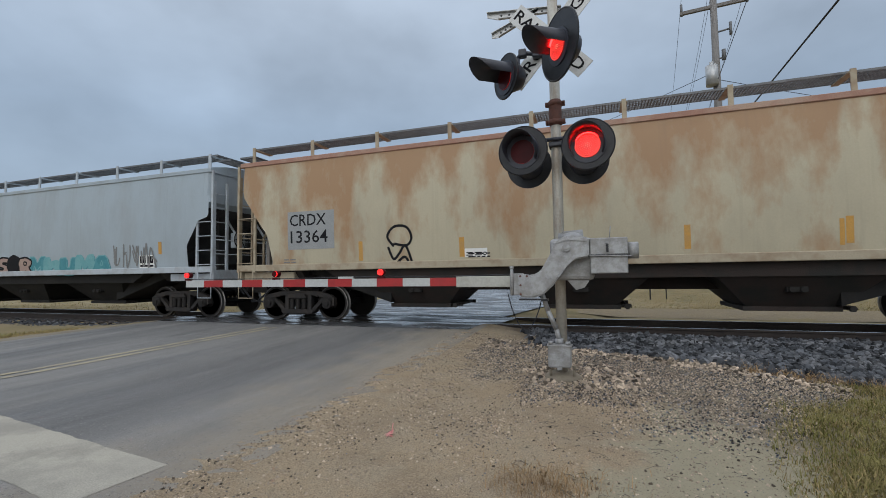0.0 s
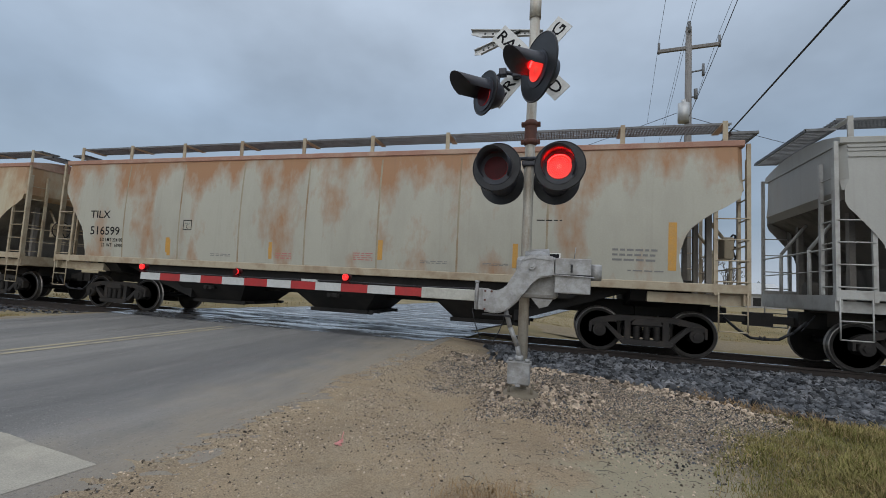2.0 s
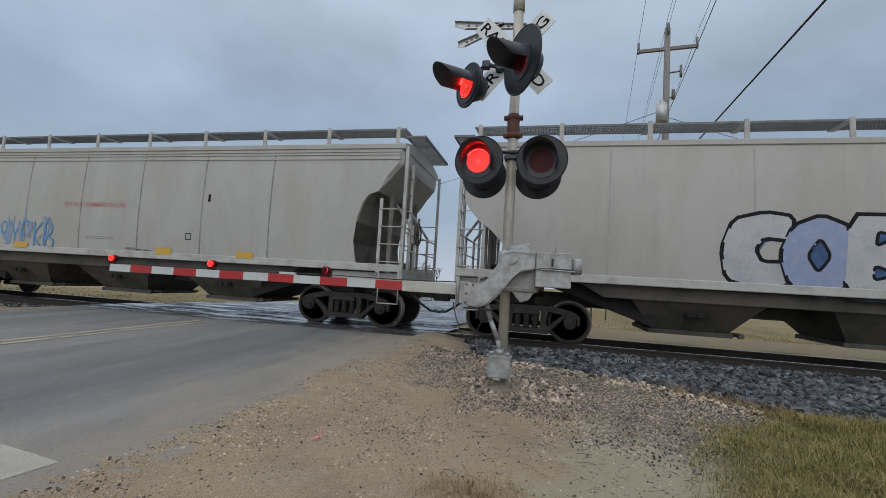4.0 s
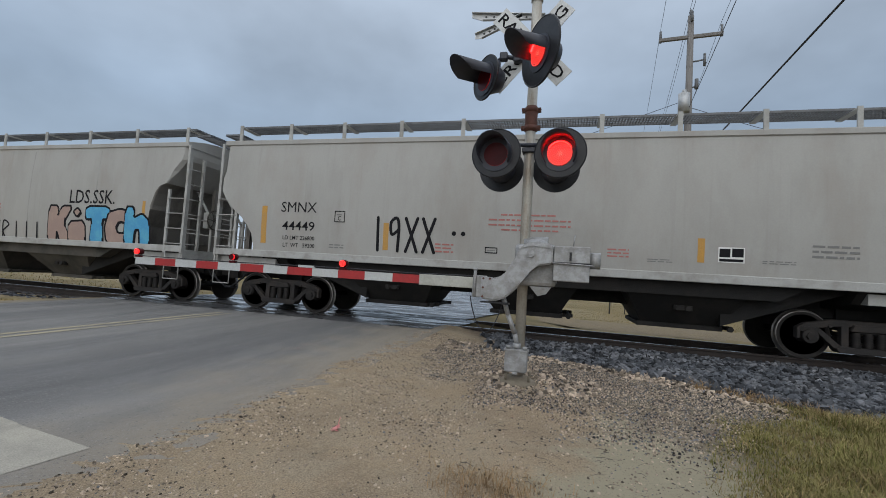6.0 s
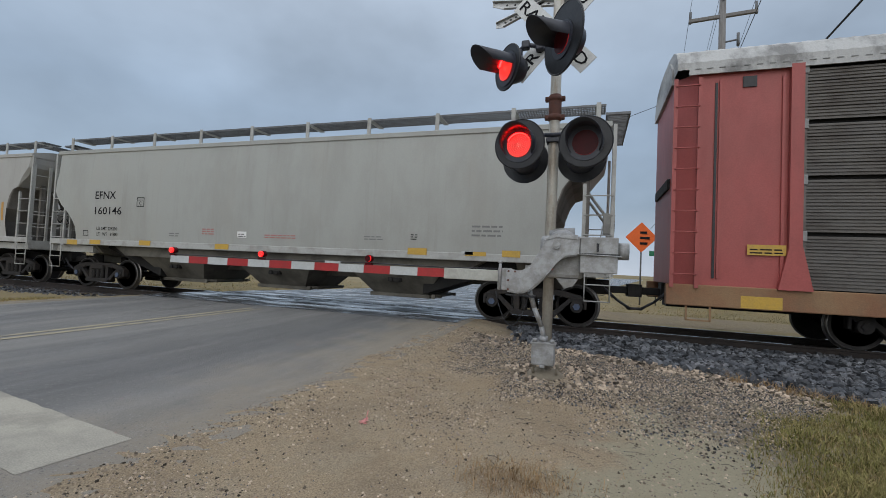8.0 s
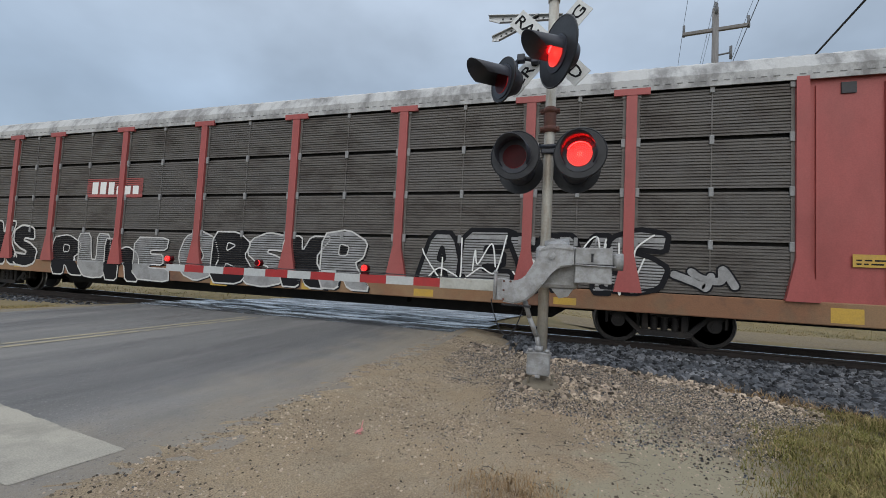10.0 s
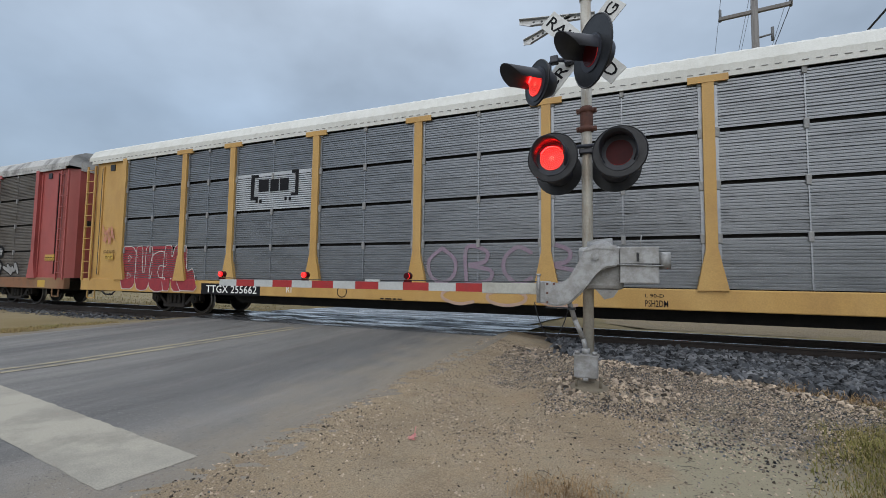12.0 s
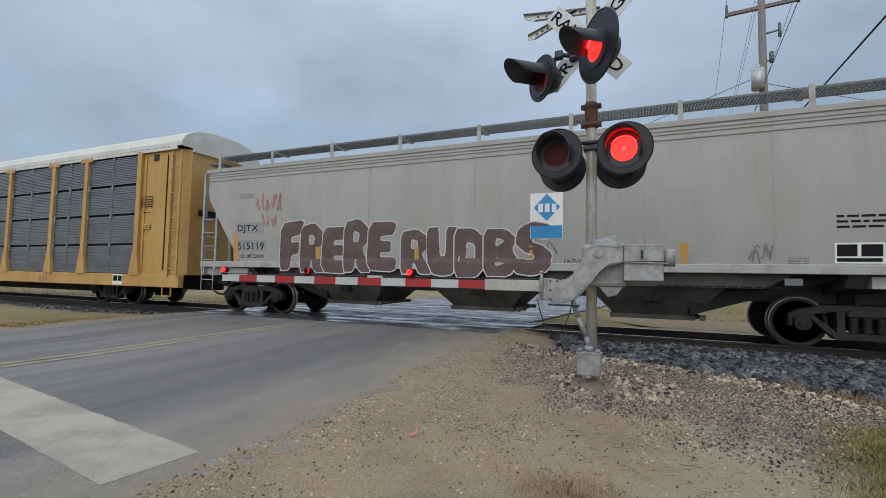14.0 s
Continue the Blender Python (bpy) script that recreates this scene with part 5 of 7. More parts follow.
    for tx in trucks:
        prism(bm, [(-1.45, 1.36), (1.45, 1.36), (1.2, 1.10), (0.4, 0.98), (-0.4, 0.98), (-1.2, 1.10)], "x", tx - mid - 0.35, tx - mid + 0.35)
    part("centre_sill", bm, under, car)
    # hopper bays
    a, b = trucks[0] - mid + 1.55, trucks[1] - mid - 1.55
    pitch = (b - a) / bays
    bm = B()
    prism(bm, [(a - 0.6, 1.40), (b + 0.6, 1.40), (b, 1.06), (a, 1.06)], "y", -1.38, 1.38)
    part("slope_sheet", bm, under, car)
    for s, q in ((1, b), (-1, a)):
        bm = B()
        prism(bm, [(q - s * (pitch / 2 - 0.70), 0.50), (q - s * (pitch / 2 - 0.70), 1.38), (q + s * 1.4, 1.39), (q + s * 1.3, 1.30)], "y", -1.05, 1.05)
        part("slope_sheet", bm, UNDER, car)
    for i in range(bays):
        c = a + pitch * (i + 0.5)
        bm = B()
        top = [(c - pitch * 0.47, -1.40), (c + pitch * 0.47, -1.40), (c + pitch * 0.47, 1.40), (c - pitch * 0.47, 1.40)]
        mids = [(c - pitch * 0.34, -1.30), (c + pitch * 0.34, -1.30), (c + pitch * 0.34, 1.30), (c - pitch * 0.34, 1.30)]
        low = [(c - 0.72, -0.80), (c + 0.72, -0.80), (c + 0.72, 0.80), (c - 0.72, 0.80)]
        rr = [[bm.verts.new((*p, z)) for p in ps] for ps, z in ((top, 1.38), (mids, 1.04), (low, 0.46))]
        for p, q in zip(rr, rr[1:]):
            for k in range(4):
                bm.faces.new((p[k], q[k], q[(k + 1) % 4], p[(k + 1) % 4]))
        bm.faces.new(rr[0])
        bm.faces.new(rr[-1][::-1])
        bmesh.ops.recalc_face_normals(bm, faces=bm.faces[:])
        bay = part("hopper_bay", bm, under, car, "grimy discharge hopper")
        bm = B()
        box(bm, c - 0.80, c + 0.80, -0.86, 0.86, 0.38, 0.47, 0.01)
        rod(bm, (c + 0.92, -0.86, 0.44), (c + 0.92, 0.8, 0.44), 0.035, 8)
        for s in (-1, 1):
            box(bm, c + 0.80, c + 1.02, s * 0.6 - 0.03, s * 0.6 + 0.03, 0.40, 0.48)
        rod(bm, (c + 0.92, -0.95, 0.44), (c + 0.92, -0.86, 0.44), 0.06, 6)
        part("outlet_gate", bm, under, bay)
        bm = B()
        box(bm, c - 0.17, c + 0.17, -1.20, -1.08, 0.76, 0.86, 0.01)
        for q in (-0.09, 0.09):
            rod(bm, (c + q, -1.24, 0.81), (c + q, -1.18, 0.81), 0.055, 10)
        part("vibrator_bracket", bm, UNDER, bay, "black bracket with two round sockets")
    # ends: corner posts, ladders, brake gear
    for s in (-1, 1):
        e = s * (half - 0.04)
        for y in (-1.56, 1.53):
            ladder("side_ladder", car, e - s * 0.55, e, y, 1.30, 4.2, 7, trim, top0=3.0)
            bm = B()
            yy = y - 0.01
            tube(bm, [(e - s * 0.02, yy, 1.35), (e - s * 0.02, yy, 0.62), (e - s * 0.5, yy, 0.62), (e - s * 0.5, yy, 1.35)], 0.014, 6)
            rod(bm, (e - s * 0.02, yy, 0.95), (e - s * 0.5, yy, 0.95), 0.014, 6)
            part("stirrup_step", bm, trim, car)
        ladder("end_ladder", car, e + s * 0.0, e + s * 0.0 + 0.45, -1.5, 1.30, 3.9, 7, trim, axis="y")
        bm = B()
        for y in (-0.6, 0.6):
            tube(bm, [(e, y, 1.3), (e, y, 2.3), (s * (bh - 0.5), y, 3.1)], 0.035, 6)
        rod(bm, (e, -1.5, 2.25), (e, 1.5, 2.25), 0.018, 6)
        rod(bm, (e, -1.5, 1.85), (e, 1.5, 1.85), 0.014, 6)
        part("handrail", bm, trim, car)
        for y in (-0.95, 0.0, 0.95):
            bm = B()
            px = s * (half - 0.55)
            box(bm, px - 0.05, px + 0.05, y - 0.06, y + 0.06, 1.30, 3.3)
            part("end_post", bm, grime_shade or GRIMESHADE, car)
        bm = B()
        if s > 0:
            for i in range(24):
                p, q = [(e + 0.06, -0.55 + 0.27 * math.cos(t * math.pi / 12), 2.3 + 0.27 * math.sin(t * math.pi / 12)) for t in (i, i + 1)]
                rod(bm, p, q, 0.018, 6)
            for i in range(6):
                rod(bm, (e + 0.05, -0.55, 2.3), (e + 0.06, -0.55 + 0.26 * math.cos(i * math.pi / 3), 2.3 + 0.26 * math.sin(i * math.pi / 3)), 0.014, 5)
            rod(bm, (e - 0.02, -0.55, 2.3), (e + 0.08, -0.55, 2.3), 0.05, 10)
            part("brake_wheel", bm, under, car, "dark spoked hand-brake wheel")
            bm = B()
            box(bm, e - 0.16, e + 0.02, -0.75, -0.35, 2.05, 2.5, 0.02)
            part("brake_housing", bm, trim, car)
            bm = B()
            rod(bm, (e - 0.5, 0.3, 1.45), (e - 1.2, 0.3, 1.45), 0.16, 12)
        else:
            rod(bm, (e + 0.9, 0.2, 1.5), (e + 0.3, 0.2, 1.5), 0.2, 12)
        part("air_tank", bm, under, car)
        coupler(car, s * half, s)
    for tx in trucks:
        truck(car, tx - mid, blue=blue)
    return car


def corrugated(x0, x1, z0, z1, y, pitch=0.0606, depth=0.026):
    """A pressed screen with level corrugations, looking to -y: flat lands with narrow grooves, a flat joint at the middle."""
    bm = B()
    n = round((z1 - z0) / pitch)
    step = (z1 - z0) / n
    rows = []
    for i in range(n):
        for q, d in ((0.0, 0.9), (0.52, 1.0), (0.64, 0.0), (0.88, 0.0)):
            z = z0 + (i + q) * step
            deep = -0.6 if d == 0 and i % 4 == 3 else d
            rows.append((bm.verts.new((x0, y - depth * deep, z)), bm.verts.new((x1, y - depth * deep, z))))
    for a, b in zip(rows, rows[1:]):
        bm.faces.new((a[0], a[1], b[1], b[0]))
    return bm


def autorack(x0, x1, steel, screen, roofmat, sillmat, label, panel_tint=None):
    """A closed car-carrier: flat deck, posts, corrugated screens, arched roof, end doors."""
    mid, half = (x0 + x1) / 2, (x1 - x0) / 2
    car = empty("autorack_car", pose(mid, TRACK_Y, 0))
    tagged(car, label, "autorack car", "cars of the freight train")
    CARS.append((car, mid))
    zb, zt, W = 1.06, 5.22, 1.56
    bm = B()
    box(bm, -half + 0.3, half - 0.3, -1.3, 1.3, 0.92, 1.05)
    box(bm, -half + 0.2, half - 0.2, -0.3, 0.3, 0.55, 0.95)
    box(bm, -4.5, 4.5, -0.8, 0.8, 0.50, 0.9)
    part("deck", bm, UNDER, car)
    for s in (-1, 1):
        bm = B()
        y0, y1 = sorted((s * 1.38, s * 1.58))
        box(bm, -half, half, y0, y1, 0.66, zb, 0.02)
        part("side_sill", bm, sillmat, car, "long deck side sill")
        bm = B()
        prism(bm, [(-half + 5.6, 0.90), (half - 5.6, 0.90), (half - 6.4, 0.36), (-half + 6.4, 0.36)], "y", s * 0.5 - 0.04, s * 0.5 + 0.04)
        part("sill_web", bm, UNDER, car)
    # roof arch with ribs
    bm = B()
    prof = [(-1.60, 5.16), (-1.60, 5.30), (-1.45, 5.56), (-1.1, 5.74), (-0.5, 5.85), (0.5, 5.85), (1.1, 5.74), (1.45, 5.56), (1.60, 5.30), (1.60, 5.16)]
    n = int(2 * half / 0.12)
    rows = []
    for i in range(n + 1):
        x = -half + 0.1 + (2 * half - 0.2) * i / n
        d = 0.012 if i % 2 else 0.0
        rows.append([bm.verts.new((x, y * (1 + d * 0.3), z + d)) for y, z in prof])
    for a, b in zip(rows, rows[1:]):
        for q in range(len(prof) - 1):
            bm.faces.new((a[q], b[q], b[q + 1], a[q + 1]))
    bm.faces.new(rows[0])
    bm.faces.new(rows[-1][::-1])
    part("roof", bm, roofmat, car, "white ribbed arched roof")
    bm = B()
    for s in (-1, 1):
        box(bm, -half + 0.3, half - 0.3, s * 1.60 - 0.015, s * 1.60 + 0.015, 5.06, 5.17)
    part("eave_rail", bm, roofmat, car)
    bm = B()
    for i in range(int(half * 2 / 0.2) - 4):
        box(bm, -half + 0.4 + i * 0.2, -half + 0.5 + i * 0.2, -1.624, -1.61, 5.155, 5.17)
    part("eave_clips", bm, GREYINK, car, "dark clips along the eave")["kind"] = "stuff"
    k = half / 14.05
    edges = [q * k for q in (-12.05, -9.25, -7.3, -4.4, -1.47, 1.47, 4.4, 7.3, 9.25, 12.05)]
    for s in (-1, 1):
        for i, x in enumerate(edges):
            bm = B()
            y0, y1 = sorted((s * 1.50, s * 1.62))
            box(bm, x - 0.10, x + 0.10, y0, y1, zb, 5.12)
            prism(bm, [(x - 0.26, zb - 0.02), (x + 0.26, zb - 0.02), (x + 0.10, zb + 0.75), (x - 0.10, zb + 0.75)], "y", s * 1.56 - 0.075, s * 1.56 + 0.075)
            if i not in (0, 9):
                box(bm, x - 0.34, x + 0.34, s * 1.60 - 0.03, s * 1.60 + 0.03, 4.99, 5.12)
            part("post", bm, steel, car)
        for a, b in zip(edges, edges[1:]):
            for r in range(4):
                z0 = zb + 0.02 + r * 1.008
                bm = corrugated(a + 0.10, b - 0.10, z0, z0 + 0.945, 0)
                if s > 0:
                    for v in bm.verts:
                        v.co.y = -v.co.y
                    bmesh.ops.reverse_faces(bm, faces=bm.faces[:])
                for v in bm.verts:
                    v.co.y += s * 1.52
                panel = part("screen_panel", bm, screen, car)
                if s < 0:
                    for q, half_w, name in ((a + 0.13, 0.032, "edge_strip"), (b - 0.13, 0.032, "edge_strip"), ((a + b) / 2, 0.012, "joint_strip")):
                        bm = B()
                        box(bm, q - half_w, q + half_w, -1.555, -1.544, z0 + 0.005, z0 + 0.94)
                        part(name, bm, screen, panel)
                    for q in ((a + b) / 2, a + 0.14, b - 0.14):
                        if "clip" not in PROTO:
                            bm = B()
                            box(bm, -0.04, 0.04, -1.58, -1.53, -0.09, 0.09, 0.01)
                            PROTO["clip"] = part("clip", bm, GREYCLIP, car)
                            PROTO["clip"].matrix_basis = pose(q, 0, z0 + 0.93)
                        else:
                            share("clip", "clip", car, pose(q, 0, z0 + 0.93))
    # solid near-black block: the shade inside the car, put in as a colour
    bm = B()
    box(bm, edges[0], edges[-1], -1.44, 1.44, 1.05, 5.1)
    part("interior_shade", bm, UNDER, car, "dark block standing for the shade behind the screens")
    # end sections with doors and ladders
    for s in (-1, 1):
        a, b = sorted((s * 12.05 * k, s * (half - 0.12)))
        bm = B()
        pts = [(a, -1.52), (b - (0.35 if s > 0 else 0), -1.52), (b, -1.2), (b, 1.2), (b - (0.35 if s > 0 else 0), 1.52), (a, 1.52)] if s > 0 else [(b, -1.52), (a + 0.35, -1.52), (a, -1.2), (a, 1.2), (a + 0.35, 1.52), (b, 1.52)]
        prism(bm, pts, "z", 1.06, 5.12)
        es = part("end_section", bm, steel, car, "smooth steel end section")
        bm = B()
        w = 1.0
        c = (a + b) / 2 - s * 0.25
        box(bm, c - w / 2, c - w / 2 + 0.05, -1.56, -1.52, 1.2, 4.95)
        box(bm, c + w / 2, c + w / 2 + 0.05, -1.56, -1.52, 1.2, 4.95)
        part("door_jamb", bm, steel, es)
        # black slabs on the closed wall give the darkness of a gap and slot
        bm = B()
        box(bm, c - 0.12, c + 0.10, -1.55, -1.515, 4.78, 4.98)
        box(bm, c + s * 0.55 - 0.02, c + s * 0.55 + 0.02, -1.545, -1.515, 1.2, 4.9)
        part("dark_opening_slab", bm, BLACK, es)
        bm = B()
        prism(bm, [(-1.2, 5.05), (-1.2, 5.36), (-0.9, 5.62), (-0.3, 5.74), (0.3, 5.74), (0.9, 5.62), (1.2, 5.36), (1.2, 5.05)], "x", s * (half - 0.13), s * (half - 0.06))
        part("end_gable", bm, roofmat, car, "white roof end")
        bm = B()
        box(bm, min(s * (half - 0.12), s * (half - 0.07)), max(s * (half - 0.12), s * (half - 0.07)), -0.9, 0.9, 3.0, 3.2)
        part("door_bar", bm, UNDER, car)
        e = s * (half - 0.50)
        ladder("side_ladder", car, e, e + s * 0.42, -1.60, 1.0, 5.0, 10, steel)
        coupler(car, s * (half - 0.1), s)
        bm = B()
        tx = s * (half - 4.15)
        truck(car, tx, 1.75)
        box(bm, tx - 0.4, tx + 0.4, -1.38, 1.38, 0.72, 0.95)
        part("body_bolster", bm, UNDER, car)
        bm = B()
        for q in (half - 0.35, half - 0.75):
            box(bm, s * q - 0.015, s * q + 0.015, -1.56, -1.53, 0.38, 0.7)
        box(bm, min(s * (half - 0.35), s * (half - 0.75)), max(s * (half - 0.35), s * (half - 0.75)), -1.56, -1.53, 0.38, 0.41)
        part("stirrup_step", bm, sillmat, car)
    return car


PAINT_BLUE = car_paint("pale_blue_grey_paint", (0.335, 0.39, 0.425), (0.30, 0.30, 0.30), 0.25, 0.0)
PAINT_RUST = car_paint("rust_streaked_tan_paint", (0.45, 0.40, 0.285), (0.31, 0.15, 0.058), 0.74, 0.21, low=1.9)
PAINT_TAN = car_paint("cream_grey_paint_with_rust", (0.385, 0.375, 0.315), (0.31, 0.14, 0.05), 0.85, 0.24, low=3.1)
PAINT_GREY = car_paint("light_grey_paint", (0.36, 0.358, 0.334), (0.33, 0.28, 0.22), 0.35, 0.02)
PAINT_GREY2 = car_paint("warm_grey_paint", (0.375, 0.367, 0.342), (0.30, 0.26, 0.22), 0.35, 0.02)
PAINT_PALE = car_paint("pale_grey_paint", (0.355, 0.358, 0.332), (0.36, 0.34, 0.30), 0.3, 0.0)
ROOF_RED = surface("rusty_red_eave", (0.33, 0.18, 0.13), (0.43, 0.32, 0.24), 1.2, 0.7, 0.7, stretch=(1, 1, 1))
GREYTRIM = surface("light_grey_trim", (0.385, 0.383, 0.362), (0.23, 0.215, 0.19), 2.5, 0.6, 0.55)
BLUETRIM = surface("blue_grey_trim", (0.40, 0.44, 0.47), (0.28, 0.28, 0.28), 2.5, 0.6, 0.55)
TANTRIM = surface("tan_trim", (0.37, 0.315, 0.225), (0.22, 0.145, 0.085), 2.5, 0.6, 0.6)
# brown and grey bays: grime with the undercar shade mixed into the colour
BROWNUNDER = surface("brown_grimy_shaded_hopper", (0.034, 0.024, 0.02), (0.016, 0.019, 0.017), 1.5, 0.7, 0.8, bump=0.2)
GREYUNDER = surface("grey_grimy_shaded_hopper", (0.085, 0.076, 0.064), (0.03, 0.031, 0.027), 1.2, 0.7, 0.75, bump=0.15)
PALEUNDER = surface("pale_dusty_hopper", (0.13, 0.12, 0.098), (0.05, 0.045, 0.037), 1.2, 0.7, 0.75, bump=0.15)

car_a = hopper(-28.0, -10.15, PAINT_BLUE, BLUETRIM, "pale blue-grey covered hopper car with teal graffiti", (-26.3, -11.95), ends=(NOTCHED_END, NOTCHED_END), under=UNDER, grime_shade=DARKGRIMESHADE)
car_b = hopper(-9.3, 8.5, PAINT_RUST, TANTRIM, "tan covered hopper car heavily streaked with rust", (-7.7, 6.85), ends=(LONG_END, CURVED_END), roofmat=ROOF_RED, under=BROWNUNDER)
car_c = hopper(9.9, 27.7, PAINT_TAN, TANTRIM, "cream covered hopper car rusting below the roof edge", (11.75, 26.0), ends=(LONG_END, CURVED_END), roofmat=ROOF_RED, under=UNDER, seams=[-6.35 + i * 1.92 for i in range(7)], seam_mat=SEAMTAN)
car_d = hopper(29.0, 45.65, PAINT_GREY, GREYTRIM, "light grey covered hopper car with blue graffiti", (30.6, 44.1), ends=(SMALL_END, BRAKE_END), seams=[-4.75 + i * 1.93 for i in range(6)], seam_mat=SEAMDIRT, lips=True, under=GREYUNDER)
car_e = hopper(46.85, 63.5, PAINT_GREY2, GREYTRIM, "warm grey covered hopper car with colourful graffiti", (48.4, 62.0), under=GREYUNDER, seams=[-5.2 + i * 2.6 for i in range(5)], seam_mat=SEAMFAINT)
car_f = hopper(64.5, 80.15, PAINT_GREY2, GREYTRIM, "warm grey covered hopper car with black spray lettering", (66.2, 78.6), under=UNDER, post_every=1.55)
car_g = hopper(81.25, 98.0, PAINT_PALE, GREYTRIM, "clean pale grey covered hopper car", (82.8, 96.4), blue=True, under=PALEUNDER)
car_h = autorack(98.95, 127.65, RACKRED, CORRDIRTY, RACKROOFOLD, SILLRUST, "red closed autorack car with dirty screens and graffiti")
car_i = autorack(128.65, 157.8, RACKYELLOW, CORRUGATED, RACKROOF, RACKYELLOW, "yellow closed autorack car with silver corrugated screens")
car_j = hopper(158.75, 176.2, PAINT_GREY, GREYTRIM, "light grey covered hopper car with brown graffiti", (160.35, 174.5), ends=(STRAIGHT_END, STRAIGHT_END), lips=True, under=GREYUNDER, post_every=2.1, seams=[-5.6 + i * 2.8 for i in range(5)], seam_mat=SEAMFAINT)

# ---- writing and paint on the cars ----
TEAL = surface("teal_spray", (0.05, 0.22, 0.26), (0.10, 0.30, 0.33), 4, 0.5, 0.6)
PALETEAL = surface("pale_teal_spray", (0.16, 0.36, 0.38), (0.1, 0.3, 0.33), 4, 0.5, 0.6)
SPRAYBLUE = surface("blue_spray", (0.09, 0.26, 0.45), (0.12, 0.28, 0.45), 5, 0.5, 0.6)
PALEBLUE = surface("pale_blue_spray", (0.23, 0.28, 0.42), (0.30, 0.33, 0.42), 5, 0.5, 0.6)
GRAFRED = surface("red_spray", (0.29, 0.032, 0.042), (0.19, 0.025, 0.038), 5, 0.5, 0.6)
GRAFBROWN = surface("brown_spray", (0.105, 0.068, 0.064), (0.15, 0.105, 0.098), 4, 0.6, 0.6)
PURPLE = surface("purple_spray", (0.235, 0.175, 0.225), (0.235, 0.22, 0.24), 5, 0.5, 0.6)
PALESPRAY = surface("pale_outline_spray", (0.55, 0.54, 0.51), (0.42, 0.41, 0.39), 3, 0.6, 0.6)
SPRAYSILVER = surface("silver_grey_spray", (0.40, 0.41, 0.43), (0.30, 0.31, 0.34), 3, 0.6, 0.5)
NAVY = surface("navy_spray", (0.03, 0.06, 0.14), (0.05, 0.16, 0.32), 2, 0.6, 0.6)
SPRAYTAN = surface("pinkish_tan_spray", (0.33, 0.235, 0.20), (0.40, 0.29, 0.23), 3, 0.6, 0.6)
BRIGHTBLUE = surface("sky_blue_spray", (0.07, 0.30, 0.52), (0.12, 0.42, 0.55), 3, 0.6, 0.6)
GRAFPALE = surface("grey_green_gap", (0.34, 0.34, 0.317), (0.30, 0.30, 0.28), 3, 0.5, 0.6)
PALEPURPLE = surface("pale_purple_spray", (0.44, 0.30, 0.22), (0.38, 0.27, 0.27), 5, 0.5, 0.6)
PINKPAINT = surface("pink_spray", (0.5, 0.22, 0.16), None, 1, 0, 0.6)
PATCHGREY = surface("grey_patch_paint", (0.27, 0.28, 0.28), (0.33, 0.33, 0.32), 3, 0.5, 0.6)
PALEPANEL = surface("pale_logo_panel", (0.42, 0.44, 0.46), (0.34, 0.36, 0.38), 2, 0.5, 0.5)
SILVERSPRAY = surface("silver_spray", (0.29, 0.29, 0.285), (0.17, 0.165, 0.16), 4, 0.6, 0.5)
SIGNBLUE = surface("bright_blue_enamel", (0.03, 0.24, 0.50), None, 1, 0, 0.4)
STROKES = {
    "C": [[(0.9, 0.85), (0.5, 1.0), (0.1, 0.7), (0.1, 0.3), (0.5, 0.0), (0.9, 0.15)]],
    "O": [[(0.5, 1.0), (0.05, 0.65), (0.1, 0.2), (0.5, 0.0), (0.9, 0.2), (0.95, 0.65), (0.5, 1.0)]],
    "B": [[(0.1, 0.0), (0.1, 1.0), (0.75, 0.9), (0.7, 0.6), (0.2, 0.5), (0.9, 0.35), (0.8, 0.05), (0.1, 0.0)]],
    "Y": [[(0.05, 1.0), (0.5, 0.5), (0.95, 1.0)], [(0.5, 0.5), (0.4, 0.0)]],
    "K": [[(0.1, 0.0), (0.1, 1.0)], [(0.95, 1.0), (0.15, 0.5), (0.95, 0.0)]],
    "I": [[(0.5, 0.0), (0.5, 0.65)], [(0.5, 0.95), (0.52, 0.97)]],
    "T": [[(0.05, 0.95), (0.95, 0.95)], [(0.5, 0.95), (0.5, 0.0)]],
    "H": [[(0.1, 0.0), (0.1, 1.0)], [(0.1, 0.5), (0.85, 0.55), (0.85, 0.0)]],
    "1": [[(0.5, 0.0), (0.45, 1.0)]],
    "9": [[(0.8, 0.65), (0.3, 0.5), (0.2, 0.85), (0.6, 1.0), (0.8, 0.75), (0.75, 0.0)]],
    "X": [[(0.05, 1.0), (0.9, 0.0)], [(0.9, 1.0), (0.1, 0.0)]],
    "E": [[(0.9, 1.0), (0.1, 0.95), (0.1, 0.0), (0.9, 0.0)], [(0.1, 0.5), (0.7, 0.5)]],
    "R": [[(0.1, 0.0), (0.1, 1.0), (0.8, 0.85), (0.1, 0.5), (0.85, 0.0)]],
    ".": [[(0.5, 0.5), (0.52, 0.5)]],
    "@": [[(0.25, 0.5), (0.02, 0.75), (0.3, 1.0), (0.8, 0.98), (1.0, 0.7), (0.8, 0.5), (0.3, 0.55)], [(0.05, 0.45), (0.25, 0.15), (0.5, 0.3), (0.75, 0.5), (1.0, 0.05)], [(0.4, 0.05), (0.7, 0.2), (0.9, 0.02)]],
}


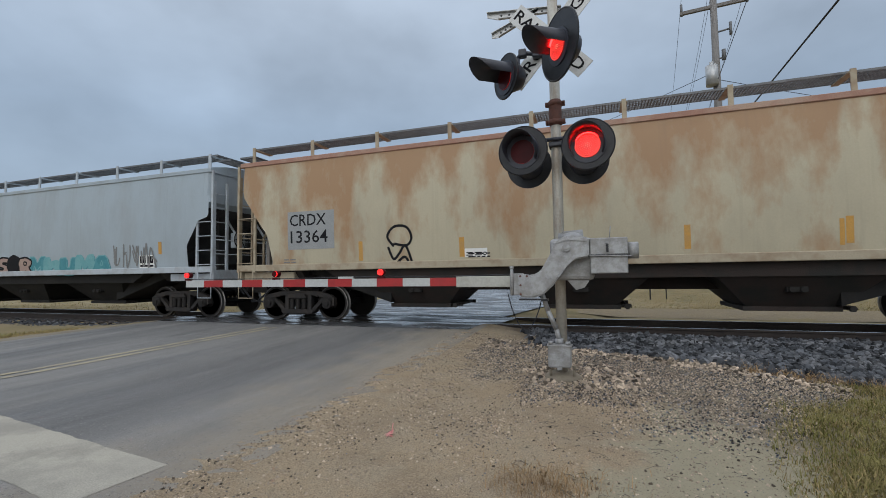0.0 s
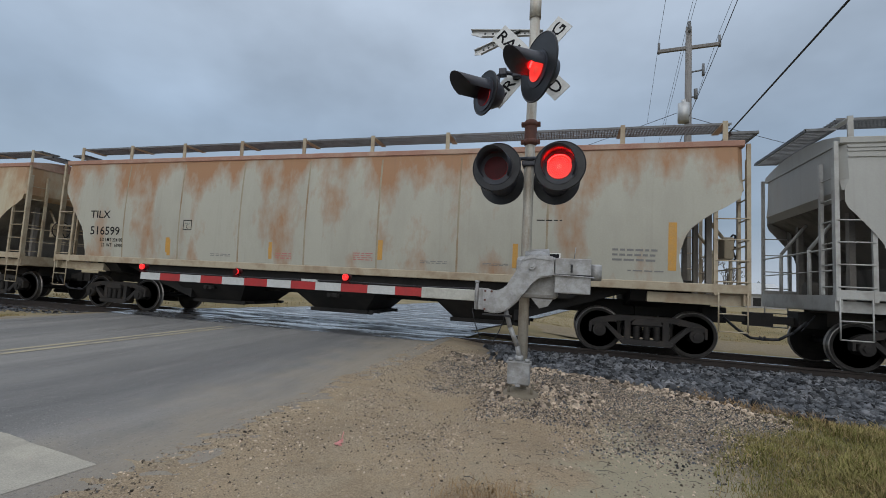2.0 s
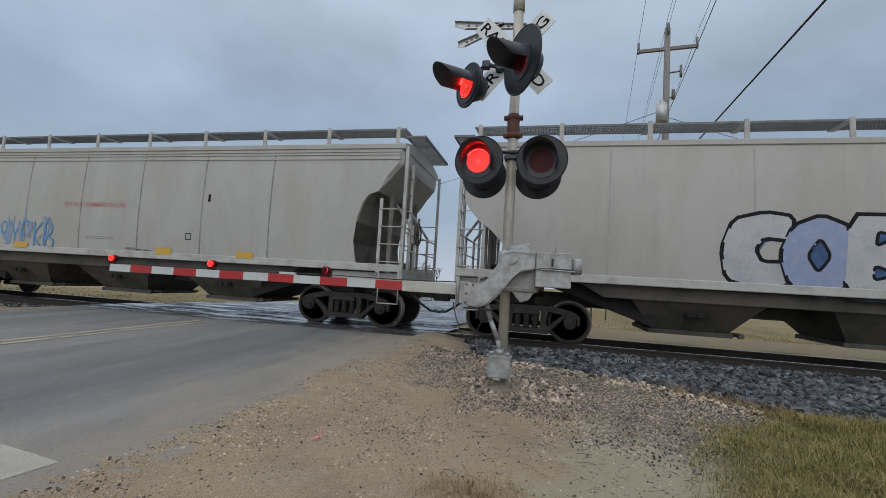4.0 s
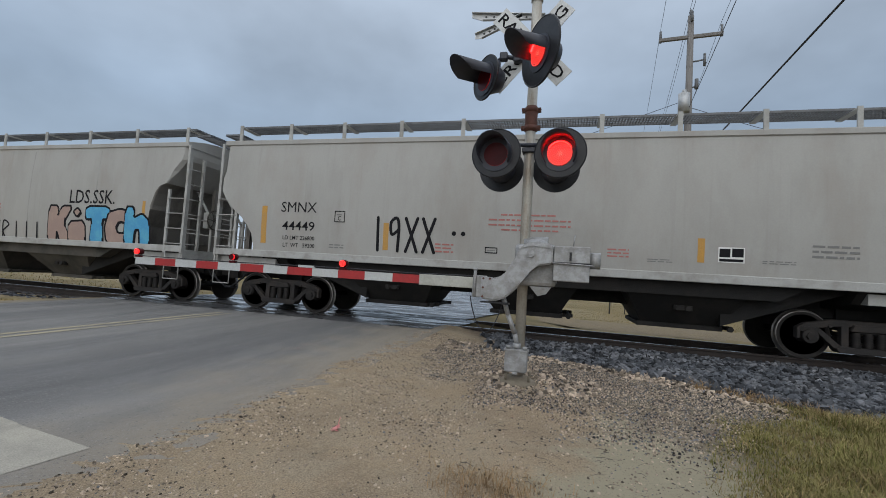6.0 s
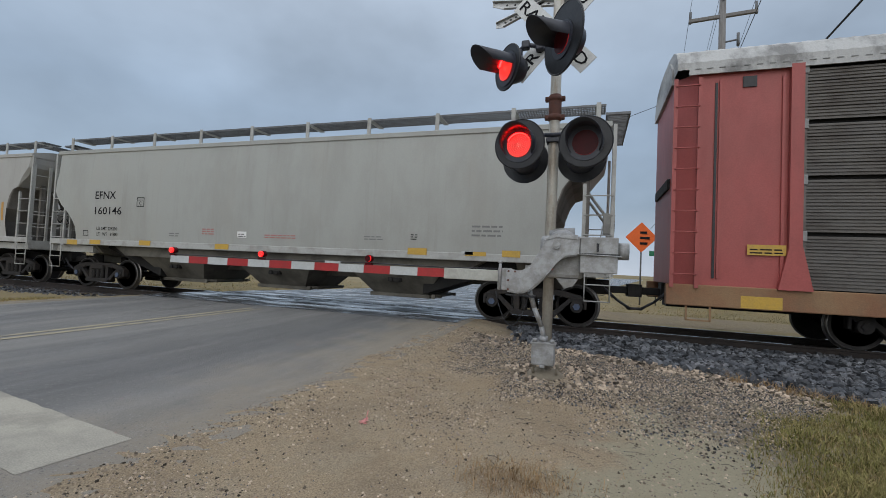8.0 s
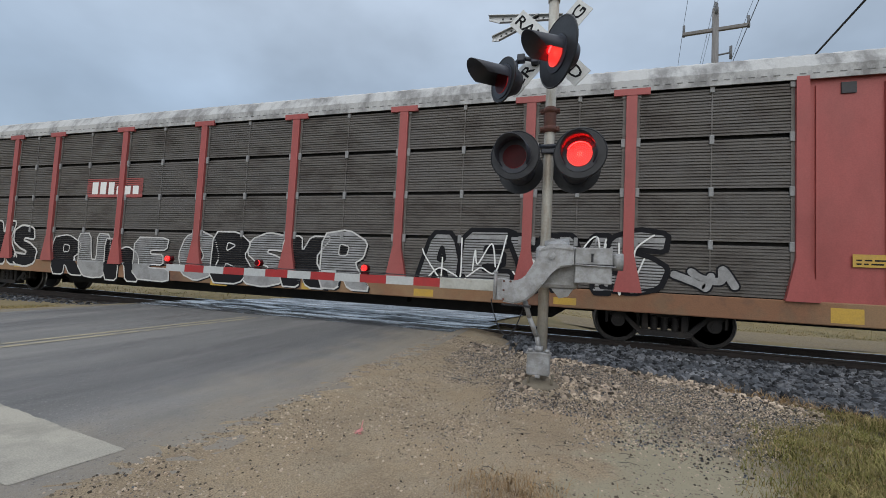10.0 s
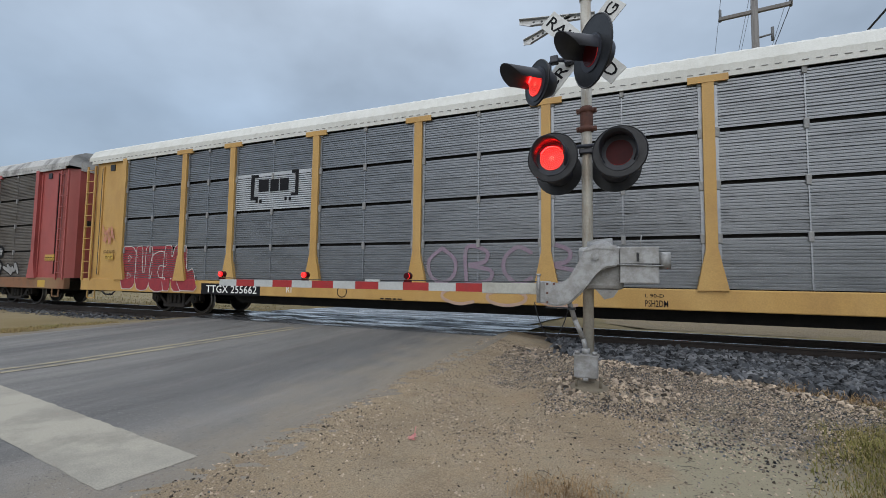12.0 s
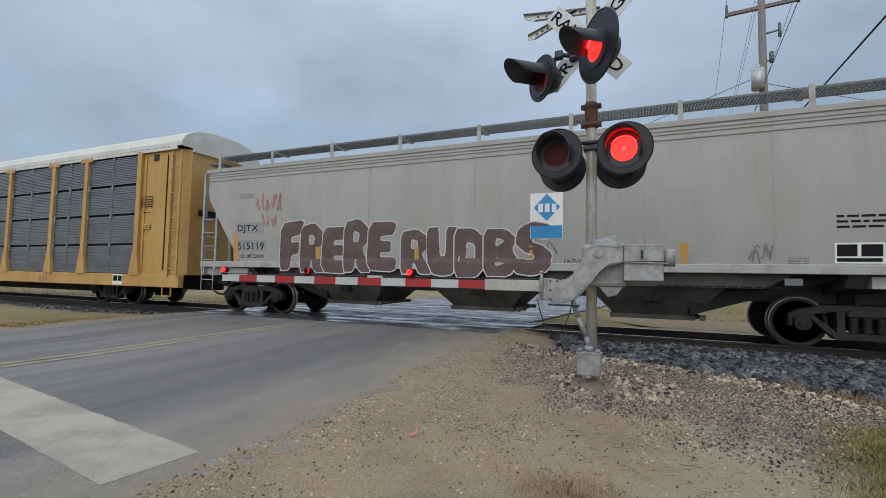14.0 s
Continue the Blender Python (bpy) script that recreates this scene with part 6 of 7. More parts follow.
def rounded(pts, n=6):
    """A polyline through the points, with soft bends."""
    if len(pts) < 3:
        return pts
    out = []
    ext = [pts[0], *pts, pts[-1]]
    for p0, p1, p2, p3 in zip(ext, ext[1:], ext[2:], ext[3:]):
        for i in range(n):
            t = i / n
            out.append(tuple(0.5 * (2 * b + (c - a) * t + (2 * a - 5 * b + 4 * c - d) * t * t + (3 * b - a - 3 * c + d) * t ** 3) for a, b, c, d in zip(p0, p1, p2, p3)))
    return out + [pts[-1]]


def stroke(bm, pts, r, side, lift):
    """A painted line of width 2 r with round ends, on the car side."""
    k = 0
    for (ax, az), (bx, bz) in zip(pts, pts[1:]):
        d = math.hypot(bx - ax, bz - az) or 1e-6
        ux, uz = (bx - ax) / d, (bz - az) / d
        a0 = math.atan2(uz, ux)
        ring = []
        for i in range(6):
            a = a0 + math.pi / 2 + math.pi * i / 5
            ring.append((ax + r * math.cos(a), az + r * math.sin(a)))
        for i in range(6):
            a = a0 - math.pi / 2 + math.pi * i / 5
            ring.append((bx + r * math.cos(a), bz + r * math.sin(a)))
        bm.faces.new([bm.verts.new((px, -(side(pz) + lift + 0.00012 * (k % 9)), pz)) for px, pz in ring])
        k += 1


def graffiti(car, x, z, w, h, fills, outline, style, seed, side, label, r):
    """Spray-painted letter forms: fat strokes over a wider outline."""
    face = side if callable(side) else (lambda zz: side)
    rnd = random.Random(seed)
    n = len(style)
    cell = w / n
    strokes = []
    for i, ch in enumerate(style):
        if ch == "~":
            lines = []
            for _ in range(2):
                p = [(rnd.uniform(-0.1, 0.4), rnd.random())]
                for _ in range(4):
                    p.append((min(1.1, p[-1][0] + rnd.uniform(0.0, 0.45)), rnd.random()))
                lines.append(p)
        else:
            lines = STROKES[ch]
        for ln in lines:
            ln = [(x + cell * (i + 0.1 + 0.8 * px), z + r * 0.6 + (h - 1.2 * r) * pz) for px, pz in ln]
            strokes.append((i, rounded(ln)))
    if outline is not None:
        bm = B()
        for i, ln in strokes:
            stroke(bm, ln, r + 0.032, face, 0.004 + 0.0026 * i)
        part("outline", bm, outline, car)["kind"] = "stuff"
    for k, mt in enumerate(fills):
        mine = [(i, ln) for i, ln in strokes if i % len(fills) == k]
        if not mine:
            continue
        bm = B()
        for i, ln in mine:
            stroke(bm, ln, r, face, 0.0054 + 0.0026 * i)
        part("graffiti", bm, mt, car, label)["kind"] = "stuff"


GLYPHS = {
    "A": [(0, 0), (0.26, 1), (0.72, 1), (1.02, 0), (0.68, 0), (0.6, 0.24), (0.42, 0.24), (0.35, 0)],
    "B": [(0, 0), (0, 1), (0.65, 1), (0.97, 0.78), (0.82, 0.55), (1.03, 0.3), (0.75, 0)],
    "C": [(1, 0.95), (0.6, 1), (0.15, 0.9), (0, 0.5), (0.1, 0.1), (0.5, 0), (1.02, 0.06), (0.97, 0.36), (0.6, 0.35), (0.5, 0.5), (0.6, 0.65), (1, 0.62)],
    "D": [(0, 0), (0, 1), (0.6, 1), (1.0, 0.74), (1.02, 0.3), (0.66, 0)],
    "E": [(0, 0.03), (0.04, 1), (1.03, 1), (0.96, 0.72), (0.5, 0.7), (0.5, 0.62), (0.86, 0.62), (0.86, 0.38), (0.5, 0.38), (0.5, 0.3), (1.04, 0.3), (1.04, 0)],
    "F": [(0, 0), (0, 0.98), (1.0, 1.05), (0.95, 0.74), (0.48, 0.68), (0.48, 0.58), (0.82, 0.6), (0.8, 0.34), (0.48, 0.3), (0.46, 0)],
    "I": [(0.12, 0), (0.1, 0.62), (0.82, 0.66), (0.9, 0)],
    "K": [(0, 0), (0, 1), (0.42, 1), (0.44, 0.7), (0.62, 1), (1.08, 1), (0.72, 0.56), (1.12, 0), (0.6, 0), (0.43, 0.32), (0.42, 0)],
    "L": [(0, 1), (0.42, 1), (0.44, 0.42), (0.8, 0.5), (1.12, 0), (0, 0)],
    "M": [(0, 0), (0.03, 1), (0.34, 1), (0.5, 0.62), (0.66, 1), (0.97, 1), (1.03, 0), (0.72, 0), (0.7, 0.5), (0.5, 0.2), (0.32, 0.5), (0.3, 0)],
    "N": [(0, 0), (0, 1), (0.34, 1), (0.37, 0.72), (0.7, 0.84), (1.02, 0.66), (1.06, 0), (0.66, 0), (0.62, 0.42), (0.45, 0.42), (0.4, 0)],
    "O": [(0.5, 1.05), (0.12, 0.9), (-0.04, 0.5), (0.12, 0.1), (0.5, -0.03), (0.9, 0.1), (1.06, 0.5), (0.9, 0.9)],
    "R": [(0, 0), (0, 0.95), (0.55, 1.03), (0.96, 0.82), (0.88, 0.55), (0.7, 0.45), (1.08, 0), (0.62, 0), (0.45, 0.28), (0.4, 0)],
    "S": [(1, 0.95), (0.5, 1.02), (0.1, 0.88), (0.02, 0.6), (0.28, 0.44), (0.55, 0.38), (0.5, 0.3), (0.02, 0.34), (0, 0.05), (0.5, 0), (0.92, 0.1), (1.04, 0.42), (0.76, 0.58), (0.5, 0.64), (0.55, 0.7), (0.97, 0.66)],
    "T": [(0, 1), (1.02, 1), (1.04, 0.68), (0.74, 0.68), (0.82, 0), (0.22, 0), (0.3, 0.68), (0, 0.66)],
    "U": [(0, 1), (0.4, 1.02), (0.43, 0.42), (0.58, 0.42), (0.62, 1.02), (1.02, 1), (1.02, 0.3), (0.82, 0.03), (0.5, 0), (0.2, 0.03), (0, 0.3)],
    "Y": [(0, 1), (0.38, 1), (0.5, 0.7), (0.66, 1), (1.06, 1), (0.74, 0.42), (0.68, 0), (0.2, 0), (0.3, 0.4)],
}
EYES = {
    "A": [[(0.43, 0.45), (0.5, 0.75), (0.58, 0.45)]], "B": [[(0.36, 0.62), (0.38, 0.8), (0.6, 0.74)], [(0.36, 0.22), (0.36, 0.4), (0.64, 0.3)]],
    "D": [[(0.36, 0.3), (0.38, 0.72), (0.62, 0.66), (0.62, 0.36)]], "O": [[(0.5, 0.74), (0.34, 0.5), (0.5, 0.28), (0.66, 0.5)]], "R": [[(0.36, 0.58), (0.38, 0.78), (0.58, 0.74), (0.54, 0.58)]],
    "I": [[(0.46, 0.74), (0.28, 0.88), (0.46, 1.0), (0.64, 0.88)]],
}


def piece(car, x, z, w, h, text, fills, line, side, label, lw=0.02, lean=0.0, eye=None, shade=None):
    """Painted block letters, overlapping from one end: a flat filled form each, its eye, its outline, a shadow edge."""
    cell = w / len(text)

    def flat(pts, mt, lift, name, note=""):
        bm = B()
        bm.faces.new([bm.verts.new((px, 0, pz)) for px, pz in pts])
        bm.normal_update()
        bmesh.ops.triangulate(bm, faces=bm.faces[:])
        low, high = min(p[1] for p in pts), max(p[1] for p in pts)
        cuts = [q * 0.1 for q in range(5, 40) if low < q * 0.1 < high]
        for cz in cuts + [c for c in (1.07, 1.08) if low < c < high]:
            bmesh.ops.bisect_plane(bm, geom=bm.verts[:] + bm.edges[:] + bm.faces[:], plane_co=(0, 0, cz), plane_no=(0, 0, 1))
        if side is step_side:
            slotted(bm)
        for v in bm.verts:
            v.co.y = -side(v.co.z) - lift
        for f in bm.faces:
            f.normal_update()
            if f.normal.y > 0:
                f.normal_flip()
        part(name, bm, mt, car, note)["kind"] = "stuff"

    def soft(pts):
        out = []
        for p, q in zip(pts, pts[1:] + pts[:1]):
            out += [(p[0] * 0.84 + q[0] * 0.16, p[1] * 0.84 + q[1] * 0.16), (p[0] * 0.16 + q[0] * 0.84, p[1] * 0.16 + q[1] * 0.84)]
        return out

    for i, ch in enumerate(text):
        wob = 0.05 * math.sin(i * 2.3 + x)
        at = lambda p: (x + cell * (i + p[0] * 1.16 - 0.06) + lean * h * p[1], z + h * (p[1] * (1 + wob) + 0.03 * math.cos(i * 1.7)))
        lift = 0.004 + 0.0019 * i
        forms = [soft([at(p) for p in GLYPHS[ch]])]
        eyes = [soft(soft([at(p) for p in e])) for e in EYES.get(ch, ())]
        if ch == "I":
            forms, eyes = forms + eyes, []
        for pts in forms:
            if shade is not None:
                flat([(px + 0.05, pz - 0.04) for px, pz in pts], shade, lift - 0.0006, "shadow")
            flat(pts, fills[i % len(fills)], lift, "graffiti", label)
            bm = B()
            stroke(bm, pts + pts[:1], lw, side, lift + 0.0006)
            part("outline", bm, line, car)["kind"] = "stuff"
        for pts in eyes:
            if eye is not None:
                flat(pts, eye, lift + 0.0004, "graffiti_eye")
            bm = B()
            stroke(bm, pts + pts[:1], lw * 0.8, side, lift + 0.0006)
            part("outline", bm, line, car)["kind"] = "stuff"


step_side = lambda zz: 1.588 if zz < 1.075 else 1.553


def tag_side(zz):
    """The body side, and the sill that stands a little proud below it."""
    return max(hopper_side(zz), 1.578 if zz < 1.51 else 0.0)


def diamond(car, x, z, a, b, material, side):
    bm = B()
    bm.faces.new([bm.verts.new((px, -side(pz) - 0.016, pz)) for px, pz in ((x - a, z), (x, z - b), (x + a, z), (x, z + b))])
    return part("logo_shape", bm, material, car)


piece(car_a, 0.9, 1.36, 3.89, 0.56, "MNUMA", (TEAL, PALETEAL), PALETEAL, hopper_side, "teal graffiti lettering", 0.018, 0.15, None, TEAL)
piece(car_a, -0.85, 1.36, 1.9, 0.62, "SOR", (SPRAYTAN, INK), INK, hopper_side, "black and tan graffiti letters", 0.03)
plate("decal", 6.09, 1.5, 0.6, 0.37, WHITEINK, car_a, hopper_side, 0.005)
plate("decal", 6.12, 1.64, 0.24, 0.21, INK, car_a, hopper_side, 0.008)
plate("decal", 6.4, 1.63, 0.26, 0.21, INK, car_a, hopper_side, 0.008)
plate("decal", 6.12, 1.53, 0.54, 0.06, INK, car_a, hopper_side, 0.008)
plate("decal", 6.88, 1.89, 0.13, 0.36, STRIPE, car_a, hopper_side, 0.005)
graffiti(car_a, 4.97, 1.45, 1.89, 0.78, (GREYINK,), None, '~~~~~', 8, hopper_side, "thin grey scrawl", 0.025)
plate("patch", -7.22, 1.87, 1.39, 0.97, PATCHGREY, car_b, hopper_side, 0.004)
letters("lettering", "CRDX", 0.3, -7.15, 2.47, INK, car_b, side=hopper_side, width=1.09)
letters("lettering", "13364", 0.32, -7.13, 2.03, INK, car_b, side=hopper_side, width=1.11)
plate("decal", -2.47, 1.56, 0.52, 0.19, WHITEINK, car_b, hopper_side, 0.005)
bars("small_writing", -2.43, 1.59, 0.45, 0.11, 2, INK, car_b, hopper_side)
plate("stripe", -5.15, 1.54, 0.11, 0.47, STRIPE, car_b, hopper_side, 0.005)
plate("stripe", -2.59, 1.57, 0.12, 0.44, STRIPE, car_b, hopper_side, 0.005)
plate("stripe", 1.91, 1.6, 0.11, 0.46, STRIPE, car_b, hopper_side, 0.005)
plate("stripe", 4.4, 1.62, 0.11, 0.47, STRIPE, car_b, hopper_side, 0.005)
plate("stripe", 7.39, 1.64, 0.12, 0.91, STRIPE, car_b, hopper_side, 0.005)
plate("stripe", 4.31, 1.59, 0.07, 0.46, STRIPE, car_b, hopper_side, 0.005)
plate("stripe", -0.42, 1.58, 0.08, 0.42, STRIPE, car_b, hopper_side, 0.005)
plate("decal", 5.08, 1.64, 0.47, 0.34, WHITEINK, car_b, hopper_side, 0.005)
plate("decal", 5.1, 1.75, 0.19, 0.19, INK, car_b, hopper_side, 0.008)
plate("decal", 5.33, 1.75, 0.2, 0.19, INK, car_b, hopper_side, 0.008)
plate("decal", 5.11, 1.66, 0.42, 0.06, INK, car_b, hopper_side, 0.008)
bars("small_writing", -2.39, 1.55, 0.5, 0.14, 2, INK, car_b, hopper_side)
bars("small_writing", -7.36, 1.53, 0.41, 0.14, 2, GREYINK, car_b, hopper_side)
graffiti(car_b, -4.46, 1.41, 0.79, 0.93, (INK,), None, '@', 2, hopper_side, "thin black looped tag", 0.03)
letters("lettering", "TILX", 0.21, -7.6, 2.58, INK, car_c, side=hopper_side, width=0.74)
letters("lettering", "516599", 0.24, -7.55, 2.1, INK, car_c, side=hopper_side, width=1.08)
letters("lettering", "LD LMT 224100", 0.1, -7.16, 1.92, INK, car_c, side=hopper_side, width=0.81)
letters("lettering", "LT  WT   61900", 0.1, -7.12, 1.77, INK, car_c, side=hopper_side, width=0.78)
frame_plate("decal_frame", -4.28, 2.29, 0.28, 0.27, 0.02, INK, car_c, hopper_side)
bars("small_writing", -4.23, 2.46, 0.17, 0.06, 1, GREYINK, car_c, hopper_side)
letters("lettering", "C", 0.11, -4.18, 2.33, INK, car_c, side=hopper_side, width=0.08)
plate("stripe", -4.83, 1.68, 0.13, 0.4, STRIPE, car_c, hopper_side, 0.005)
plate("stripe", 1.36, 1.7, 0.12, 0.46, STRIPE, car_c, hopper_side, 0.005)
plate("stripe", -1.59, 1.62, 0.1, 0.42, STRIPE, car_c, hopper_side, 0.005)
plate("stripe", -4.78, 1.6, 0.11, 0.43, STRIPE, car_c, hopper_side, 0.005)
plate("stripe", 4.47, 1.64, 0.11, 0.52, STRIPE, car_c, hopper_side, 0.005)
plate("stripe", 7.48, 1.72, 0.15, 0.94, STRIPE, car_c, hopper_side, 0.005)
bars("small_writing", -3.35, 1.64, 0.62, 0.08, 2, GREYINK, car_c, hopper_side)
bars("small_writing", 0.74, 1.68, 0.5, 0.2, 4, REDINK, car_c, hopper_side)
bars("small_writing", 2.41, 1.67, 0.62, 0.08, 2, GREYINK, car_c, hopper_side)
bars("small_writing", 3.83, 1.68, 0.55, 0.06, 2, GREYINK, car_c, hopper_side)
bars("small_writing", -1.38, 1.64, 0.45, 0.17, 3, REDINK, car_c, hopper_side)
bars("small_writing", 6.46, 1.88, 0.83, 0.3, 3, GREYINK, car_c, hopper_side)
bars("small_writing", 6.75, 1.68, 0.67, 0.06, 1, GREYINK, car_c, hopper_side)
bars("small_writing", 4.95, 2.66, 0.52, 0.05, 1, INK, car_c, hopper_side)
plate("decal", 5.02, 1.64, 0.44, 0.35, WHITEINK, car_c, hopper_side, 0.005)
plate("decal", 5.04, 1.76, 0.18, 0.2, INK, car_c, hopper_side, 0.008)
plate("decal", 5.24, 1.77, 0.19, 0.2, INK, car_c, hopper_side, 0.008)
plate("decal", 5.05, 1.67, 0.39, 0.06, INK, car_c, hopper_side, 0.008)
letters("lettering", "ITFX", 0.26, -6.06, 2.75, INK, car_d, side=hopper_side, width=0.69)
letters("lettering", "700261", 0.23, -6.07, 2.27, INK, car_d, side=hopper_side, width=1.17)
letters("lettering", "LD LMT 223600", 0.11, -6.02, 1.93, INK, car_d, side=hopper_side, width=0.91)
letters("lettering", "LT WT   62400", 0.11, -6.01, 1.77, INK, car_d, side=hopper_side, width=0.91)
frame_plate("decal_frame", -4.53, 2.53, 0.26, 0.25, 0.02, INK, car_d, hopper_side)
bars("small_writing", -4.48, 2.69, 0.16, 0.05, 1, GREYINK, car_d, hopper_side)
letters("lettering", "C", 0.1, -4.43, 2.57, INK, car_d, side=hopper_side, width=0.08)
letters("lettering", "DO NOT HAMMER ON CAR", 0.13, -1.45, 2.63, REDINK, car_d, side=hopper_side, width=2.06)
graffiti(car_d, -4.2, 1.45, 2.5, 0.72, (SPRAYBLUE,), None, 'E9YEKB', 11, hopper_side, "blue sprayed graffiti", 0.026)
graffiti(car_d, -4.12, 1.5, 2.29, 0.85, (PALEBLUE,), None, '~~~~~', 12, hopper_side, "pale blue sprayed graffiti", 0.022)
plate("reflector", -6.73, 1.41, 0.98, 0.16, REFLECT, car_d, lambda z: 1.579, 0.004)
plate("reflector", -3.16, 1.44, 0.51, 0.17, REFLECT, car_d, lambda z: 1.579, 0.004)
plate("reflector", 1.67, 1.45, 0.48, 0.17, REFLECT, car_d, lambda z: 1.579, 0.004)
plate("reflector", 4.06, 1.46, 0.46, 0.16, REFLECT, car_d, lambda z: 1.579, 0.004)
letters("lettering", "CAUTION", 0.06, 0.69, 1.53, INK, car_d, side=hopper_side, width=0.32)
bars("small_writing", 1.05, 1.53, 0.45, 0.05, 1, INK, car_d, hopper_side)
bars("small_writing", -0.62, 1.78, 0.91, 0.09, 2, GREYINK, car_d, hopper_side)
frame_plate("decal_frame", 2.54, 1.85, 0.17, 0.17, 0.02, INK, car_d, hopper_side)
plate("decal", 3.13, 2.83, 0.07, 0.19, INK, car_d, hopper_side, 0.005)
bars("small_writing", -6.64, 1.68, 0.24, 0.14, 2, GREYINK, car_d, hopper_side)
piece(car_e, -3.14, 1.36, 4.1, 1.45, "COBY", (SPRAYSILVER, PALEBLUE), INK, hopper_side, "grey and pale blue graffiti lettering", 0.035, 0.04, NAVY, NAVY)
piece(car_e, 3.49, 1.38, 3.6, 1.08, "KITCN", (SPRAYTAN, SPRAYTAN, BRIGHTBLUE, SPRAYTAN, BRIGHTBLUE), INK, hopper_side, "tan and blue graffiti lettering", 0.028, 0.02, None, INK)
letters("lettering", "LDS.SSK.", 0.39, 4.24, 2.55, INK, car_e, side=hopper_side, width=1.68)
graffiti(car_e, 1.11, 1.32, 2.15, 0.65, (INK,), None, 'ER111', 23, hopper_side, "thin black tag", 0.022)
plate("stripe", 6.91, 1.7, 0.1, 0.95, STRIPE, car_e, hopper_side, 0.005)
bars("small_writing", 1.02, 2.25, 0.43, 0.3, 3, REDINK, car_e, hopper_side)
letters("lettering", "SMNX", 0.25, -5.89, 2.46, INK, car_f, side=hopper_side, width=0.97, fat=0.0)
letters("lettering", "44449", 0.22, -5.84, 2.02, INK, car_f, side=hopper_side, width=0.89)
letters("lettering", "LD LMT 226800", 0.1, -5.81, 1.79, INK, car_f, side=hopper_side, width=0.87)
letters("lettering", "LT  WT   59200", 0.1, -5.8, 1.61, INK, car_f, side=hopper_side, width=0.87)
frame_plate("decal_frame", -4.43, 2.25, 0.27, 0.27, 0.02, INK, car_f, hopper_side)
bars("small_writing", -4.38, 2.42, 0.16, 0.05, 1, GREYINK, car_f, hopper_side)
letters("lettering", "C", 0.11, -4.34, 2.29, INK, car_f, side=hopper_side, width=0.08)
graffiti(car_f, -3.5, 1.62, 1.63, 0.79, (INK,), None, '19XX', 31, hopper_side, "black sprayed figures and letters", 0.035)
graffiti(car_f, -1.61, 2.01, 0.42, 0.15, (INK,), None, '..', 32, hopper_side, "black dots", 0.05)
bars("small_writing", -0.49, 2.51, 1.18, 0.08, 1, REDINK, car_f, hopper_side)
bars("small_writing", -0.75, 2.4, 1.7, 0.08, 1, REDINK, car_f, hopper_side)
bars("small_writing", -0.75, 2.29, 1.7, 0.08, 1, REDINK, car_f, hopper_side)
bars("small_writing", -0.47, 2.19, 1.18, 0.08, 1, REDINK, car_f, hopper_side)
plate("stripe", -6.44, 1.68, 0.15, 0.92, STRIPE, car_f, hopper_side, 0.005)
plate("stripe", -3.17, 1.65, 0.13, 0.62, STRIPE, car_f, hopper_side, 0.005)
plate("stripe", 3.3, 1.71, 0.12, 0.46, STRIPE, car_f, hopper_side, 0.005)
plate("decal", 3.65, 1.73, 0.44, 0.29, WHITEINK, car_f, hopper_side, 0.005)
plate("decal", 3.67, 1.83, 0.18, 0.16, INK, car_f, hopper_side, 0.008)
plate("decal", 3.88, 1.84, 0.19, 0.16, INK, car_f, hopper_side, 0.008)
plate("decal", 3.67, 1.75, 0.4, 0.05, INK, car_f, hopper_side, 0.008)
bars("small_writing", 5.15, 1.89, 0.71, 0.28, 3, GREYINK, car_f, hopper_side)
bars("small_writing", -4.54, 1.64, 0.38, 0.12, 2, GREYINK, car_f, hopper_side)
bars("small_writing", 2.42, 1.68, 0.45, 0.08, 2, GREYINK, car_f, hopper_side)
bars("small_writing", 4.38, 1.74, 0.53, 0.08, 2, GREYINK, car_f, hopper_side)
bars("small_writing", 1.68, 1.74, 0.4, 0.2, 3, REDINK, car_f, hopper_side)
bars("small_writing", -1.92, 1.66, 0.42, 0.24, 3, REDINK, car_f, hopper_side)
frame_plate("decal_frame", -0.8, 1.69, 0.27, 0.13, 0.02, INK, car_f, hopper_side)
bars("small_writing", -0.76, 1.71, 0.19, 0.07, 2, GREYINK, car_f, hopper_side)
plate("stripe", 6.4, 2.03, 0.12, 0.62, STRIPE, car_f, hopper_side, 0.005)
letters("lettering", "EFNX", 0.23, -6.4, 2.73, INK, car_g, side=hopper_side, width=0.87)
letters("lettering", "160146", 0.23, -6.38, 2.26, INK, car_g, side=hopper_side, width=1.12)
letters("lettering", "LD LMT 224200", 0.1, -6.29, 1.79, INK, car_g, side=hopper_side, width=0.87)
letters("lettering", "LT   WT   61800", 0.1, -6.28, 1.62, INK, car_g, side=hopper_side, width=0.87)
frame_plate("decal_frame", -4.66, 2.5, 0.29, 0.27, 0.02, INK, car_g, hopper_side)
bars("small_writing", -4.61, 2.68, 0.18, 0.05, 1, GREYINK, car_g, hopper_side)
letters("lettering", "C", 0.11, -4.56, 2.54, INK, car_g, side=hopper_side, width=0.09)
plate("reflector", -7.57, 1.32, 0.47, 0.15, REFLECT, car_g, lambda z: 1.579, 0.004)
plate("reflector", -4.49, 1.38, 0.45, 0.14, REFLECT, car_g, lambda z: 1.579, 0.004)
plate("reflector", -1.69, 1.36, 0.47, 0.14, REFLECT, car_g, lambda z: 1.579, 0.004)
plate("reflector", 3.95, 1.42, 0.47, 0.15, REFLECT, car_g, lambda z: 1.579, 0.004)
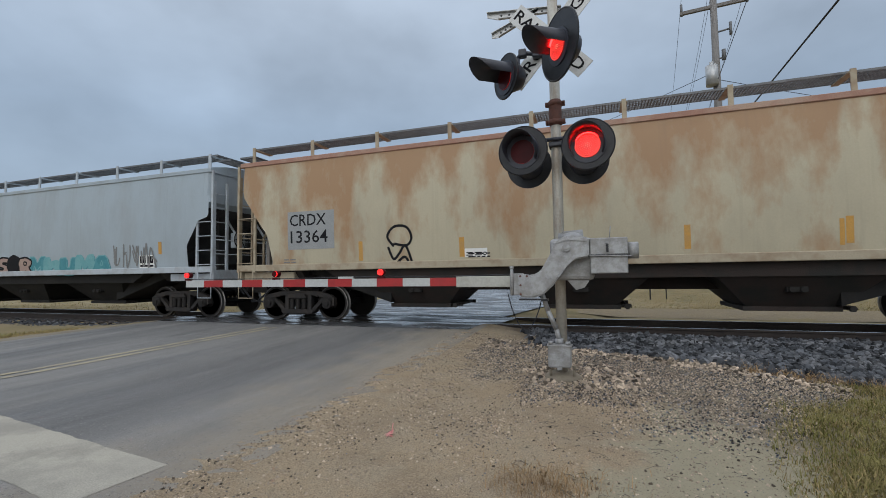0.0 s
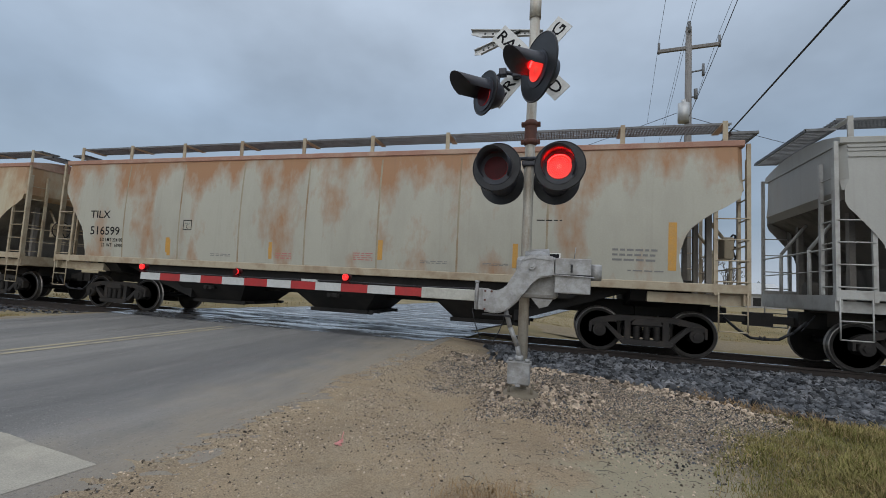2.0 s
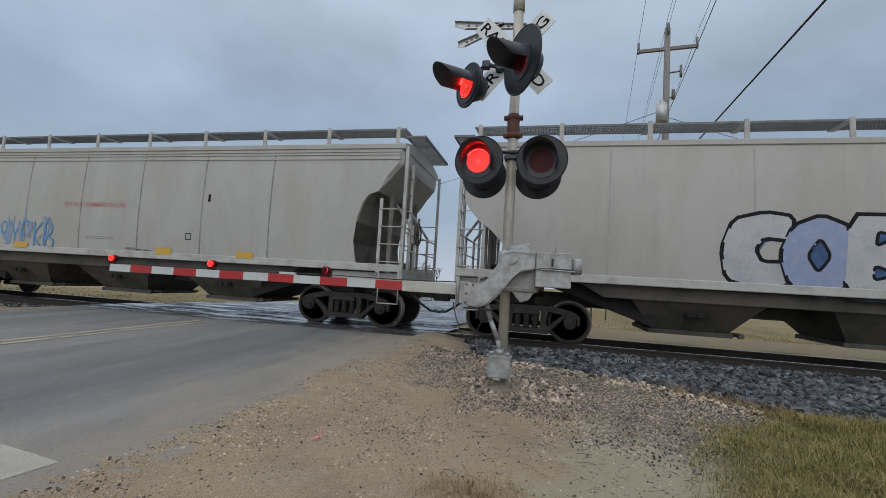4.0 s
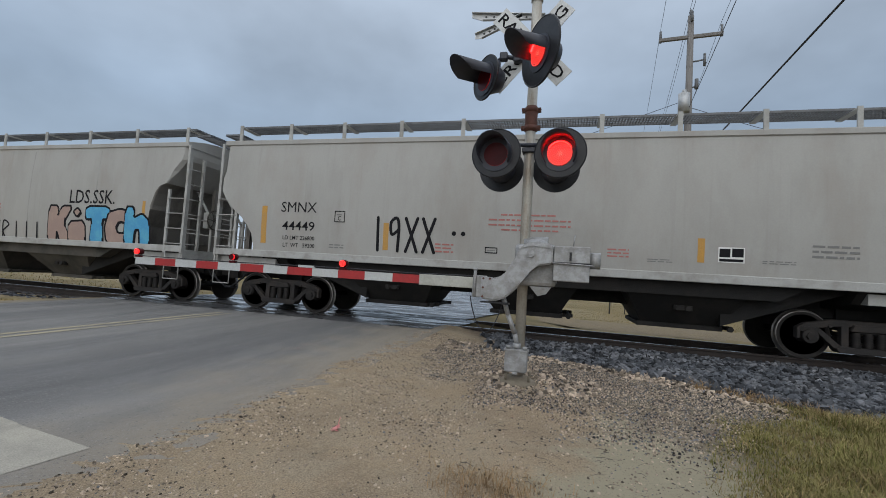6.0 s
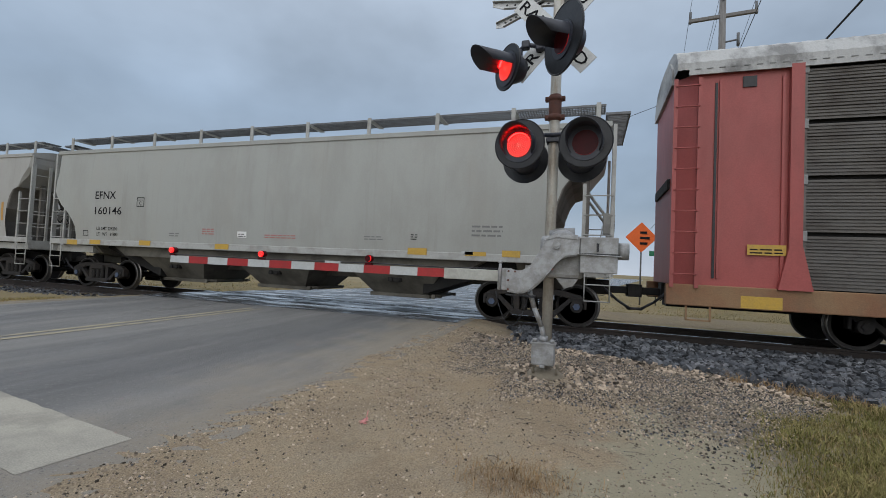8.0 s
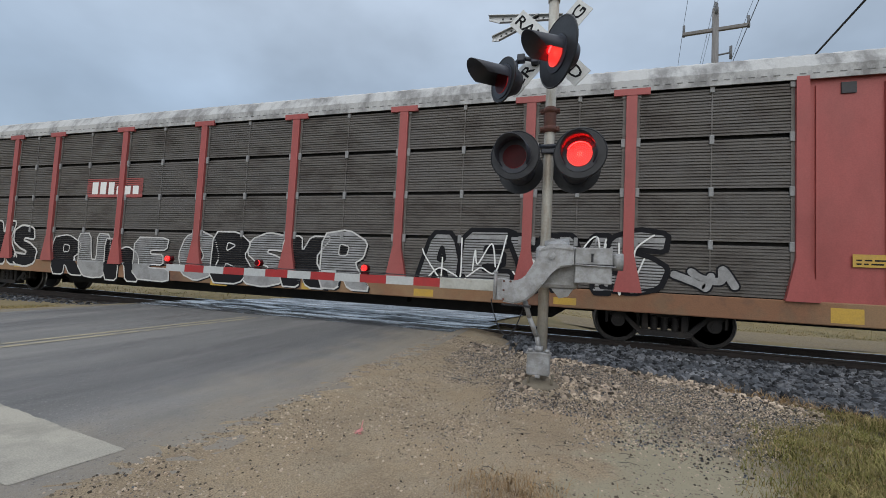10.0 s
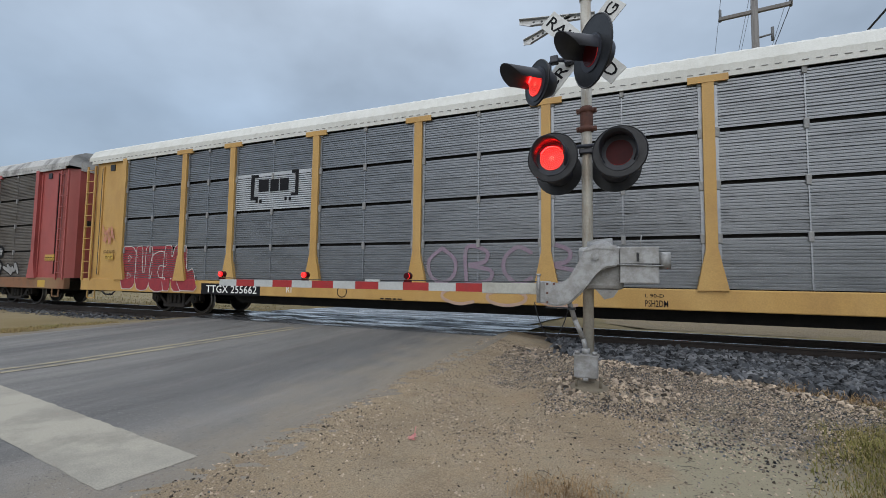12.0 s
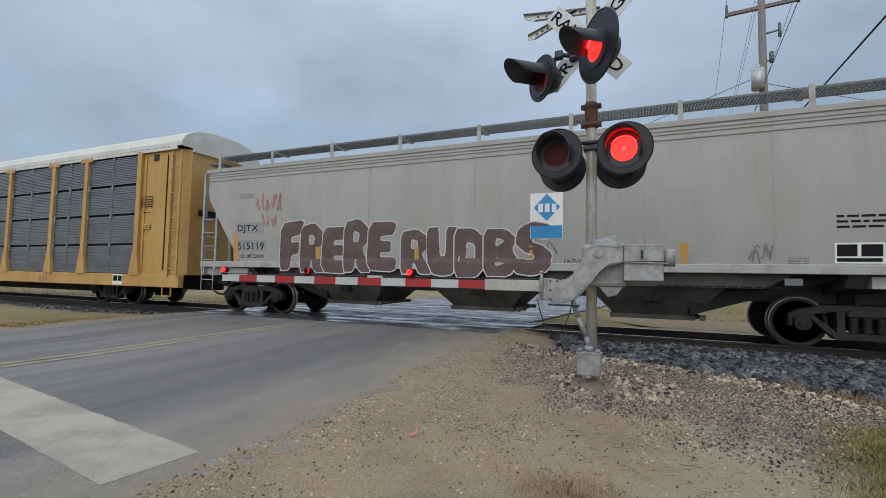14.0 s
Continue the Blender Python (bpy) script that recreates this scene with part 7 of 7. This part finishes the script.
plate("reflector", 6.14, 1.44, 0.39, 0.14, REFLECT, car_g, lambda z: 1.579, 0.004)
plate("reflector", -6.55, 1.36, 0.47, 0.13, REFLECT, car_g, lambda z: 1.579, 0.004)
bars("small_writing", -3.36, 1.67, 0.37, 0.13, 2, GREYINK, car_g, hopper_side)
bars("small_writing", -2.17, 1.75, 0.42, 0.19, 3, REDINK, car_g, hopper_side)
plate("decal", -0.96, 1.69, 0.3, 0.16, WHITEINK, car_g, hopper_side, 0.005)
bars("small_writing", -0.93, 1.71, 0.24, 0.11, 2, INK, car_g, hopper_side)
bars("small_writing", -0.08, 1.7, 0.95, 0.12, 2, REDINK, car_g, hopper_side)
bars("small_writing", 2.81, 1.73, 0.49, 0.12, 2, GREYINK, car_g, hopper_side)
bars("small_writing", 5.45, 1.87, 0.69, 0.29, 3, GREYINK, car_g, hopper_side)
bars("small_writing", 4.01, 1.76, 0.16, 0.15, 3, INK, car_g, hopper_side)
frame_plate("decal_frame", -6.88, 1.61, 0.22, 0.16, 0.02, INK, car_g, hopper_side)
plate("reflector", 5.31, 1.44, 0.48, 0.09, REFLECT, car_g, lambda z: 1.579, 0.004)
plate("reflector", 7.01, 1.45, 0.46, 0.09, REFLECT, car_g, lambda z: 1.579, 0.004)
plate("reflector", 5.24, 1.46, 0.26, 0.08, SIGNBACK, car_g, lambda z: 1.579, 0.004)
piece(car_h, 5.02, 0.98, 5.0, 1.2, "AEYMS", (SILVERSPRAY,), INK, step_side, "silver and black graffiti lettering", 0.05, 0.05, INK, INK)
graffiti(car_h, 5.07, 0.99, 4.98, 1.2, (WHITEINK,), None, '~~~~~', 48, 1.602, "thin white graffiti lines", 0.016)

piece(car_h, -2.01, 0.70, 5.68, 1.35, "OBSKR", (SILVERSPRAY, INK), PALESPRAY, step_side, "silver, black and white graffiti lettering", 0.02, 0.0, INK, INK)

piece(car_h, -7.13, 0.6, 4.6, 1.25, "RUNE", (INK, SILVERSPRAY), PALESPRAY, step_side, "black and white graffiti lettering", 0.02, -0.1, None, INK)
graffiti(car_h, 10.04, 1.17, 1.27, 0.49, (SILVERSPRAY, CORRDIRTY), INK, '~', 44, 1.555, "silver graffiti sweep", 0.07)
piece(car_h, -9.9, 0.80, 1.9, 1.4, "KS", (INK,), PALESPRAY, step_side, "white and black graffiti sweep", 0.03, -0.25)
plate("patch", -5.99, 3.0, 2.31, 0.59, RACKRED, car_h, rack_side, 0.005)
plate("logo_shape", -5.76, 3.12, 0.25, 0.37, WHITEINK, car_h, rack_side, 0.008)
plate("logo_shape", -5.42, 3.12, 0.25, 0.37, WHITEINK, car_h, rack_side, 0.008)
plate("logo_shape", -5.07, 3.11, 0.24, 0.37, WHITEINK, car_h, rack_side, 0.008)
plate("logo_shape", -4.73, 3.11, 0.24, 0.25, WHITEINK, car_h, rack_side, 0.008)
plate("logo_shape", -4.4, 3.11, 0.24, 0.25, WHITEINK, car_h, rack_side, 0.008)
plate("logo_shape", -4.07, 3.11, 0.23, 0.25, WHITEINK, car_h, rack_side, 0.008)
plate("decal", 13.04, 1.69, 0.61, 0.22, REFLECT, car_h, rack_side, 0.005)
bars("small_writing", 13.09, 1.73, 0.53, 0.13, 2, INK, car_h, rack_side)
plate("reflector", -0.89, 0.62, 0.55, 0.13, REFLECT, car_h, lambda z: 1.579, 0.004)
plate("reflector", 1.97, 0.68, 0.46, 0.15, REFLECT, car_h, lambda z: 1.579, 0.004)
plate("reflector", 4.96, 0.7, 0.47, 0.16, REFLECT, car_h, lambda z: 1.579, 0.004)
plate("reflector", 8.05, 0.72, 0.45, 0.14, REFLECT, car_h, lambda z: 1.579, 0.004)
plate("reflector", 12.72, 0.71, 0.47, 0.26, REFLECT, car_h, lambda z: 1.579, 0.004)
plate("reflector", -13.12, 0.68, 0.64, 0.22, REFLECT, car_h, lambda z: 1.579, 0.004)
plate("reflector", -11.02, 0.7, 0.49, 0.15, REFLECT, car_h, lambda z: 1.579, 0.004)
plate("reflector", -9.01, 0.77, 0.42, 0.11, REFLECT, car_h, lambda z: 1.579, 0.004)
plate("decal", -13.03, 1.65, 0.6, 0.19, REFLECT, car_h, rack_side, 0.005)
bars("small_writing", -12.99, 1.68, 0.51, 0.12, 2, INK, car_h, rack_side)
plate("patch", -12.43, 1.11, 2.42, 1.01, GRAFRED, car_i, rack_side, -0.004)
piece(car_i, -12.37, 0.70, 3.4, 1.38, "BUCKL", (GRAFRED,), PALESPRAY, step_side, "red and white graffiti lettering", 0.011)
plate("patch", -7.43, 3.09, 2.75, 1.05, PALEPANEL, car_i, rack_side, -0.004)
plate("logo_shape", -6.87, 3.38, 0.13, 0.73, INK, car_i, rack_side, 0.004)
plate("logo_shape", -6.74, 4.01, 0.15, 0.09, INK, car_i, rack_side, 0.004)
plate("logo_shape", -6.74, 3.38, 0.15, 0.09, INK, car_i, rack_side, 0.004)
plate("logo_shape", -5.27, 3.44, 0.11, 0.7, INK, car_i, rack_side, 0.004)
plate("logo_shape", -5.4, 4.06, 0.14, 0.08, INK, car_i, rack_side, 0.004)
plate("logo_shape", -5.41, 3.44, 0.14, 0.08, INK, car_i, rack_side, 0.004)
plate("logo_shape", -6.58, 3.6, 0.37, 0.35, INK, car_i, rack_side, 0.004)
plate("logo_shape", -6.15, 3.59, 0.3, 0.35, INK, car_i, rack_side, 0.004)
plate("logo_shape", -5.81, 3.59, 0.31, 0.35, INK, car_i, rack_side, 0.004)
plate("logo_shape", -6.68, 3.29, 0.09, 0.11, INK, car_i, rack_side, 0.004)
plate("logo_shape", -6.54, 3.28, 0.09, 0.11, INK, car_i, rack_side, 0.004)
plate("logo_shape", -5.63, 3.31, 0.08, 0.1, INK, car_i, rack_side, 0.004)
plate("logo_shape", -5.48, 3.3, 0.08, 0.1, INK, car_i, rack_side, 0.004)
plate("number_board", -8.66, 0.66, 2.3, 0.32, INK, car_i, lambda z: 1.579, 0.004)
letters("lettering", "TTGX 255662", 0.22, -8.45, 0.71, WHITEINK, car_i, side=lambda z: 1.582, width=1.97)
letters("lettering", "PSH2DM", 0.13, 3.42, 0.71, INK, car_i, side=lambda z: 1.582, width=0.4)
letters("lettering", "L 90-D", 0.07, 3.42, 0.89, INK, car_i, side=lambda z: 1.582, width=0.33)
bars("small_writing", -2.5, 0.68, 0.6, 0.08, 1, INK, car_i, lambda z: 1.58)
bm = B()
stroke(bm, [(-3.63 + 0.14 * math.cos(q * math.pi / 12), 0.84 + 0.14 * math.sin(q * math.pi / 12)) for q in range(25)], 0.012, lambda z: 1.58, 0.004)
part("round_mark", bm, INK, car_i, "thin black ring")["kind"] = "stuff"
letters("lettering", "R1", 0.18, -5.43, 0.78, WHITEINK, car_i, side=lambda z: 1.578, width=0.17)
letters("lettering", "CSXT B-6978", 0.1, -13.45, 1.92, INK, car_i, side=rack_side, width=0.61)
plate("decal", -13.35, 1.71, 0.44, 0.2, REFLECT, car_i, rack_side, 0.005)
bars("small_writing", -13.32, 1.75, 0.38, 0.12, 2, INK, car_i, rack_side)
graffiti(car_i, -13.58, 2.23, 0.71, 0.67, (PINKPAINT,), None, '~~~', 53, rack_side, "pink scrawl", 0.018)
graffiti(car_i, -1.33, 1.09, 3.58, 0.85, (PURPLE,), None, 'OBCB', 54, 1.552, "faded purple graffiti", 0.045)
graffiti(car_i, -1.02, 0.62, 3.36, 0.4, (PALEPURPLE,), None, 'COC', 55, 1.582, "faded pale purple graffiti on the sill", 0.035)
plate("logo_shape", 7.01, 0.7, 0.13, 0.22, REDINK, car_i, lambda z: 1.579, 0.004)
plate("logo_shape", 7.21, 0.71, 0.13, 0.22, REDINK, car_i, lambda z: 1.579, 0.004)
plate("logo_shape", 7.4, 0.71, 0.13, 0.21, REDINK, car_i, lambda z: 1.579, 0.004)
plate("decal", 11.38, 0.7, 0.5, 0.34, WHITEINK, car_i, lambda z: 1.579, 0.004)
plate("decal", 11.42, 0.82, 0.21, 0.18, INK, car_i, lambda z: 1.583, 0.004)
plate("decal", 11.66, 0.82, 0.2, 0.18, INK, car_i, lambda z: 1.583, 0.004)
plate("reflector", -9.28, 0.91, 0.48, 0.14, REFLECT, car_i, lambda z: 1.592, 0.004)
bars("small_writing", 12.59, 3.32, 0.55, 0.25, 3, INK, car_i, rack_side)
frame_plate("decal_frame", 12.57, 3.26, 0.6, 0.35, 0.02, INK, car_i, rack_side)
plate("decal", 12.7, 2.53, 0.4, 0.19, REFLECT, car_i, rack_side, 0.005)
bars("small_writing", 12.76, 2.57, 0.3, 0.11, 2, INK, car_i, rack_side)
bars("small_writing", 12.72, 3.07, 0.34, 0.06, 1, INK, car_i, rack_side)
plate("patch", -7.32, 2.28, 1.08, 0.33, PATCHGREY, car_j, hopper_side, 0.004)
plate("patch", -7.29, 1.78, 1.12, 0.32, PATCHGREY, car_j, hopper_side, 0.004)
letters("lettering", "DJTX", 0.24, -7.23, 2.3, INK, car_j, side=hopper_side, width=0.78)
letters("lettering", "515119", 0.21, -7.22, 1.83, INK, car_j, side=hopper_side, width=0.99)
letters("lettering", "LD LMT 224000", 0.1, -7.11, 1.6, INK, car_j, side=hopper_side, width=0.88)
letters("lettering", "LT  WT   62000", 0.1, -7.1, 1.4, INK, car_j, side=hopper_side, width=0.87)
plate("stripe", -7.39, 1.37, 0.18, 0.92, STRIPE, car_j, hopper_side, 0.005)
bars("small_writing", -7.18, 3.32, 0.55, 0.15, 3, GREYINK, car_j, hopper_side)
graffiti(car_j, -6.62, 2.88, 1.0, 0.55, (REDINK,), None, '~~~~~', 61, hopper_side, "thin red scrawl", 0.009)
graffiti(car_j, -6.38, 2.46, 0.58, 0.38, (REDINK,), None, '~~~', 64, hopper_side, "thin red scrawl", 0.009)
piece(car_j, -5.62, 1.22, 3.5, 1.28, "FRERE", (GRAFBROWN,), PALESPRAY, tag_side, "brown graffiti with thin pale outlines", 0.013, 0.03, GRAFPALE)
piece(car_j, -1.85, 1.18, 3.5, 1.12, "RUDBS", (GRAFBROWN,), PALESPRAY, tag_side, "brown graffiti with thin pale outlines", 0.014, 0.0, GRAFPALE)
plate("sign_panel", 1.27, 2.01, 0.69, 0.98, WHITEINK, car_j, hopper_side, 0.012)
diamond(car_j, 1.62, 2.68, 0.28, 0.29, SIGNBLUE, hopper_side)
plate("logo_shape", 1.44, 2.58, 0.1, 0.18, WHITEINK, car_j, hopper_side, 0.02)
plate("logo_shape", 1.58, 2.58, 0.1, 0.18, WHITEINK, car_j, hopper_side, 0.02)
plate("logo_shape", 1.73, 2.57, 0.09, 0.18, WHITEINK, car_j, hopper_side, 0.02)
plate("logo_shape", 1.28, 2.02, 0.66, 0.27, SIGNBLUE, car_j, hopper_side, 0.016)
bars("small_writing", 1.36, 2.19, 0.52, 0.06, 1, WHITEINK, car_j, hopper_side)
bars("small_writing", 1.36, 2.08, 0.52, 0.06, 1, WHITEINK, car_j, hopper_side)
plate("stripe", -4.43, 1.28, 0.15, 0.61, STRIPE, car_j, hopper_side, 0.012)
plate("stripe", 1.24, 1.37, 0.08, 0.5, STRIPE, car_j, hopper_side, 0.012)
plate("stripe", 4.12, 1.41, 0.13, 0.48, STRIPE, car_j, hopper_side, 0.012)
plate("stripe", -1.51, 1.32, 0.11, 0.55, STRIPE, car_j, hopper_side, 0.012)
letters("lettering", "CAUTION", 0.09, 1.97, 1.49, INK, car_j, side=hopper_side, width=0.38)
plate("decal", 6.44, 1.52, 0.66, 0.35, WHITEINK, car_j, hopper_side, 0.005)
plate("decal", 6.47, 1.64, 0.27, 0.2, INK, car_j, hopper_side, 0.008)
plate("decal", 6.79, 1.64, 0.28, 0.2, INK, car_j, hopper_side, 0.008)
plate("decal", 6.47, 1.55, 0.59, 0.06, INK, car_j, hopper_side, 0.008)
bars("small_writing", 6.47, 2.12, 0.64, 0.27, 3, INK, car_j, hopper_side)
bars("small_writing", 3.74, 1.07, 1.96, 0.06, 1, INK, car_j, lambda z: 1.578)
plate("reflector", 5.73, 1.13, 0.26, 0.12, GRATE, car_j, lambda z: 1.579, 0.004)
bars("small_writing", 5.79, 1.51, 0.3, 0.13, 3, GREYINK, car_j, hopper_side)
graffiti(car_j, 5.17, 1.48, 0.42, 0.4, (GREYINK,), None, '~~', 65, hopper_side, "faint grey scrawl", 0.015)
graffiti(car_j, 1.35, 1.59, 0.48, 0.36, (GREYINK,), None, '~~', 66, hopper_side, "faint grey scrawl", 0.012)


# ---- loose stone and grass ----
def strip(x0, x1, y0, y1, z, gap=True):
    def f(r):
        while True:
            x, y = r.uniform(x0, x1), r.uniform(y0, y1)
            if not gap or x > -2.4 - 0.1 * r.random() or x < -12.6:
                return x, y, z(x, y), 1.0
    return f


bed_z = lambda x, y: -0.205 - max(0, 9.3 - y) * 0.09 - max(0, y - 12.8) * 0.12
def ballast_foot(x):
    """Where the ballast runs out towards the verge."""
    return max(6.35, 8.35 - 0.6 * max(0.0, x + 0.2)) + 0.16 * noise.noise((x * 1.4, 0.5, 2))


def shoulder(r):
    while True:
        x, y = r.uniform(-1.9, 7.5), 10.2 - 3.9 * r.random()
        if x > -0.95 - 0.12 * (y - 7.5) + 0.4 * noise.noise((y * 2, 3, 0)) - 0.5 * r.random() ** 3 and y > ballast_foot(x) - 0.18 * r.random() ** 2:
            return x, y, max(-0.185 - 0.055 * max(0, 9.7 - y), verge_z(x, y) + 0.012) + 0.02 * noise.noise((x * 2, y * 2, 0)) + 0.025 * r.random(), 1.0


stones("ballast", 10500, shoulder, (0.032, 0.078), STONE, "dark grey crushed-stone ballast beside the rails", "ballast")
stones("ballast", 10500, strip(-2.5, 12, 10.4, 15.3, lambda x, y: bed_z(x, y) + 0.015), (0.03, 0.055), STONE, "ballast between and beyond the rails", "ballast")
stones("ballast", 6000, strip(-30, -12.7, 8.6, 13.2, lambda x, y: bed_z(x, y) + 0.0), (0.03, 0.06), STONE, "ballast along the track", "ballast")


def patchy(r, x, y):
    """True where the loose stone has gathered."""
    return 0.5 + 0.9 * noise.noise((x * 0.9, y * 0.9, 5)) + 0.5 * noise.noise((x * 2.7, y * 2.7, 1)) > r.random()


def heap(r, low=3.6, tight=1.0):
    while True:
        x, y = r.uniform(-2.1, 2.7), r.uniform(low, 8.9)
        if y > ballast_foot(x) + 0.25 or math.hypot(x + 0.53, y - 5.85) < 0.2 or x > 1.55 + 0.62 * (y - 4.5):
            continue
        foot = 4.75 - 0.35 * (x + 0.4) - 0.9 * noise.noise((x * 1.3, y * 1.3, 7))
        d = y - max(3.7, foot) if x > -0.9 else y - foot - 1.3 * (-0.9 - x) ** 0.7
        if d > -0.5 * r.random() ** 2 * tight and (d > 1.6 or patchy(r, x * 1.6, y * 1.6) or r.random() < 0.2):
            return x, y, verge_z(x, y) + 0.003, 1.0


def coarse(r):
    while True:
        x, y, z, f = heap(r, 5.4, 0.3)
        if y > ballast_foot(x) - 0.65 or math.hypot(x + 0.3, y - 6.1) < 0.8:
            return x, y, z, f


def strewn(x0, x1, y0, y1):
    def f(r):
        while True:
            x, y = r.uniform(x0, x1), r.uniform(y0, y1)
            packed = x > -0.8 and y < 4.6 - 0.2 * x
            if patchy(r, x, y) and (not packed or r.random() < 0.3):
                return x, y, verge_z(x, y), 0.6 + r.random()
    return f


stones("gravel", 46000, heap, (0.004, 0.0135), PEBBLE, "pinkish grey loose gravel round the signal", "gravel")
stones("gravel", 12000, heap, (0.004, 0.015), STONE, "grey loose gravel round the signal", "gravel")
stones("gravel", 1900, coarse, (0.018, 0.05), PEBBLE, "pale pinkish stones at the foot of the ballast", "gravel")
stones("gravel", 2000, coarse, (0.018, 0.042), STONE, "grey stones at the foot of the ballast", "gravel")
stones("grit", 34000, strewn(-2.9, 1.9, 1.0, 9.0), (0.0025, 0.0105), PEBBLE, "small pebbles strewn over the dirt", "gravel")
stones("grit", 6000, lambda r: (lambda y: (-2.95 + abs(r.gauss(0, 0.5)), y, verge_z(-3, y), 0.6 + r.random()))(r.uniform(1.0, 9.0)), (0.002, 0.008), PEBBLE, "grit along the broken road edge", "gravel")


def blades(name, n, where, height, material, label, width=0.006):
    rnd = random.Random(name + label)
    verts, faces = [], []
    for _ in range(n):
        x, y, z, f = where(rnd)
        h = rnd.uniform(*height) * f
        a, bend = rnd.uniform(0, 6.28), rnd.uniform(0.2, 1.35)
        c, s = math.cos(a), math.sin(a)
        b = len(verts)
        w = width * rnd.uniform(0.6, 1.3)
        for t, ww in ((0, 1.0), (0.55, 0.8), (1.0, 0.1)):
            off = h * bend * t * t
            up = h * t * (1 - 0.35 * bend * t)
            for q in (-1, 1):
                verts.append((x + off * c - q * w * ww * s, y + off * s + q * w * ww * c, z + up))
        faces += [(b, b + 1, b + 3, b + 2), (b + 2, b + 3, b + 5, b + 4)]
    me = bpy.data.meshes.new(name)
    me.from_pydata(verts, [], faces)
    me.materials.append(material)
    return tagged(new(name, me), label, "grass", kind="stuff")


def tuft(r):
    while True:
        x, y = 1.0 + 7.0 * r.random() ** 1.5, r.uniform(2.4, 8.0)
        edge = 1.5 + 0.6 * (y - 4.5) if y > 4.5 else 1.5 - 0.12 * (4.5 - y)
        if y > ballast_foot(x) - 0.1:
            continue
        d = x - edge + 0.35 * noise.noise((x * 1.6, y * 1.6, 0))
        if d > -0.4 * r.random() ** 3:
            f = min(1, max(0.2, 0.4 + d)) * (0.75 + 0.5 * noise.noise((x * 2.1, y * 2.1, 9)))
            return x, y, verge_z(x, y), max(0.3, f)


blades("grass", 42000, tuft, (0.06, 0.23), GREENGRASS, "faded green-brown verge grass", 0.0034)
blades("grass", 30000, tuft, (0.05, 0.2), STRAW, "dry straw in the verge grass", 0.0032)


def thin(r):
    x, y = r.gauss(-0.42, 0.2), r.gauss(2.98, 0.14)
    return x, y, verge_z(x, y), 1.0


blades("grass", 750, thin, (0.02, 0.10), DEADSTRAW, "dead dry grass tuft on the dirt", 0.0022)
blades("grass", 26000, lambda r: (lambda x, y: (x, y, ground_z(x, y), 1.0))(r.uniform(-2, 26), 19.4 + 16 * r.random() ** 1.6), (0.03, 0.10), STRAW, "dry yellow grass field beyond the track", 0.006)
blades("grass", 7000, lambda r: (lambda x, y: (x, y, ground_z(x, y), 1.0))(r.uniform(-50, -13), 14.0 + 14 * r.random() ** 1.4), (0.04, 0.12), STRAW, "dry yellow grass field left of the road", 0.016)
blades("grass", 3000, lambda r: (lambda y: (road_x(-4.9 - 1.3 * r.random(), y), y, ground_z(-14, y), 1.0))(r.uniform(5.6, 8.2)), (0.04, 0.12), STRAW, "straw along the far road edge", 0.008)


stones("grit", 5000, strewn(-2.9, 2.0, 1.0, 7.5), (0.0015, 0.007), STONE, "dark pebbles strewn over the dirt", "gravel")


def fringe(r):
    x = r.uniform(1.75, 7)
    y = ballast_foot(x) - 0.12 + r.gauss(0, 0.1)
    return x, y, verge_z(x, y), 0.5 + r.random()


blades("grass", 5000, fringe, (0.03, 0.12), DEADSTRAW, "orange-brown dead grass along the ballast foot", 0.003)


def litter(name, n, material, label):
    """Broken stalks lying on the dirt."""
    rnd = random.Random(7)
    bm = B()
    for _ in range(n):
        x, y, a, q = rnd.uniform(-0.7, 1.6), rnd.uniform(2.6, 4.9), rnd.uniform(-0.7, 0.7), rnd.uniform(0.015, 0.07)
        dx, dy = q * math.cos(a), q * math.sin(a)
        tube(bm, [(x - dx, y - dy, verge_z(x - dx, y - dy) + 0.006), (x, y + 0.1 * dx, verge_z(x, y) + 0.014), (x + dx, y + dy, verge_z(x + dx, y + dy) + 0.006)], rnd.uniform(0.001, 0.0028), 4)
    return tagged(part(name, bm, material), label, "twigs", kind="stuff")


litter("twigs", 90, BARK, "brown broken stalks and twigs on the dirt")


# ---- moving things ----
# when the flashing passes to the left lamps, and back to the right ones
L_ON = (0.63, 2.05, 3.43, 4.77, 6.08, 7.5, 8.83, 10.15, 11.57, 12.87)
R_ON = (1.3, 2.65, 4.03, 5.37, 6.67, 8.03, 9.43, 10.75, 12.13, 13.53)


def motions():
    times = [i * 0.5 for i in range(29)]
    for car, mid in CARS:
        walk(car, [(t, pose(mid - SPEED * t, TRACK_Y, 0)) for t in times])
    turn = math.degrees(SPEED / 0.457)
    spin = [i / 30 for i in range(0, 421)]
    for w, x in WHEELS:
        walk(w, [(t, pose(x, 0, 0.457, 0, -(turn * t) % 360, 0)) for t in spin])
    for led, phase, at in FLASHERS:
        if phase == "ON":
            led.matrix_basis = pose(*at)
            continue
        flips = [(t, "L") for t in L_ON] + [(t, "R") for t in R_ON]
        now = 0 if phase == "R" else 180
        rows = [(0.0, now)]
        for t, _ in sorted(flips):
            rows += [(t, now), (t + 1 / 30, now + 60), (t + 2 / 30, now + 120), (t + 0.1, now + 180)]
            now += 180
        rows.append((14.0, now))
        walk(led, [(t, pose(*at, 0, 0, a % 360)) for t, a in rows])


motions()
